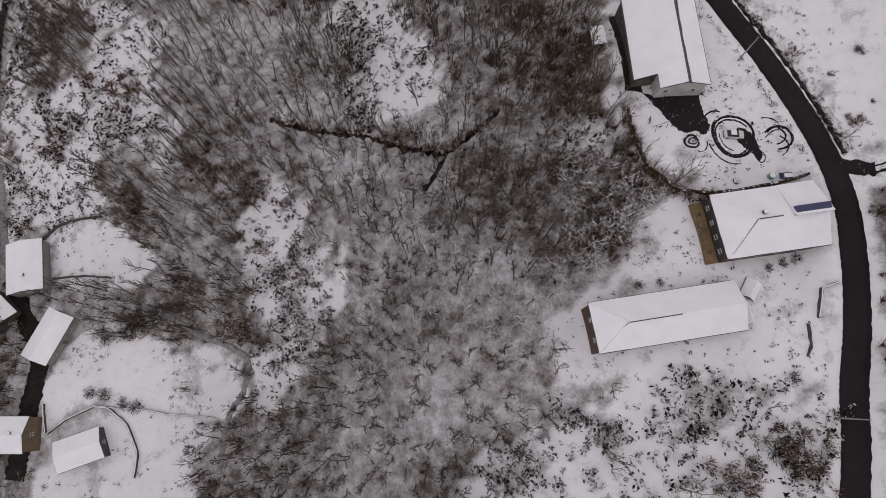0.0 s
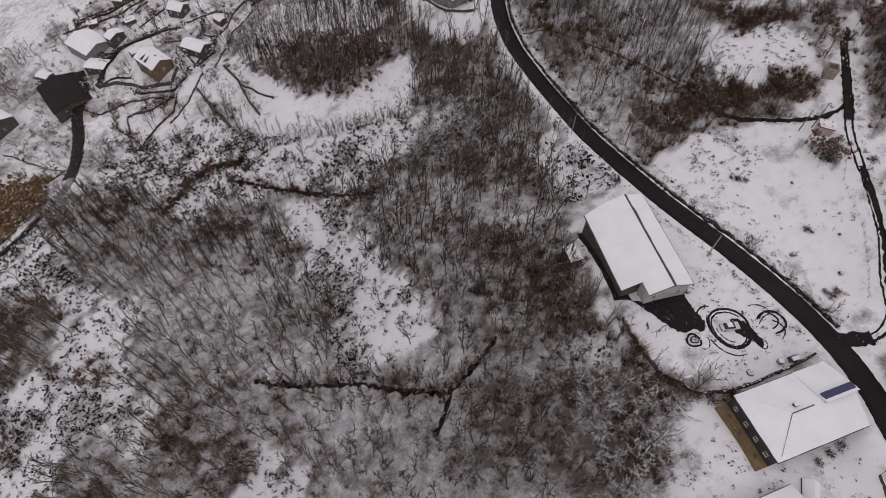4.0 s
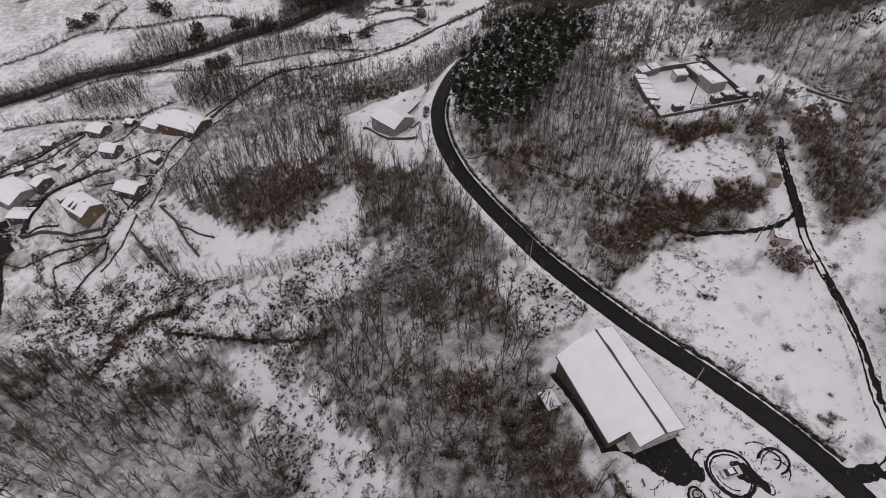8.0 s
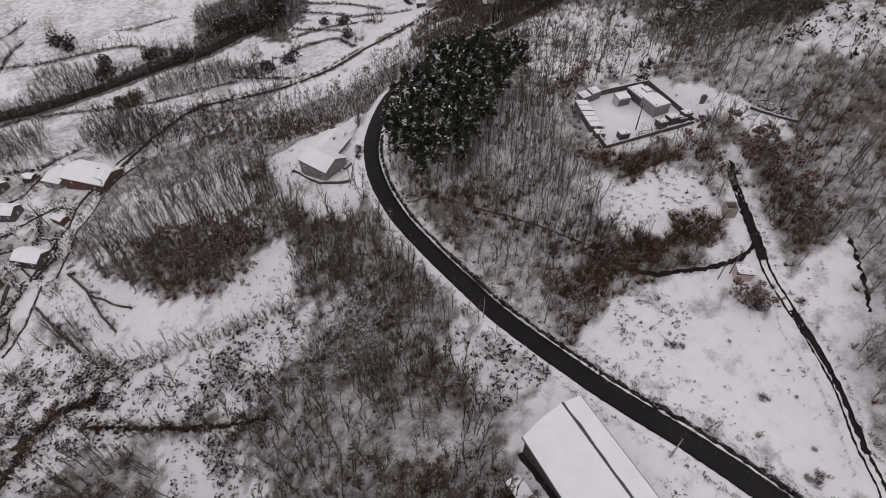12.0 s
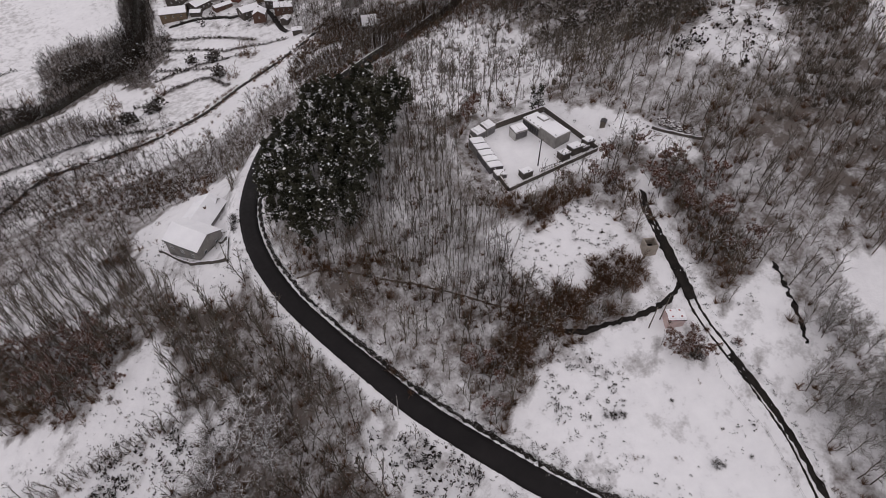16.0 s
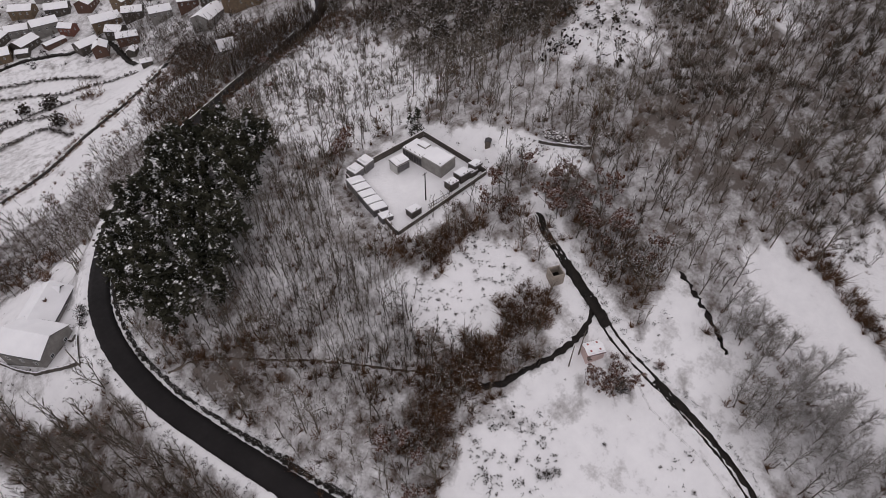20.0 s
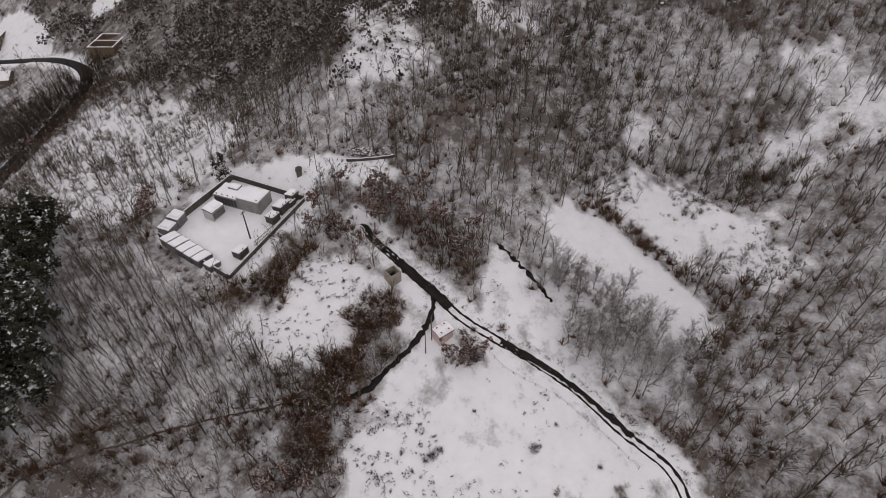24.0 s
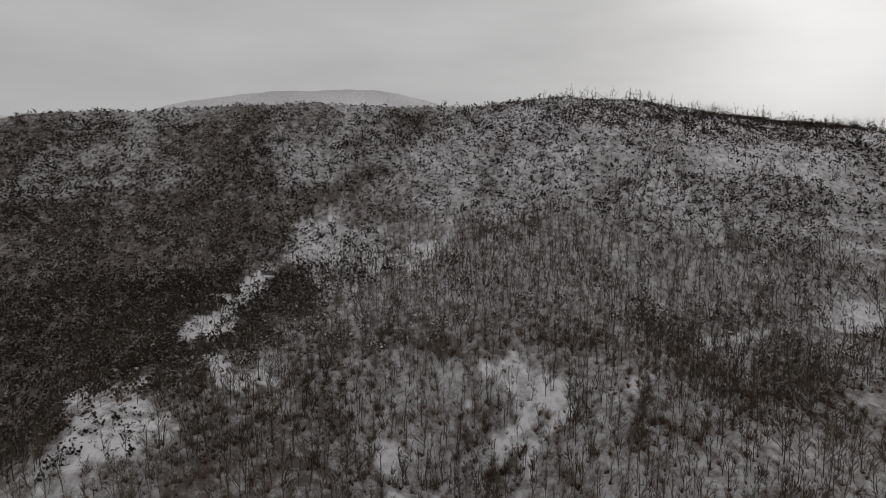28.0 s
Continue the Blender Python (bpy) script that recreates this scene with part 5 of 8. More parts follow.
knot = np.random.default_rng(74)
KNOTS = [(-95, 88, 5), (-121, 75, 5), (-92, 55, 5.5), (-54, 17, 4), (-37, 30, 3.2), (-125, 112, 8), (-53, 57, 5), (32, 43, 7), (28, 69, 6), (36, 33, 6), (27, 50, 4), (65, -9, 6), (54, -16, 5), (18, 77, 6), (42, 44, 4), (-76, 34, 4), (-59, 140, 5), (-66, 62, 4), (-110, 60, 2.5), (-88, 20, 5), (22, 92, 6), (34, 82, 5), (-74, 66, 4), (-50, 40, 3)]
knots = np.concatenate([np.column_stack([a + knot.normal(0, 0.5 * r, int(1.2 * r * r)), b + knot.normal(0, 0.5 * r, int(1.2 * r * r))]) for a, b, r in KNOTS])
stuff("bramble_clumps", BUSHY + BROOM[:2], np.column_stack([knots, height(knots[:, 0], knots[:, 1])]), BRUSH, "dark brown clumps of bramble and heath", "shrubs", 0.6, 1.25, 75)

edge_row = np.concatenate([row_spots([(-49, 178), (-37, 176), (-25, 174), (-10, 172), (5, 169)], 1.1, 0.7, 115), row_spots([(-62, 190), (-55, 184), (-49, 178)], 1.3, 0.8, 116)])
stuff("edge_saplings", [shape(t) for t in COPPICE], edge_row, TWIG, "row of bare saplings along the lower field edge", "trees", 0.5, 1.0, 117)
stuff("edge_brush", SHRUBS + BROOM[:2], edge_row + [0.3, -0.8, 0], BRUSH, "brown brush along the lower field edge", "shrubs", 0.4, 0.9, 118)

sky_row = row_spots([(452, -66), (451, -100), (449, -124), (449, -150), (448, -180), (447, -205)], 3.2, 2.2, 119)
stuff("skyline_trees", [shape(t) for t in TALL[:3] + BIG[:2]], sky_row[sky_row[:, 1] % 1.0 < 0.7], GLOOM, "bare trees on the hill's skyline", "trees", 0.35, 0.9, 120)

# pines
def pine_shapes(rng, tall):
    wood, _ = grow(rng, np.array([0, 0, -0.4]), np.array([0, 0, 1.0]), tall, 0.2, 5, 0.02, 0.05)
    pts = []
    for k in range(46):
        u = rng.uniform(0.25, 1.0) ** 0.8
        r = (1.05 - u) * tall * 0.30 * rng.uniform(0.25, 1.0) + 0.2
        az = rng.uniform(0, 6.283)
        p = np.array([r * math.cos(az), r * math.sin(az), u * tall - 0.12 * r])
        wood.append((0, 0, p[2] - 0.5, *p, 0.05, 0.02))
        pts.append(p)
    return segs_mesh(wood), leaf_tufts(rng, 560, 0.42, np.array(pts), 0.45)


PINE_ME = []
for k in range(4):
    w, n = pine_shapes(rng, 11.0)
    PINE_ME.append((fast_mesh("trunk", *w, 4), fast_mesh("crown", *n, 4)))
px, py = [a.ravel() for a in np.meshgrid(np.arange(50, 112, 4.1), np.arange(172, 256, 4.1), indexing="ij")]
px, py = px + rng.uniform(-2.2, 2.2, len(px)), py + rng.uniform(-2.2, 2.2, len(py))
ok = frayed(px, py, PINEWOOD, 1.2) & (nearest(px, py, ROAD)[0] > 4.5)
for a, b in zip(px[ok], py[ok]):
    k = int(rng.integers(0, 4))
    t = thing("pine_tree", Matrix.Translation((a, b, ground_at(a, b))) @ pose(0, 0, 0, 0, 0, float(rng.uniform(0, 360))) @ Matrix.Scale(float(rng.uniform(0.65, 1.25)), 4),
              "dense dark green pine with patches of snow", "tree", "pines by the bend")
    share("trunk", PINE_ME[k][0], BARK, t)
    share("crown", PINE_ME[k][1], NEEDLE, t)

# tall trees standing over clean snow between the farm track and the meadow
SPREAD = [bare_tree(rng, 9.5, 3.6, 18, 8, 13, 0.2, fat=0.5, steep=(0.5, 1.3), crook=0.16, loose=0.8) for _ in range(4)]
SPREAD_ME = [(fast_mesh("trunk", *segs_mesh(w), 4), fast_mesh("crown", *ribbons(c, rng), 3)) for w, c in SPREAD]
for a, b, z in thicket([(x - 1.5, y - 0.5) for x, y in STRIP_WOOD], 3.0):
    if nearest(np.array([a]), np.array([b]), TRACK)[0][0] > 4.5 and not inside(np.array([a]), np.array([b]), MEADOW)[0] and (a + b) % 1.0 < 0.8 and not (116 < a < 128 and 78 < b < 94):
        k = int(rng.integers(0, 4))
        t = thing("bare_tree", Matrix.Translation((a, b, z)) @ pose(0, 0, 0, 0, 0, float(rng.uniform(0, 360))) @ Matrix.Scale(float(rng.uniform(0.68, 1.0)), 4),
                  "slender leafless tree with a spreading twiggy crown over snow", "tree", "trees beside the meadow")
        share("trunk", SPREAD_ME[k][0], LIMB, t)
        share("crown", SPREAD_ME[k][1], THATCH, t)

# oaks and shrubs that keep their rusty leaves
OAK_ME = []
for k in range(3):
    wood, crown = bare_tree(rng, 6.5, 2.8, 7, 2, 1, 0.2)
    tips = np.array([c[3:6] for c in crown])
    OAK_ME.append((fast_mesh("trunk", *joined(segs_mesh(wood), ribbons(crown, rng)), 3), fast_mesh("foliage", *leaf_tufts(rng, 1150, 0.17, tips), 4)))
OAKS = [(138, 124), (137, 131), (143, 118), (133, 120), (141, 128), (136, 114), (145, 124), (131, 126), (139, 118), (-8, 205), (-15, 209), (-6, 194), (-20, 213), (-2, 189), (-28, 205), (-12, 199),
        (141, 274), (147, 270), (137, 279), (-93, 54), (-96, 87), (-56, 18), (32, 49), (36, 38), (30, 44), (106.2, 97), (104, 99.5), (105, 95), (107, 93.5), (108.5, 91.6), (104.2, 96.8), (107.2, 95.4), (-104, 92), (112, 182), (116, 184), (128, 141), (125, 136), (130, 145), (122, 141), (65, 112), (70, 116), (72, 119), (68, 122), (-90, 58)]
RUSTY = [[(-45, 226), (-30, 214), (-22, 204), (-10, 196), (2, 200), (4, 208), (-12, 212), (-30, 226)], [(150, 296), (158, 292), (166, 296), (172, 303), (160, 303)], [(139, 141), (142, 134), (143, 123), (138, 118), (131, 119), (132, 129), (134, 138)], [(128, 106), (136, 118), (141, 112), (135, 101)], [(-24, 214), (-12, 222), (-2, 212), (0, 196), (-13, 191), (-24, 200)]]
for p in RUSTY:
    for a, b, _ in thicket(p, 4.0):
        OAKS.append((float(a), float(b)))
for a, b in OAKS:
    k = int(rng.integers(0, 3))
    s = float(rng.uniform(0.6, 1.15)) * (0.72 if 100 < a < 110 else 1)
    t = thing("oak_tree", Matrix.Translation((a, b, ground_at(a, b))) @ pose(0, 0, 0, 0, 0, float(rng.uniform(0, 360))) @ Matrix.Scale(s, 4),
              "young oak still holding withered rusty leaves", "tree", "rusty oaks")
    share("trunk", OAK_ME[k][0], BARK, t)
    share("foliage", OAK_ME[k][1], RUST, t)

# ---------------------------------------------------------------- buildings
def window(parent, m, w, h, name="window", glass=None, frame=None):
    """A window in a wall: m stands at its centre with +x along the wall, +z up and -y outwards."""
    fr = bmesh.new()
    t = 0.09
    for x0, z0, x1, z1 in ((-w / 2, -h / 2, w / 2, -h / 2 + t), (-w / 2, h / 2 - t, w / 2, h / 2), (-w / 2, -h / 2 + t, -w / 2 + t, h / 2 - t), (w / 2 - t, -h / 2 + t, w / 2, h / 2 - t), (-t / 2, -h / 2 + t, t / 2, h / 2 - t)):
        box(fr, x0, -0.07, z0, x1, 0.02, z1)
    ob = part(name, fr, frame or WHITEP, parent)
    ob.matrix_basis = m
    part("pane", boxed(-w / 2 + t, -0.03, -h / 2 + t, w / 2 - t, 0.0, h / 2 - t), glass or GLASS, ob)
    part("sill", boxed(-w / 2 - 0.1, -0.18, -h / 2 - 0.1, w / 2 + 0.1, 0.0, -h / 2 - 0.005), CONCRETE, ob)
    return ob


def snow_slab(rng, c, thick, inset):
    """Snow on a roof plane: four upper corners a, b (eave) and c, d (ridge), with a slightly ragged rim."""
    a, b, cc, d = [Vector(p) for p in c]
    bm = bmesh.new()
    n, m = 10, 5
    grid = []
    for i in range(n + 1):
        col = []
        for j in range(m + 1):
            u, v = i / n, j / m
            u2 = inset[0] + (1 - 2 * inset[0]) * u
            v2 = inset[1] + (1 - inset[1] - inset[2]) * v
            if i in (0, n):
                u2 += rng.uniform(-0.3, 0.3) * inset[0]
            if j == 0:
                v2 += rng.uniform(-0.4, 0.4) * inset[1]
            if j == m:
                v2 += rng.uniform(-0.5, 0.2) * inset[2]
            p = (a.lerp(b, u2)).lerp(d.lerp(cc, u2), v2)
            rim = 0.6 if j == 0 else 1.0
            col.append(bm.verts.new((p.x, p.y, p.z + thick * rim * rng.uniform(0.85, 1.15))))
        grid.append(col)
    for i in range(n):
        for j in range(m):
            bm.faces.new((grid[i][j], grid[i + 1][j], grid[i + 1][j + 1], grid[i][j + 1])).smooth = True
    edge = [grid[i][0] for i in range(n)] + [grid[n][j] for j in range(m)] + [grid[i][m] for i in range(n, 0, -1)] + [grid[0][j] for j in range(m, 0, -1)]
    rim_up = [bm.verts.new(v.co) for v in edge]
    rim_lo = [bm.verts.new((v.co.x, v.co.y, v.co.z - thick * 0.7)) for v in edge]
    for i in range(len(edge)):
        j = (i + 1) % len(edge)
        bm.faces.new((rim_up[j], rim_up[i], rim_lo[i], rim_lo[j]))
    return bm


brng = random.Random(5)


def gable_house(x, y, yaw, length, width, base, eave, rise, wall, label, name="house", roof=None, hip=0.0, over=0.35, windows=(), chimney=None, group="", category="house", foot=2.5, snow=0.16, ridge=0.0, wall_label="", door=None):
    """A house with its length along its own x: walls, two roof slopes (hip: metres by which the west end slopes in), snow, gutters, windows.
    windows: rows of side (n, s, e, w), place along it, height of its centre over base, width and height."""
    h = thing(name, Matrix.Translation((x, y, base)) @ pose(0, 0, 0, 0, 0, yaw), label, category, group)
    a, b, r = length / 2, width / 2, ridge
    roof = roof or SLATE
    bm = bmesh.new()
    lo = [bm.verts.new(p) for p in ((-a, -b, -foot), (a, -b, -foot), (a, b, -foot), (-a, b, -foot))]
    hi = [bm.verts.new(p) for p in ((-a, -b, eave), (a, -b, eave), (a, b, eave), (-a, b, eave))]
    te = bm.verts.new((a, r, eave + rise))
    tw = bm.verts.new((-a + hip, r, eave + rise))
    for f in ((lo[0], lo[1], hi[1], hi[0]), (lo[2], lo[3], hi[3], hi[2]), (lo[1], lo[2], hi[2], te, hi[1]), (hi[0], hi[1], te, tw), (hi[2], hi[3], tw, te), (lo[3], lo[2], lo[1], lo[0])):
        bm.faces.new(f)
    if hip:
        bm.faces.new((lo[3], lo[0], hi[0], hi[3]))
        bm.faces.new((hi[3], hi[0], tw))
    else:
        bm.faces.new((lo[3], lo[0], hi[0], tw, hi[3]))
    part("wall", bm, wall, h, wall_label)
    o = over
    ss, sn = rise / (b + r), rise / (b - r)
    ez = eave + 0.16
    S = [(-a - o, -b - o, ez - ss * o), (a + o, -b - o, ez - ss * o), (a + o, r, ez + rise), (-a + (hip if hip else -o), r, ez + rise)]
    N = [(a + o, b + o, ez - sn * o), (-a - o, b + o, ez - sn * o), (-a + (hip if hip else -o), r, ez + rise), (a + o, r, ez + rise)]
    for q in (S, N):
        ob = part("roof_slope", slab(q, 0.14), roof, h)
        if snow:
            part("snow", snow_slab(brng, q, snow, (0.002, 0.012, 0.0)), ROOFSNOW, ob, "layer of fresh snow")
    if hip:
        q = [(-a - o, b + o, ez - sn * o), (-a - o, -b - o, ez - ss * o), (-a + hip, r, ez + rise)]
        ob = part("roof_hip", slab(q, 0.14), roof, h)
        part("snow", snow_slab(brng, [q[0], q[1], q[2], q[2]], snow, (0.0, 0.015, 0.0)), ROOFSNOW, ob, "layer of fresh snow")
    for s, zz in ((-1, ez - ss * o), (1, ez - sn * o)):
        part("gutter", boxed(-a - o, s * (b + o) - 0.07, zz - 0.22, a + o, s * (b + o) + 0.07, zz - 0.08), GUTTER, h)
    for side, u, z, w, t in windows:
        m = {"s": pose(u, -b, z), "n": pose(u, b, z, 0, 0, 180), "e": pose(a, u, z, 0, 0, 90), "w": pose(-a, u, z, 0, 0, -90)}[side]
        window(h, m, w, t)
    if door:
        side, u = door
        m = {"s": pose(u, -b, 1.0), "n": pose(u, b, 1.0, 0, 0, 180), "e": pose(a, u, 1.0, 0, 0, 90), "w": pose(-a, u, 1.0, 0, 0, -90)}[side]
        d = part("door", boxed(-0.5, -0.06, -1.0, 0.5, 0.03, 1.05), WOOD, h, "dark wooden door")
        d.matrix_basis = m
    if chimney:
        cx, cy, ch = chimney
        ztop = eave + rise + ch
        c = part("chimney", boxed(cx - 0.35, cy - 0.3, eave, cx + 0.35, cy + 0.3, ztop, 0.02), BRICK, h)
        part("cap", boxed(cx - 0.45, cy - 0.4, ztop + 0.003, cx + 0.45, cy + 0.4, ztop + 0.15, 0.02), CONCRETE, c)
        part("snow", boxed(cx - 0.4, cy - 0.35, ztop + 0.153, cx + 0.4, cy + 0.35, ztop + 0.32, 0.05), ROOFSNOW, c)
    return h


# the long roadside barn, with a lower west eave and a cut-back south-west corner
def barn():
    h = thing("barn", pose(51.2, 78.2, -1.3, 0, 0, 3.06), "long white-walled barn under a snow-covered asymmetric roof", "barn")
    top, ee, we, f = 6.6, 5.3, 2.6, -4.0
    bm = bmesh.new()
    prism(bm, [(-9.3, -9.6), (-5.0, -9.6), (-5.0, 12.6), (-9.3, 11.6)], f, [we, we + 1.9, we + 1.9, we])
    # dark material puts the shadow on this side into the wall colour
    part("wall", bm, RENDER_D, h, "west wing wall, darkened in colour for the shadow on it")
    bm = bmesh.new()
    lo = [bm.verts.new((x, y, f)) for x, y in ((-4.98, -13.0), (5.0, -13.0), (5.0, 12.9), (-4.98, 12.6))]
    hi = [bm.verts.new((x, y, z)) for x, y, z in ((-4.98, -13.0, we + 1.9), (5.0, -13.0, ee), (5.0, 12.9, ee), (-4.98, 12.6, we + 1.9))]
    ts, tn = bm.verts.new((0, -13.0, top)), bm.verts.new((0, 12.9, top))
    for q in ((lo[0], lo[1], hi[1], ts, hi[0]), (lo[2], lo[3], hi[3], tn, hi[2]), (lo[1], lo[2], hi[2], hi[1]), (lo[3], lo[0], hi[0], hi[3]), (hi[0], ts, tn, hi[3]), (ts, hi[1], hi[2], tn), lo[::-1]):
        bm.faces.new(q)
    part("wall", bm, RENDER_W, h, "stained white gable wall")
    t = 0.18
    W1 = [(-9.8, 12.3, we - 0.1 + t), (-9.8, -10.0, we - 0.1 + t), (-4.9, -10.0, we + 1.95 + t), (-4.9, 13.2, we + 1.95 + t)]
    W2 = [(-5.2, 13.2, we + 1.85 + t), (-5.2, -13.5, we + 1.85 + t), (0, -13.5, top + t), (0, 13.4, top + t)]
    E1 = [(5.4, -13.5, ee - 0.1 + t), (5.4, 13.4, ee - 0.1 + t), (0, 13.4, top + t), (0, -13.5, top + t)]
    for k, q in enumerate((W1, W2, E1)):
        ob = part("roof_slope", slab(q, 0.14), SLATE, h)
        part("snow", snow_slab(brng, q, 0.2, (0.003, 0.006 if k != 1 else 0.0, 0.12 if k == 2 else 0.0)), ROOFSNOW, ob, "unbroken layer of snow")
    bare = part("ridge", boxed(0.10, -13.4, top + t - 0.25, 0.6, 13.3, top + t + 0.08, 0.02), GUTTER, h, "dark ridge where the snow has slid")
    for x, y0, y1, z in ((-9.9, -10, 12.2, we), (5.5, -13.4, 13.3, ee)):
        part("gutter", boxed(x - 0.08, y0, z - 0.1, x + 0.08, y1, z + 0.05), GUTTER, h)
    for u in (-3.2, 2.8):
        window(h, pose(u, -13.0, 2.6), 1.0, 1.1)
    d = part("door", boxed(-1.6, -0.08, 0, 1.6, 0.03, 3.0), WOOD, h, "wide wooden barn door")
    d.matrix_basis = pose(-7.2, -9.6, -1.0)
    return h


barn()
hut = gable_house(36.1, 82.4, 8, 3.0, 4.6, ground_at(36.1, 82.4), 2.0, 0.5, RENDER_D, "small stone hut with a snowy roof beside the barn", "hut", category="hut", over=0.2, foot=2)

# the house above the road, hipped towards the slope, with a timber terrace
HB = gable_house(65.2, 34.6, 8.6, 20.6, 13.0, -2.4, 6.6, 2.5, BRICK, "two-storey house with a hipped snowy roof and dark west front", "house", hip=6.5, foot=3.5,
                 windows=[("s", -7, 4.9, 1.2, 1.3), ("s", -3, 4.9, 1.2, 1.3), ("s", 1, 4.9, 1.2, 1.3), ("s", 5, 4.9, 1.2, 1.3)],
                 chimney=(-2.2, 1.0, 0.5))
part("cladding", boxed(-10.55, -6.35, 3.05, -10.33, 6.35, 6.4), SLATE, HB, "slate-hung upper wall")
for u in (-4.6, -1.6, 1.4, 4.6):
    window(HB, pose(-10.56, u, 4.9, 0, 0, -90), 0.9, 1.0)
terr = part("terrace", boxed(-12.9, -6.5, -3.2, -10.31, 6.5, 3.0, 0.04), OCHRE, HB, "ochre timber terrace along the west front")
rail = bmesh.new()
for k in range(14):
    box(rail, -12.86, -6.45 + k * 0.98, 3.0, -12.78, -6.37 + k * 0.98, 3.9)
box(rail, -12.9, -6.5, 3.9, -12.74, 6.5, 3.97)
part("railing", rail, WOOD, terr)
for u in (-4.2, 0.3, 3.9):
    part("planter", boxed(-11.9, u - 0.25, 3.003, -11.4, u + 0.5, 3.3, 0.03), WOOD, terr)
part("shed_dormer", boxed(3.6, -0.6, 8.2, 10.8, 1.2, 9.9), BLUEP, HB, "dark upright step in the roof, bare of snow")
part("snow", slab([(3.3, -0.75, 10.15), (11.05, -0.75, 10.15), (11.05, 6.8, 6.95), (3.3, 6.8, 6.95)], 0.22), ROOFSNOW, HB, "snow on the raised roof strip")

# dark strips draw the shadow line where snow has slid from ridge and hip
for q in ((-3.6, 1.2),):
    part("ridge", boxed(q[0], -0.34, 9.26, q[1], -0.14, 9.46, 0.02), GUTTER, HB, "dark ridge line for slid snow and its shadow")
hipline = bmesh.new()
tube(hipline, (-10.3 + 0.9, -6.0, 7.05), (-3.8, -0.2, 9.4), 0.07, 0.07, 5)
part("hip_line", hipline, GUTTER, HB)

# the long low building below it
HC = gable_house(43.9, 15.5, 9.1, 29.0, 9.4, -3.6, 5.2, 2.2, BRICK, "long low brick building under an unbroken snowy roof", "outbuilding", hip=6.0, category="building", foot=4,
                 windows=[("w", -2.2, 3.2, 0.9, 1.0), ("w", 1.8, 3.2, 0.9, 1.0), ("s", -9, 3.4, 1.0, 0.9), ("s", -2, 3.4, 1.0, 0.9), ("s", 5, 3.4, 1.0, 0.9), ("n", -6, 3.4, 1.0, 0.9), ("n", 4, 3.4, 1.0, 0.9)])
# same dark strips here: slid snow and its shadow line as solid pieces
part("ridge", boxed(-8.3, -0.3, 7.56, 2.0, -0.12, 7.75, 0.02), GUTTER, HC, "dark ridge line for slid snow and its shadow")
hipline = bmesh.new()
tube(hipline, (-9.8, -0.95, 7.15), (-8.4, -0.15, 7.72), 0.07, 0.07, 5)
part("hip_line", hipline, GUTTER, HC)
gable_house(61.3, 21.0, 60, 3.6, 2.8, -1.6, 2.4, 0.9, RENDER_D, "little gabled porch with snow at the building's end", "porch", category="porch", over=0.2)
gable_house(60.6, 16.6, 100, 4.4, 1.6, -1.8, 2.2, 0.3, RENDER_D, "dark lean-to against the end wall", "lean_to", category="shed", over=0.1, snow=0.03)

# the house at the bend
gable_house(32.0, 214.4, -60, 13.0, 10.6, -15.6, 5.0, 2.6, RENDER_G, "grey rendered house with a broad snowy roof at the bend", "house", foot=5,
                 windows=[("s", -4, 2.6, 1.1, 1.2), ("s", 0, 2.6, 1.1, 1.2), ("s", 4, 2.6, 1.1, 1.2), ("e", -2.5, 2.6, 1.1, 1.2), ("e", 2.5, 2.6, 1.1, 1.2)], door=("e", 0.2), wall_label="weathered grey rendered wall")
gable_house(41.6, 228.6, -46, 6.5, 5.0, -15.6, 3.2, 1.9, RENDER_D, "small dark gable at the wing's far end", "house_annexe", category="house", foot=5)
gable_house(36.9, 223.6, 44, 17, 10, -15.6, 3.0, 2.6, RENDER_G, "rear wing of the house at the bend under snow", "house_wing", category="house", foot=5, chimney=(2.0, -1.4, 0.3),
            windows=[("s", 3, 2.5, 1.0, 1.1), ("e", 0, 2.5, 1.0, 1.1)])

# the hamlet in the valley
def rooted(x, y):
    return ground_at(x, y)


VILLAGE_HOUSES = [
    (-56, 289, -40, 22, 13, 4.2, 2.6, BRICK, "farmhouse with a red-brown front and wide snowy roof"),
    (-71, 300, -40, 9, 11, 3.0, 1.2, RENDER_G, "low grey lean-to roofed with snow"),
    (-102, 314, -35, 9, 8, 3.6, 1.6, RENDER_D, "dark stone cottage with a snowy roof"),
    (-92, 287, -30, 8, 7, 3.6, 1.8, RENDER_D, "brown stone cottage among bare trees"),
    (-80, 249, -35, 11, 7, 3.2, 1.6, RENDER_D, "stone cottage with a white gable roof"),
    (-99, 245, -50, 14, 10, 4.6, 2.4, TAN, "tan walled house with slid snow on its roof"),
    (-138, 280, -45, 17, 14, 3.8, 2.4, RENDER_G, "large barn wholly covered in snow"),
    (-124, 279, -45, 5, 8, 4.0, 1.2, RENDER_D, "narrow brown stone house"),
    (-132, 264, -20, 10, 7, 2.6, 0.5, RENDER_D, "flat-roofed dark shed under snow"),
]
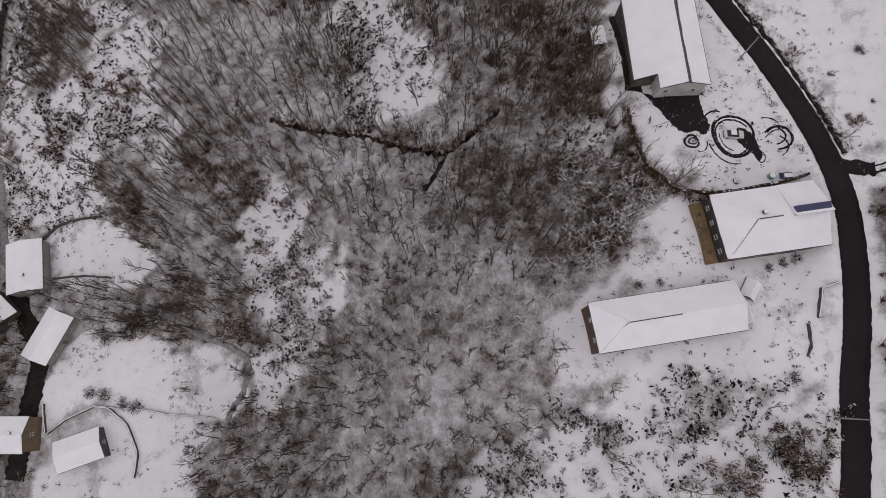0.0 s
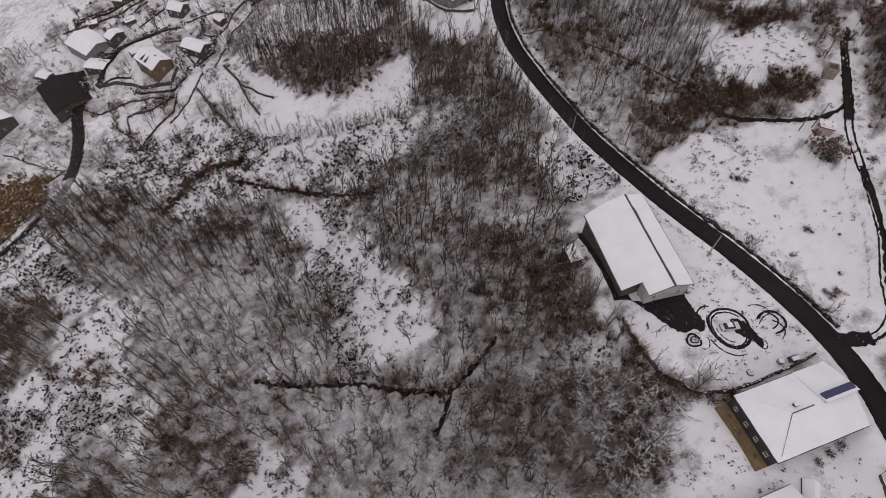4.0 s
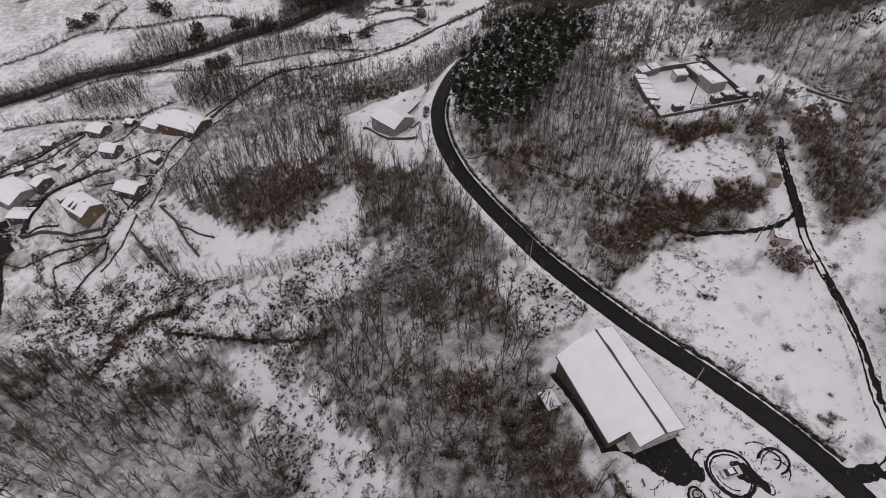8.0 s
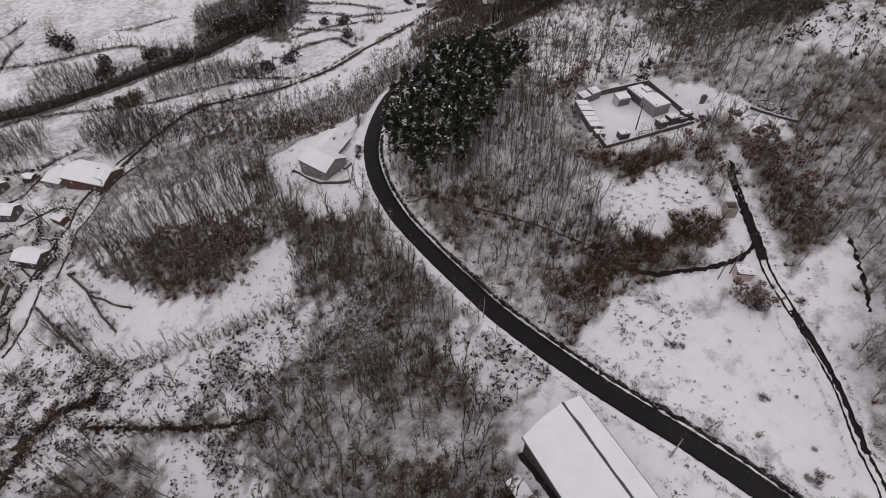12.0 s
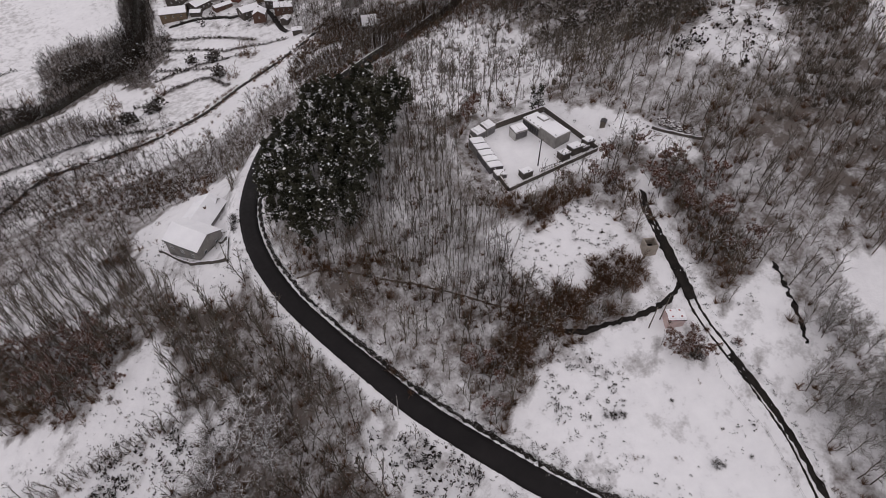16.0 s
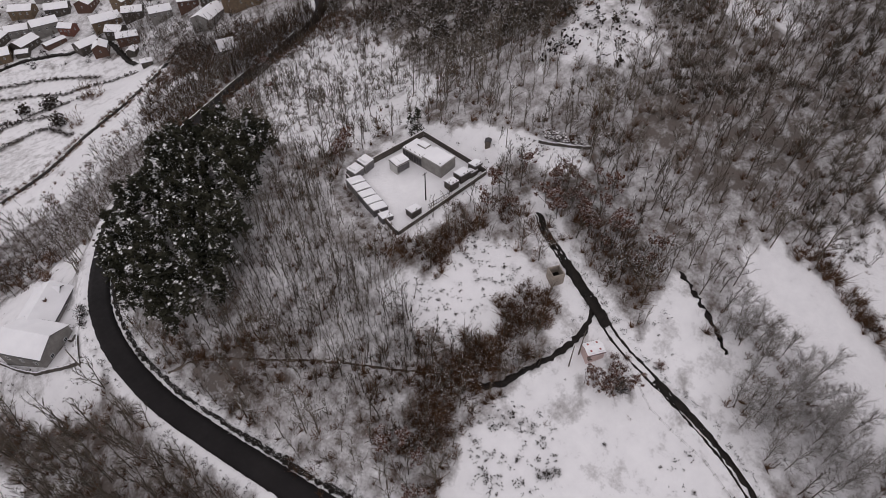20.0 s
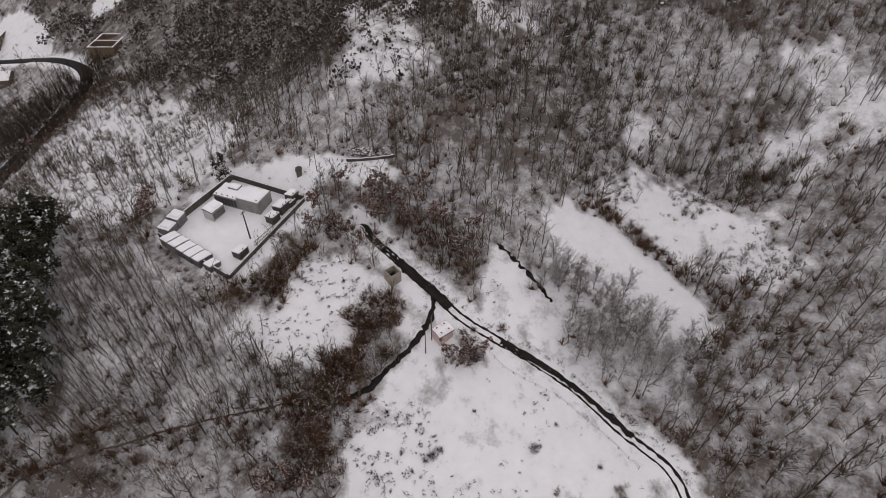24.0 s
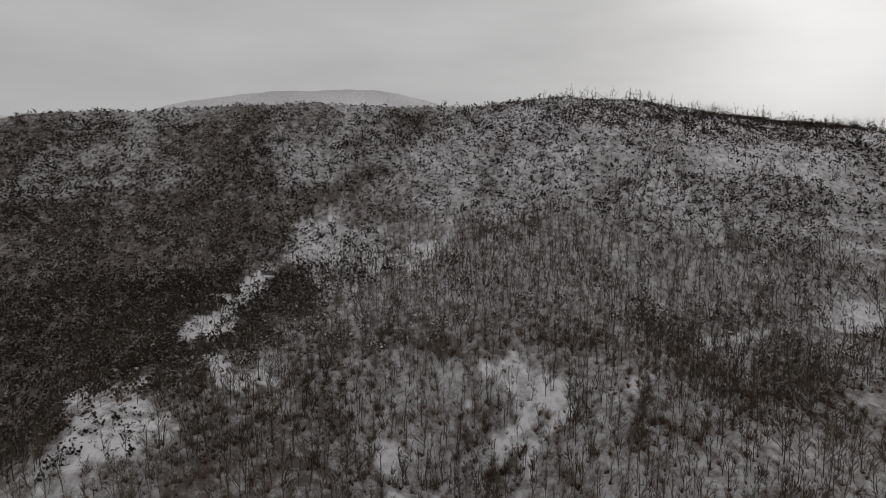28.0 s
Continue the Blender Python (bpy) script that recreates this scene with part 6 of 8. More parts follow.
VILLAGE_HOUSES += [
    (-146, 249, -60, 24, 17, 4.0, 2.0, RENDER_D, "dark-roofed stone outbuilding bare of snow"),
    (-181, 244, -40, 16, 13, 6.0, 2.5, RENDER_D, "big dark farmhouse with a snowy roof"),
    (-123.5, 37, -78, 15, 10, 4.6, 1.4, RENDER_G, "long grey shed with snow by the lane"),
    (-111.5, 16.5, 68, 14, 7.6, 3.6, 1.4, RENDER_G, "narrow gabled outbuilding with patchy snow"),
    (-131, 24, -40, 10, 8, 4.6, 1.6, RENDER_D, "stone house at the lane's corner"),
    (-117, -10, 0, 10, 9, 5.4, 1.5, TAN, "tan two-storey house with a snowy roof"),
    (-99, -14, 20, 12, 8, 2.8, 1.0, SLATE, "dark carport beside the garden"),
]
for x, y, yaw, L, W, ev, ri, mt, lab in VILLAGE_HOUSES:
    gable_house(x, y, yaw, L, W, rooted(x, y) + 0.3, ev, ri, mt, lab, roof=ASPHALT if lab.startswith("dark-roofed") else None, foot=4, snow=0.0 if lab.startswith("dark-roofed") else 0.16,
                windows=[("s", -L * 0.28, ev * 0.55, 1.0, 1.2), ("s", L * 0.25, ev * 0.55, 1.0, 1.2), ("e", 0, ev * 0.55, 1.0, 1.2)], door=("s", 0.0), group="hamlet houses",
                chimney=(L * 0.2, 0.6, 0.5) if ev > 4.1 else None)
tan_house = [o for o in bpy.data.objects if o.parent is None and o.name.startswith("house") and abs(o.matrix_basis.translation.x + 99) < 0.1 and abs(o.matrix_basis.translation.y - 245) < 0.1][0]
for x0 in (-3.4, -0.6):
    q = [(x, y, 4.76 + 2.4 * (1 + y / 5) + 0.24) for x, y in ((x0, -4.4), (x0 + 2.0, -4.2), (x0 + 1.2, -1.0))]
    part("bare_patch", slab(q, 0.06), SLATE, tan_house, "dark slate where snow has slid off")
# the far village: place, turn, length, width, eave, rise and wall of each house, close together along its lanes
FAR_HOUSES = [
    (96, 487, -20, 17, 12, 4.6, 2.2, TAN), (114, 488, 24, 14, 10, 4.2, 2.2, RENDER_D), (109, 480, -30, 7, 6, 2.6, 1.0, RENDER_D), (131, 497, -12, 15, 11, 6.5, 2.2, RENDER_G), (139, 483, -55, 9, 7, 4.4, 1.8, REDWALL),
    (127, 478, 10, 13, 5, 2.6, 0.8, BRICK), (138, 457, 6, 13, 9, 4.2, 2.2, RENDER_D), (141, 444, 60, 9, 8, 4.8, 2.2, BRICK), (158, 470, -14, 17, 11, 5.0, 2.6, TAN), (156, 453, -50, 10, 9, 4.4, 2.2, RENDER_D),
    (157, 440, -28, 12, 8, 4.6, 1.8, BRICK),
]
FAR_HOUSES += [
    (152, 427, 40, 6, 5, 3.0, 1.0, RENDER_D), (148, 400, -20, 6, 5, 2.8, 1.0, RENDER_D), (190, 395, 28, 20, 12, 5.0, 2.4, RENDER_G), (205, 377, -62, 24, 11, 5.4, 2.4, TAN), (201, 412, -40, 9, 9, 4.6, 2.2, RENDER_D),
    (195, 428, -30, 12, 9, 4.6, 2.0, BRICK), (181, 440, -20, 13, 10, 4.6, 2.2, RENDER_G), (172, 458, -35, 12, 9, 4.4, 2.2, RENDER_D), (176, 477, 20, 14, 10, 4.6, 2.2, TAN),
]
FAR_HOUSES += [
    (146, 512, -30, 14, 10, 4.6, 2.2, RENDER_D), (160, 498, 35, 12, 10, 4.6, 2.2, BRICK), (118, 509, -25, 13, 9, 4.2, 2.0, RENDER_G), (104, 506, 40, 12, 9, 4.2, 2.0, RENDER_D), (130, 528, -40, 14, 10, 4.6, 2.2, TAN),
    (150, 538, 30, 14, 10, 4.6, 2.2, RENDER_G), (112, 545, -30, 14, 10, 4.6, 2.2, RENDER_D), (192, 462, 30, 13, 10, 4.6, 2.2, RENDER_G), (236, 430, -50, 13, 10, 4.6, 2.2, RENDER_D), (232, 402, 30, 12, 9, 4.4, 2.0, TAN),
]
for k, (x, y, yaw, L, W, ev, ri, mt) in enumerate(FAR_HOUSES):
    shed_like = ev < 3.2
    gable_house(x, y, yaw, L, W, rooted(x, y) + 0.2, ev, ri, mt, "low village outbuilding under snow" if shed_like else "two-storey village house with snow on its gable roof" if ev > 4.9 else "village house with snow on its gable roof", "outbuilding" if shed_like else "house", foot=4,
                windows=[] if shed_like else [("s", -L * 0.3, ev * 0.6, 1.0, 1.2), ("s", 0, ev * 0.6, 1.0, 1.2), ("s", L * 0.3, ev * 0.6, 1.0, 1.2), ("w", 0, ev * 0.6, 1.0, 1.2), ("e", 0, ev * 0.6, 1.0, 1.2)],
                chimney=None if shed_like else (L * (0.25 if k % 2 else -0.25), 0.5, 0.7), door=("s", L * 0.15), group="village houses", category="shed" if shed_like else "house")
# a small steep-roofed haystore standing alone below the village
gable_house(171, 347, -20, 8, 5, rooted(171, 347), 1.6, 4.2, RENDER_D, "small steep haystore roofed to the ground with snow", "haystore", category="hut", over=0.5, foot=2)

vr = np.random.default_rng(44)
vx, vy = vr.uniform(90, 240, 900), vr.uniform(380, 560, 900)
vk = inside(vx, vy, FAR_VILLAGE) & (wave(vx, vy, 8, 3) > -0.05) & (np.min([np.hypot(vx - h[0], vy - h[1]) for h in FAR_HOUSES], axis=0) > 7)
stuff("village_shrubs", HILLSCRUB + BUSHY, np.column_stack([vx, vy, height(vx, vy)])[vk], GLOOM, "dark garden shrubs between the village houses", "shrubs", 0.6, 1.4, 45)

# a roofless walled ruin beside the far bend of the road
ruin = thing("ruin", pose(224, 309, ground_at(224, 309), 0, 0, 20), "roofless tan stone ruin with snow on its wall tops", "ruin")
for x0, y0, x1, y1 in ((-8, -6, 8, -5.3), (-8, 5.3, 8, 6), (-8, -5.297, -7.3, 5.297), (7.3, -5.297, 8, 5.297), (-0.4, -5.297, 0.3, 5.297)):
    w = part("wall", boxed(x0, y0, -4.0, x1, y1, 3.2), TAN, ruin)
    part("snow", boxed(x0 + 0.03, y0 + 0.03, 3.203, x1 - 0.03, y1 - 0.03, 3.4, 0.05), ROOFSNOW, w)
part("floor", boxed(-7.25, -5.25, -0.5, 7.25, 5.25, 0.4), MUD, ruin, "dark bare earth floor")

# ---------------------------------------------------------------- tracks, streams and paths
trng = np.random.default_rng(17)


def fine(line, step=0.8):
    d = np.concatenate([[0], np.cumsum(np.hypot(*np.diff(line, axis=0).T))])
    u = np.arange(0, d[-1], step)
    return np.stack([np.interp(u, d, line[:, 0]), np.interp(u, d, line[:, 1])], 1)


def ribbon(name, line, offs, material, label, category="path", wob=0.12, lift=0.035):
    return strip(name, fine(line), None, offs, lift, material, label, category, wob=wob, rng=trng)


ribbon("road_bank", beside(lower_road, 3.75), [-0.5, 0.0, 0.45], MUD, "bare dark earth bank along the cleared road", "bank", wob=0.3, lift=0.12)
ribbon("farm_track_rut", TRACK[4:], [-0.95, -0.75, -0.55], MUD, "wet mud rut of the farm track through snow")
ribbon("farm_track_rut", TRACK[:], [0.5, 0.75, 1.0], MUD, "wet mud rut of the farm track through snow", wob=0.12)
cross_at = int(nearest(np.array([122.0]), np.array([113.0]), TRACK)[1][0])
ribbon("melted_track", TRACK[cross_at - 6:], [-0.45, 0.0, 0.55], MUD, "narrow dark upper end of the thawed track", wob=0.3, lift=0.055)
ribbon("melted_track", TRACK[cross_at - 6:cross_at + 3], [-1.1, -0.3, 0.4, 1.3], MUD, "bare dark stretch of track where snow has melted", wob=0.22, lift=0.06)
ribbon("footpath", BRANCH[:17], [-0.6, 0.0, 0.6], MUD, "dark trodden footpath across the snow", wob=0.22, lift=0.06)
ribbon("wood_path", BRANCH[17:], [-0.2, 0.0, 0.2], EARTH, "narrow path through the wood", wob=0.15, lift=0.06)
ribbon("melted_track", along([(113.2, 89), (112.4, 82), (111, 75.5), (108.8, 69.5), (105.5, 62.5), (102, 57)]), [-0.5, 0.0, 0.6], MUD, "black wet stretch of the farm track", wob=0.25, lift=0.07)
ribbon("drain_ditch", along([(137, 97), (134, 91), (130, 84), (127.5, 80)]), [-0.3, 0.0, 0.3], MUD, "dark ditch beside the meadow", "ditch", wob=0.4, lift=0.06)
ribbon("hamlet_lane", along([(-143, 266), (-138, 250), (-138, 233), (-135, 217), (-132, 200), (-131, 188)]), [-2.4, -0.8, 0.8, 2.4], MUD, "wet dark lane between the hamlet's gardens", "road", wob=0.25, lift=0.2)
ribbon("side_turning", along([(80.5, 48.6), (86, 47.2), (91, 46.6)], 0.6), [-1.6, 0, 1.6], ASPHALT, "wet side turning off the road", "road", wob=0.25, lift=0.05)
ribbon("village_lane", LANE[LANE[:, 1] < 228], [-1.5, 0, 1.5], SLUSH, "slushy lane through the hamlet", "road", wob=0.15, lift=0.12)
ribbon("village_lane_wet", LANE[70:108], [-1.1, 0, 1.1], MUD, "wet dark part of the lane", "road", wob=0.2, lift=0.16)
ribbon("village_lane_wet", LANE[8:40], [-2.6, -1, 1, 2.8], MUD, "wet dark part of the lane", "road", wob=0.3, lift=0.16)
ribbon("hamlet_lane_wet", along([(-130, 251), (-127, 264), (-122, 273), (-106, 274), (-97, 276)]), [-1.3, 0, 1.3], MUD, "dark wet lane between the hamlet walls", "road", wob=0.25, lift=0.2)
ribbon("village_street", along([(214, 446), (208, 432), (205, 420), (207, 404), (211, 392)]), [-2.4, 0, 2.4], ASPHALT, "dark village street below the road's loop", "road", wob=0.2, lift=0.15)
ribbon("village_street", along([(88, 476), (104, 474), (120, 468), (130, 462), (146, 462), (149, 448), (147, 430), (146, 412)]), [-1.6, 0, 1.6], MUD, "dark wet lane between the village houses", "road", wob=0.4, lift=0.15)
ribbon("old_railbed", LANE2[22:], [-1.1, 0, 1.1], MUD, "bare brown embankment path above the fields", wob=0.25)
for pts, w in (([(-50, 77), (-36, 72), (-22, 68), (-9, 61), (1, 58), (9, 63), (14, 67)], 0.4), ([(1, 58), (-2, 52), (-5, 48)], 0.35), ([(-64, 166), (-43, 155), (-24, 144), (-8, 136)], 0.5), ([(-86, 152), (-83, 158), (-80.5, 163), (-80, 170), (-75, 172.6), (-71, 176), (-63, 174.4), (-56, 175)], 1.3)):
    ribbon("stream", along(pts), [-w, -0.3 * w, 0.3 * w, w], MUD, "dark little stream in a gully under trees", "stream", wob=0.42 + 0.3 * w)
ribbon("garden_path", along([(-95, 29), (-87, 25.5), (-78, 22), (-67, 16.5), (-56.7, 12.5), (-53.2, 9), (-54.5, 2), (-59, -6), (-60, -20)]), [-0.8, 0, 0.8], SLUSH, "trodden garden path with slush", wob=0.2)


def water_material():
    m, n, l, b = nodes_of("river_water")
    vec, _ = coords(n, l)
    w = noise_of(n, l, vec, 1.2, 3)
    l.new(mixed(n, l, w, (0.018, 0.016, 0.012), (0.03, 0.027, 0.02)), b.inputs["Base Color"])
    b.inputs["Roughness"].default_value = 0.35
    b.inputs["Specular IOR Level"].default_value = 0.2
    bumped(n, l, w, 0.3, 0.05, b)
    return m


strip("river", fine(RIVER, 2.0), None, [-4.6, 0, 4.6], 0.25, water_material(), "dark narrow river between alders", "water", wob=0.2, rng=trng)

# ---------------------------------------------------------------- the barn's yard
def plate(name, ring, material, label, category, lift=0.035, parent=None):
    """A thin patch of ground over a plan ring, following the surface."""
    p = np.array(ring, float)
    c = p.mean(0)
    rings = [c + (p - c) * s for s in (1.0, 0.66, 0.33)]
    pts = np.concatenate([*rings, [c]])
    z = height(pts[:, 0], pts[:, 1]) + lift
    bm = bmesh.new()
    vs = [bm.verts.new((x, y, h)) for (x, y), h in zip(pts, z)]
    n = len(p)
    low = [bm.verts.new((v.co.x, v.co.y, v.co.z - 0.3)) for v in vs[:n]]
    for i in range(n):
        j = (i + 1) % n
        bm.faces.new((low[i], low[j], vs[j], vs[i]))
        for k in (0, 1):
            bm.faces.new((vs[k * n + i], vs[k * n + j], vs[(k + 1) * n + j], vs[(k + 1) * n + i]))
        bm.faces.new((vs[2 * n + i], vs[2 * n + j], vs[3 * n]))
    ob = part(name, bm, material)
    return tagged(ob, label, category, kind="structure")


def ragged(ring, rnd, step=0.5, amp=0.22):
    """A plan ring with a frayed outline."""
    out = []
    for (x0, y0), (x1, y1) in zip(ring, ring[1:] + ring[:1]):
        n = max(1, int(math.hypot(x1 - x0, y1 - y0) / step))
        for k in range(n):
            u = k / n
            out.append((x0 + (x1 - x0) * u + rnd.uniform(-amp, amp), y0 + (y1 - y0) * u + rnd.uniform(-amp, amp)))
    return out


yr = random.Random(4)
plate("bare_yard_patch", ragged([(44.6, 66.8), (47.6, 64.6), (51.6, 64.8), (56.8, 66.4), (57.6, 61.0), (58.6, 57.6), (57.2, 55.6), (55.4, 56.8), (53.2, 56.2), (51.6, 56.6)], yr), ASPHALT, "bare wet asphalt where the yard has thawed", "yard", 0.18)
# west strip: thawed ground, with the eave's shadow put into its dark colour
plate("thawed_strip", ragged([(40.0, 89.2), (41.2, 89.6), (42.6, 69.0), (44.6, 68.4), (44.8, 66.8), (41.4, 67.4)], yr, 0.8, 0.2), MUD, "thawed bare ground and painted eave shadow west of the barn", "yard", 0.12)
plate("thawed_strip", ragged([(46.4, 65.0), (46.8, 63.7), (52.5, 63.8), (57.0, 64.6), (57.6, 66.6), (52.0, 65.6)], yr, 0.8, 0.2), MUD, "bare dark ground before the barn's gable", "yard", 0.13)
plate("bare_yard_patch", ragged([(64.6, 57.4), (66.6, 57.6), (68.2, 55.6), (69.2, 53.2), (70.0, 51.0), (68.6, 49.8), (67.0, 52.0), (64.2, 54.4)], yr, 0.4), ASPHALT, "dark churned patch beside the parked car", "yard", 0.04)


def tyre_loop(cx, cy, r, w, a0, a1, squash=1.0, drift=0.0):
    n = max(8, int(abs(a1 - a0) * r / 0.35))
    a = np.radians(np.linspace(a0, a1, n)) if abs(a1 - a0) > 7 else np.linspace(a0, a1, n)
    rr = r + drift * np.linspace(0, 1, n) + 0.12 * np.sin(3 * a + cx)
    line = np.stack([cx + rr * np.cos(a), cy + rr * np.sin(a) * squash], 1)
    return strip("tyre_track", line, None, [-w / 2, 0, w / 2], 0.05 + 0.004 * yr.random(), ASPHALT, "dark curved tyre mark in the yard snow", "tyre mark", wob=0.05, rng=trng)


for args in ((63.6, 55.6, 4.6, 0.55, 0, 6.2, 1.05), (63.5, 55.4, 4.0, 0.35, 0.6, 6.6, 1.05), (63.8, 55.8, 5.1, 0.25, 2.4, 5.6, 1.02), (63.4, 55.0, 5.9, 0.22, 3.4, 4.9), (63.6, 55.6, 3.3, 0.2, 3.0, 4.6),
             (54.0, 54.0, 1.5, 0.45, 0, 6.2), (54.2, 54.1, 0.8, 0.25, 0, 6.0), (55.6, 53.6, 1.9, 0.2, 4.4, 6.6),
             (69.2, 50.6, 0.95, 0.28, 0, 6.1), (72.8, 54.8, 2.6, 0.4, -1.6, 2.4), (72.2, 55.4, 2.0, 0.3, -1.4, 2.6), (73.2, 53.6, 3.2, 0.22, 1.0, 3.4), (71.4, 53.0, 3.0, 0.2, -0.9, 0.9), (71.0, 57.6, 2.2, 0.2, -0.4, 2.0),
             (60.2, 58.6, 3.0, 0.35, 1.2, 2.8)):
    tyre_loop(*args)


def car(x, y, yaw):
    c = thing("car", pose(x, y, ground_at(x, y) + 0.02, 0, 0, yaw), "white saloon car dusted with snow, parked in the yard", "car")
    bm = bmesh.new()
    prof = [(-2.15, 0.35), (-2.18, 0.75), (-1.9, 0.92), (-1.55, 0.95), (1.0, 0.93), (2.0, 0.80), (2.17, 0.62), (2.17, 0.35)]
    for s in (-1, 1):
        for px_, pz_ in prof:
            bm.verts.new((px_, s * 0.86, pz_))
    bm.verts.ensure_lookup_table()
    n = len(prof)
    v = bm.verts
    bm.faces.new([v[i] for i in range(n)])
    bm.faces.new([v[n + i] for i in reversed(range(n))])
    for i in range(n):
        j = (i + 1) % n
        bm.faces.new((v[i], v[n + i], v[n + j], v[j]))
    bmesh.ops.recalc_face_normals(bm, faces=bm.faces[:])
    bmesh.ops.bevel(bm, geom=bm.edges[:], offset=0.06, segments=2, affect="EDGES")
    body = part("body", bm, WHITEP, c, "white painted body")
    bm = bmesh.new()
    lo = [(-1.6, -0.78, 0.93), (1.05, -0.78, 0.91), (1.05, 0.78, 0.91), (-1.6, 0.78, 0.93)]
    hi = [(-1.05, -0.6, 1.42), (0.3, -0.6, 1.42), (0.3, 0.6, 1.42), (-1.05, 0.6, 1.42)]
    a = [bm.verts.new(p) for p in lo]
    b = [bm.verts.new(p) for p in hi]
    for i in range(4):
        j = (i + 1) % 4
        bm.faces.new((a[i], a[j], b[j], b[i]))
    bm.faces.new(b)
    part("window_band", bm, GLASS, c, "dark car windows")
    part("roof", boxed(-1.0, -0.58, 1.425, 0.26, 0.58, 1.5, 0.03), WHITEP, c)
    part("snow", boxed(-0.95, -0.54, 1.503, 0.2, 0.54, 1.58, 0.03), ROOFSNOW, c)
    for wx in (-1.35, 1.35):
        for wy in (-0.8, 0.8):
            w = bmesh.new()
            tube(w, (wx, wy - 0.1, 0.32), (wx, wy + 0.1, 0.32), 0.32, 0.32, 14)
            t = part("wheel", w, RUBBER, c, "black tyre")
            r = bmesh.new()
            sgn = 1 if wy > 0 else -1
            tube(r, (wx, wy + sgn * 0.1, 0.32), (wx, wy + sgn * 0.12, 0.32), 0.19, 0.17, 10)
            part("rim", r, POLEC, t)
    for wy in (-0.6, 0.6):
        part("headlight", boxed(2.1, wy - 0.17, 0.6, 2.19, wy + 0.17, 0.74, 0.02), GLASS, c)
        part("tail_light", boxed(-2.2, wy - 0.14, 0.62, -2.12, wy + 0.14, 0.76, 0.02), REDP, c)
    for wx in (-2.22, 2.14):
        part("bumper", boxed(wx, -0.84, 0.34, wx + 0.08, 0.84, 0.52, 0.02), GRANITE, c)
    return c


car(63.4, 55.7, -3)


def pole(x, y, h, label, mat, arms=1, name="utility_pole", yaw=0, r=0.16):
    p = thing(name, pose(x, y, ground_at(x, y), 0, 0, yaw), label, "pole", "poles")
    bm = bmesh.new()
    tube(bm, (0, 0, -0.5), (0, 0, h), r, r * 0.6, 8)
    part("shaft", bm, mat, p)
    for k in range(arms):
        z = h - 0.35 - 0.8 * k
        arm = part("crossarm", boxed(-0.75, -0.05, z - 0.05, 0.75, 0.05, z + 0.05), IRON, p)
        for u in (-0.65, 0.0, 0.65):
            b = bmesh.new()
            tube(b, (u, 0, z + 0.052), (u, 0, z + 0.22), 0.06, 0.04, 6)
            part("insulator", b, GRANITE, arm)
    return p


pole(67.1, 74.4, 8.5, "pale concrete utility pole beside the road", POLEC, 1, yaw=70, r=0.2)
pole(50.0, 124.5, 8, "pale utility pole on the road verge", POLEC, 1, yaw=70)
pole(36.5, 195.7, 7.5, "wooden pole at the garden wall's corner", WOOD, 0)
pole(49.6, 225.5, 7.5, "wooden pole by the bend", WOOD, 1, yaw=20)
pole(116.2, 154.8, 8.5, "dark pole inside the graveyard wall", IRON, 1, r=0.2)
pole(140.7, 148.8, 6, "thin wooden pole on the snowy path", WOOD, 0, r=0.12)
pole(105.1, 104.1, 7.5, "wooden pole beside the pink hut", WOOD, 0)
pole(108.4, 103.9, 8.5, "wooden pole beside the pink hut", WOOD, 1)
pole(72.4, -3.4, 8, "pale pole on the road verge", POLEC, 1, yaw=80)

# small things in the yard
b = thing("bench", pose(48.9, 46.3, ground_at(48.9, 46.3), 0, 0, 5), "low stone bench capped with snow", "bench")
for u in (-0.7, 0.7):
    part("leg", boxed(u - 0.12, -0.22, 0, u + 0.12, 0.22, 0.42, 0.02), CONCRETE, b)
part("seat", boxed(-1.0, -0.28, 0.42, 1.0, 0.28, 0.54, 0.02), CONCRETE, b)
part("snow", boxed(-0.95, -0.25, 0.543, 0.95, 0.25, 0.64, 0.04), ROOFSNOW, b)


def boulder(x, y, r, label, rnd):
    bm = bmesh.new()
    bmesh.ops.create_icosphere(bm, subdivisions=2, radius=r)
    for v in bm.verts:
        v.co *= rnd.uniform(0.8, 1.15)
        v.co.z *= 0.7
    o = part("boulder", bm, MATS["mossy_boulder"])
    o.matrix_basis = Matrix.Translation((x, y, ground_at(x, y) + r * 0.3))
    return tagged(o, label, "boulder")


snowy("mossy_boulder", (0.07, 0.055, 0.05), (0.12, 0.10, 0.09), 0.55, 0.9, island=False)
boulder(62.6, 45.0, 0.75, "dark boulder with a cap of snow", yr)
g = thing("water_butt", pose(70.4, 46.1, ground_at(70.4, 46.1)), "pale green round plastic tank in the snow", "tank")
bm = bmesh.new()
tube(bm, (0, 0, -0.1), (0, 0, 0.95), 0.72, 0.70, 20)
part("drum", bm, GREENP, g)
bm = bmesh.new()
tube(bm, (0, 0, 0.953), (0, 0, 1.05), 0.64, 0.5, 20)
part("snow", bm, ROOFSNOW, g)
t = thing("trailer", pose(73.2, 46.0, ground_at(73.2, 46.0), 0, 0, 4), "dark blue trailer half covered in snow", "trailer")
part("bed", boxed(-1.3, -0.6, 0.35, 1.3, 0.6, 0.5, 0.02), BLUEP, t)
for s in (-0.56, 0.56):
    part("side_board", boxed(-1.3, s - 0.04, 0.503, 1.3, s + 0.04, 0.85), BLUEP, t)
part("tail_board", boxed(-1.34, -0.6, 0.35, -1.303, 0.6, 1.1), BLUEP, t)
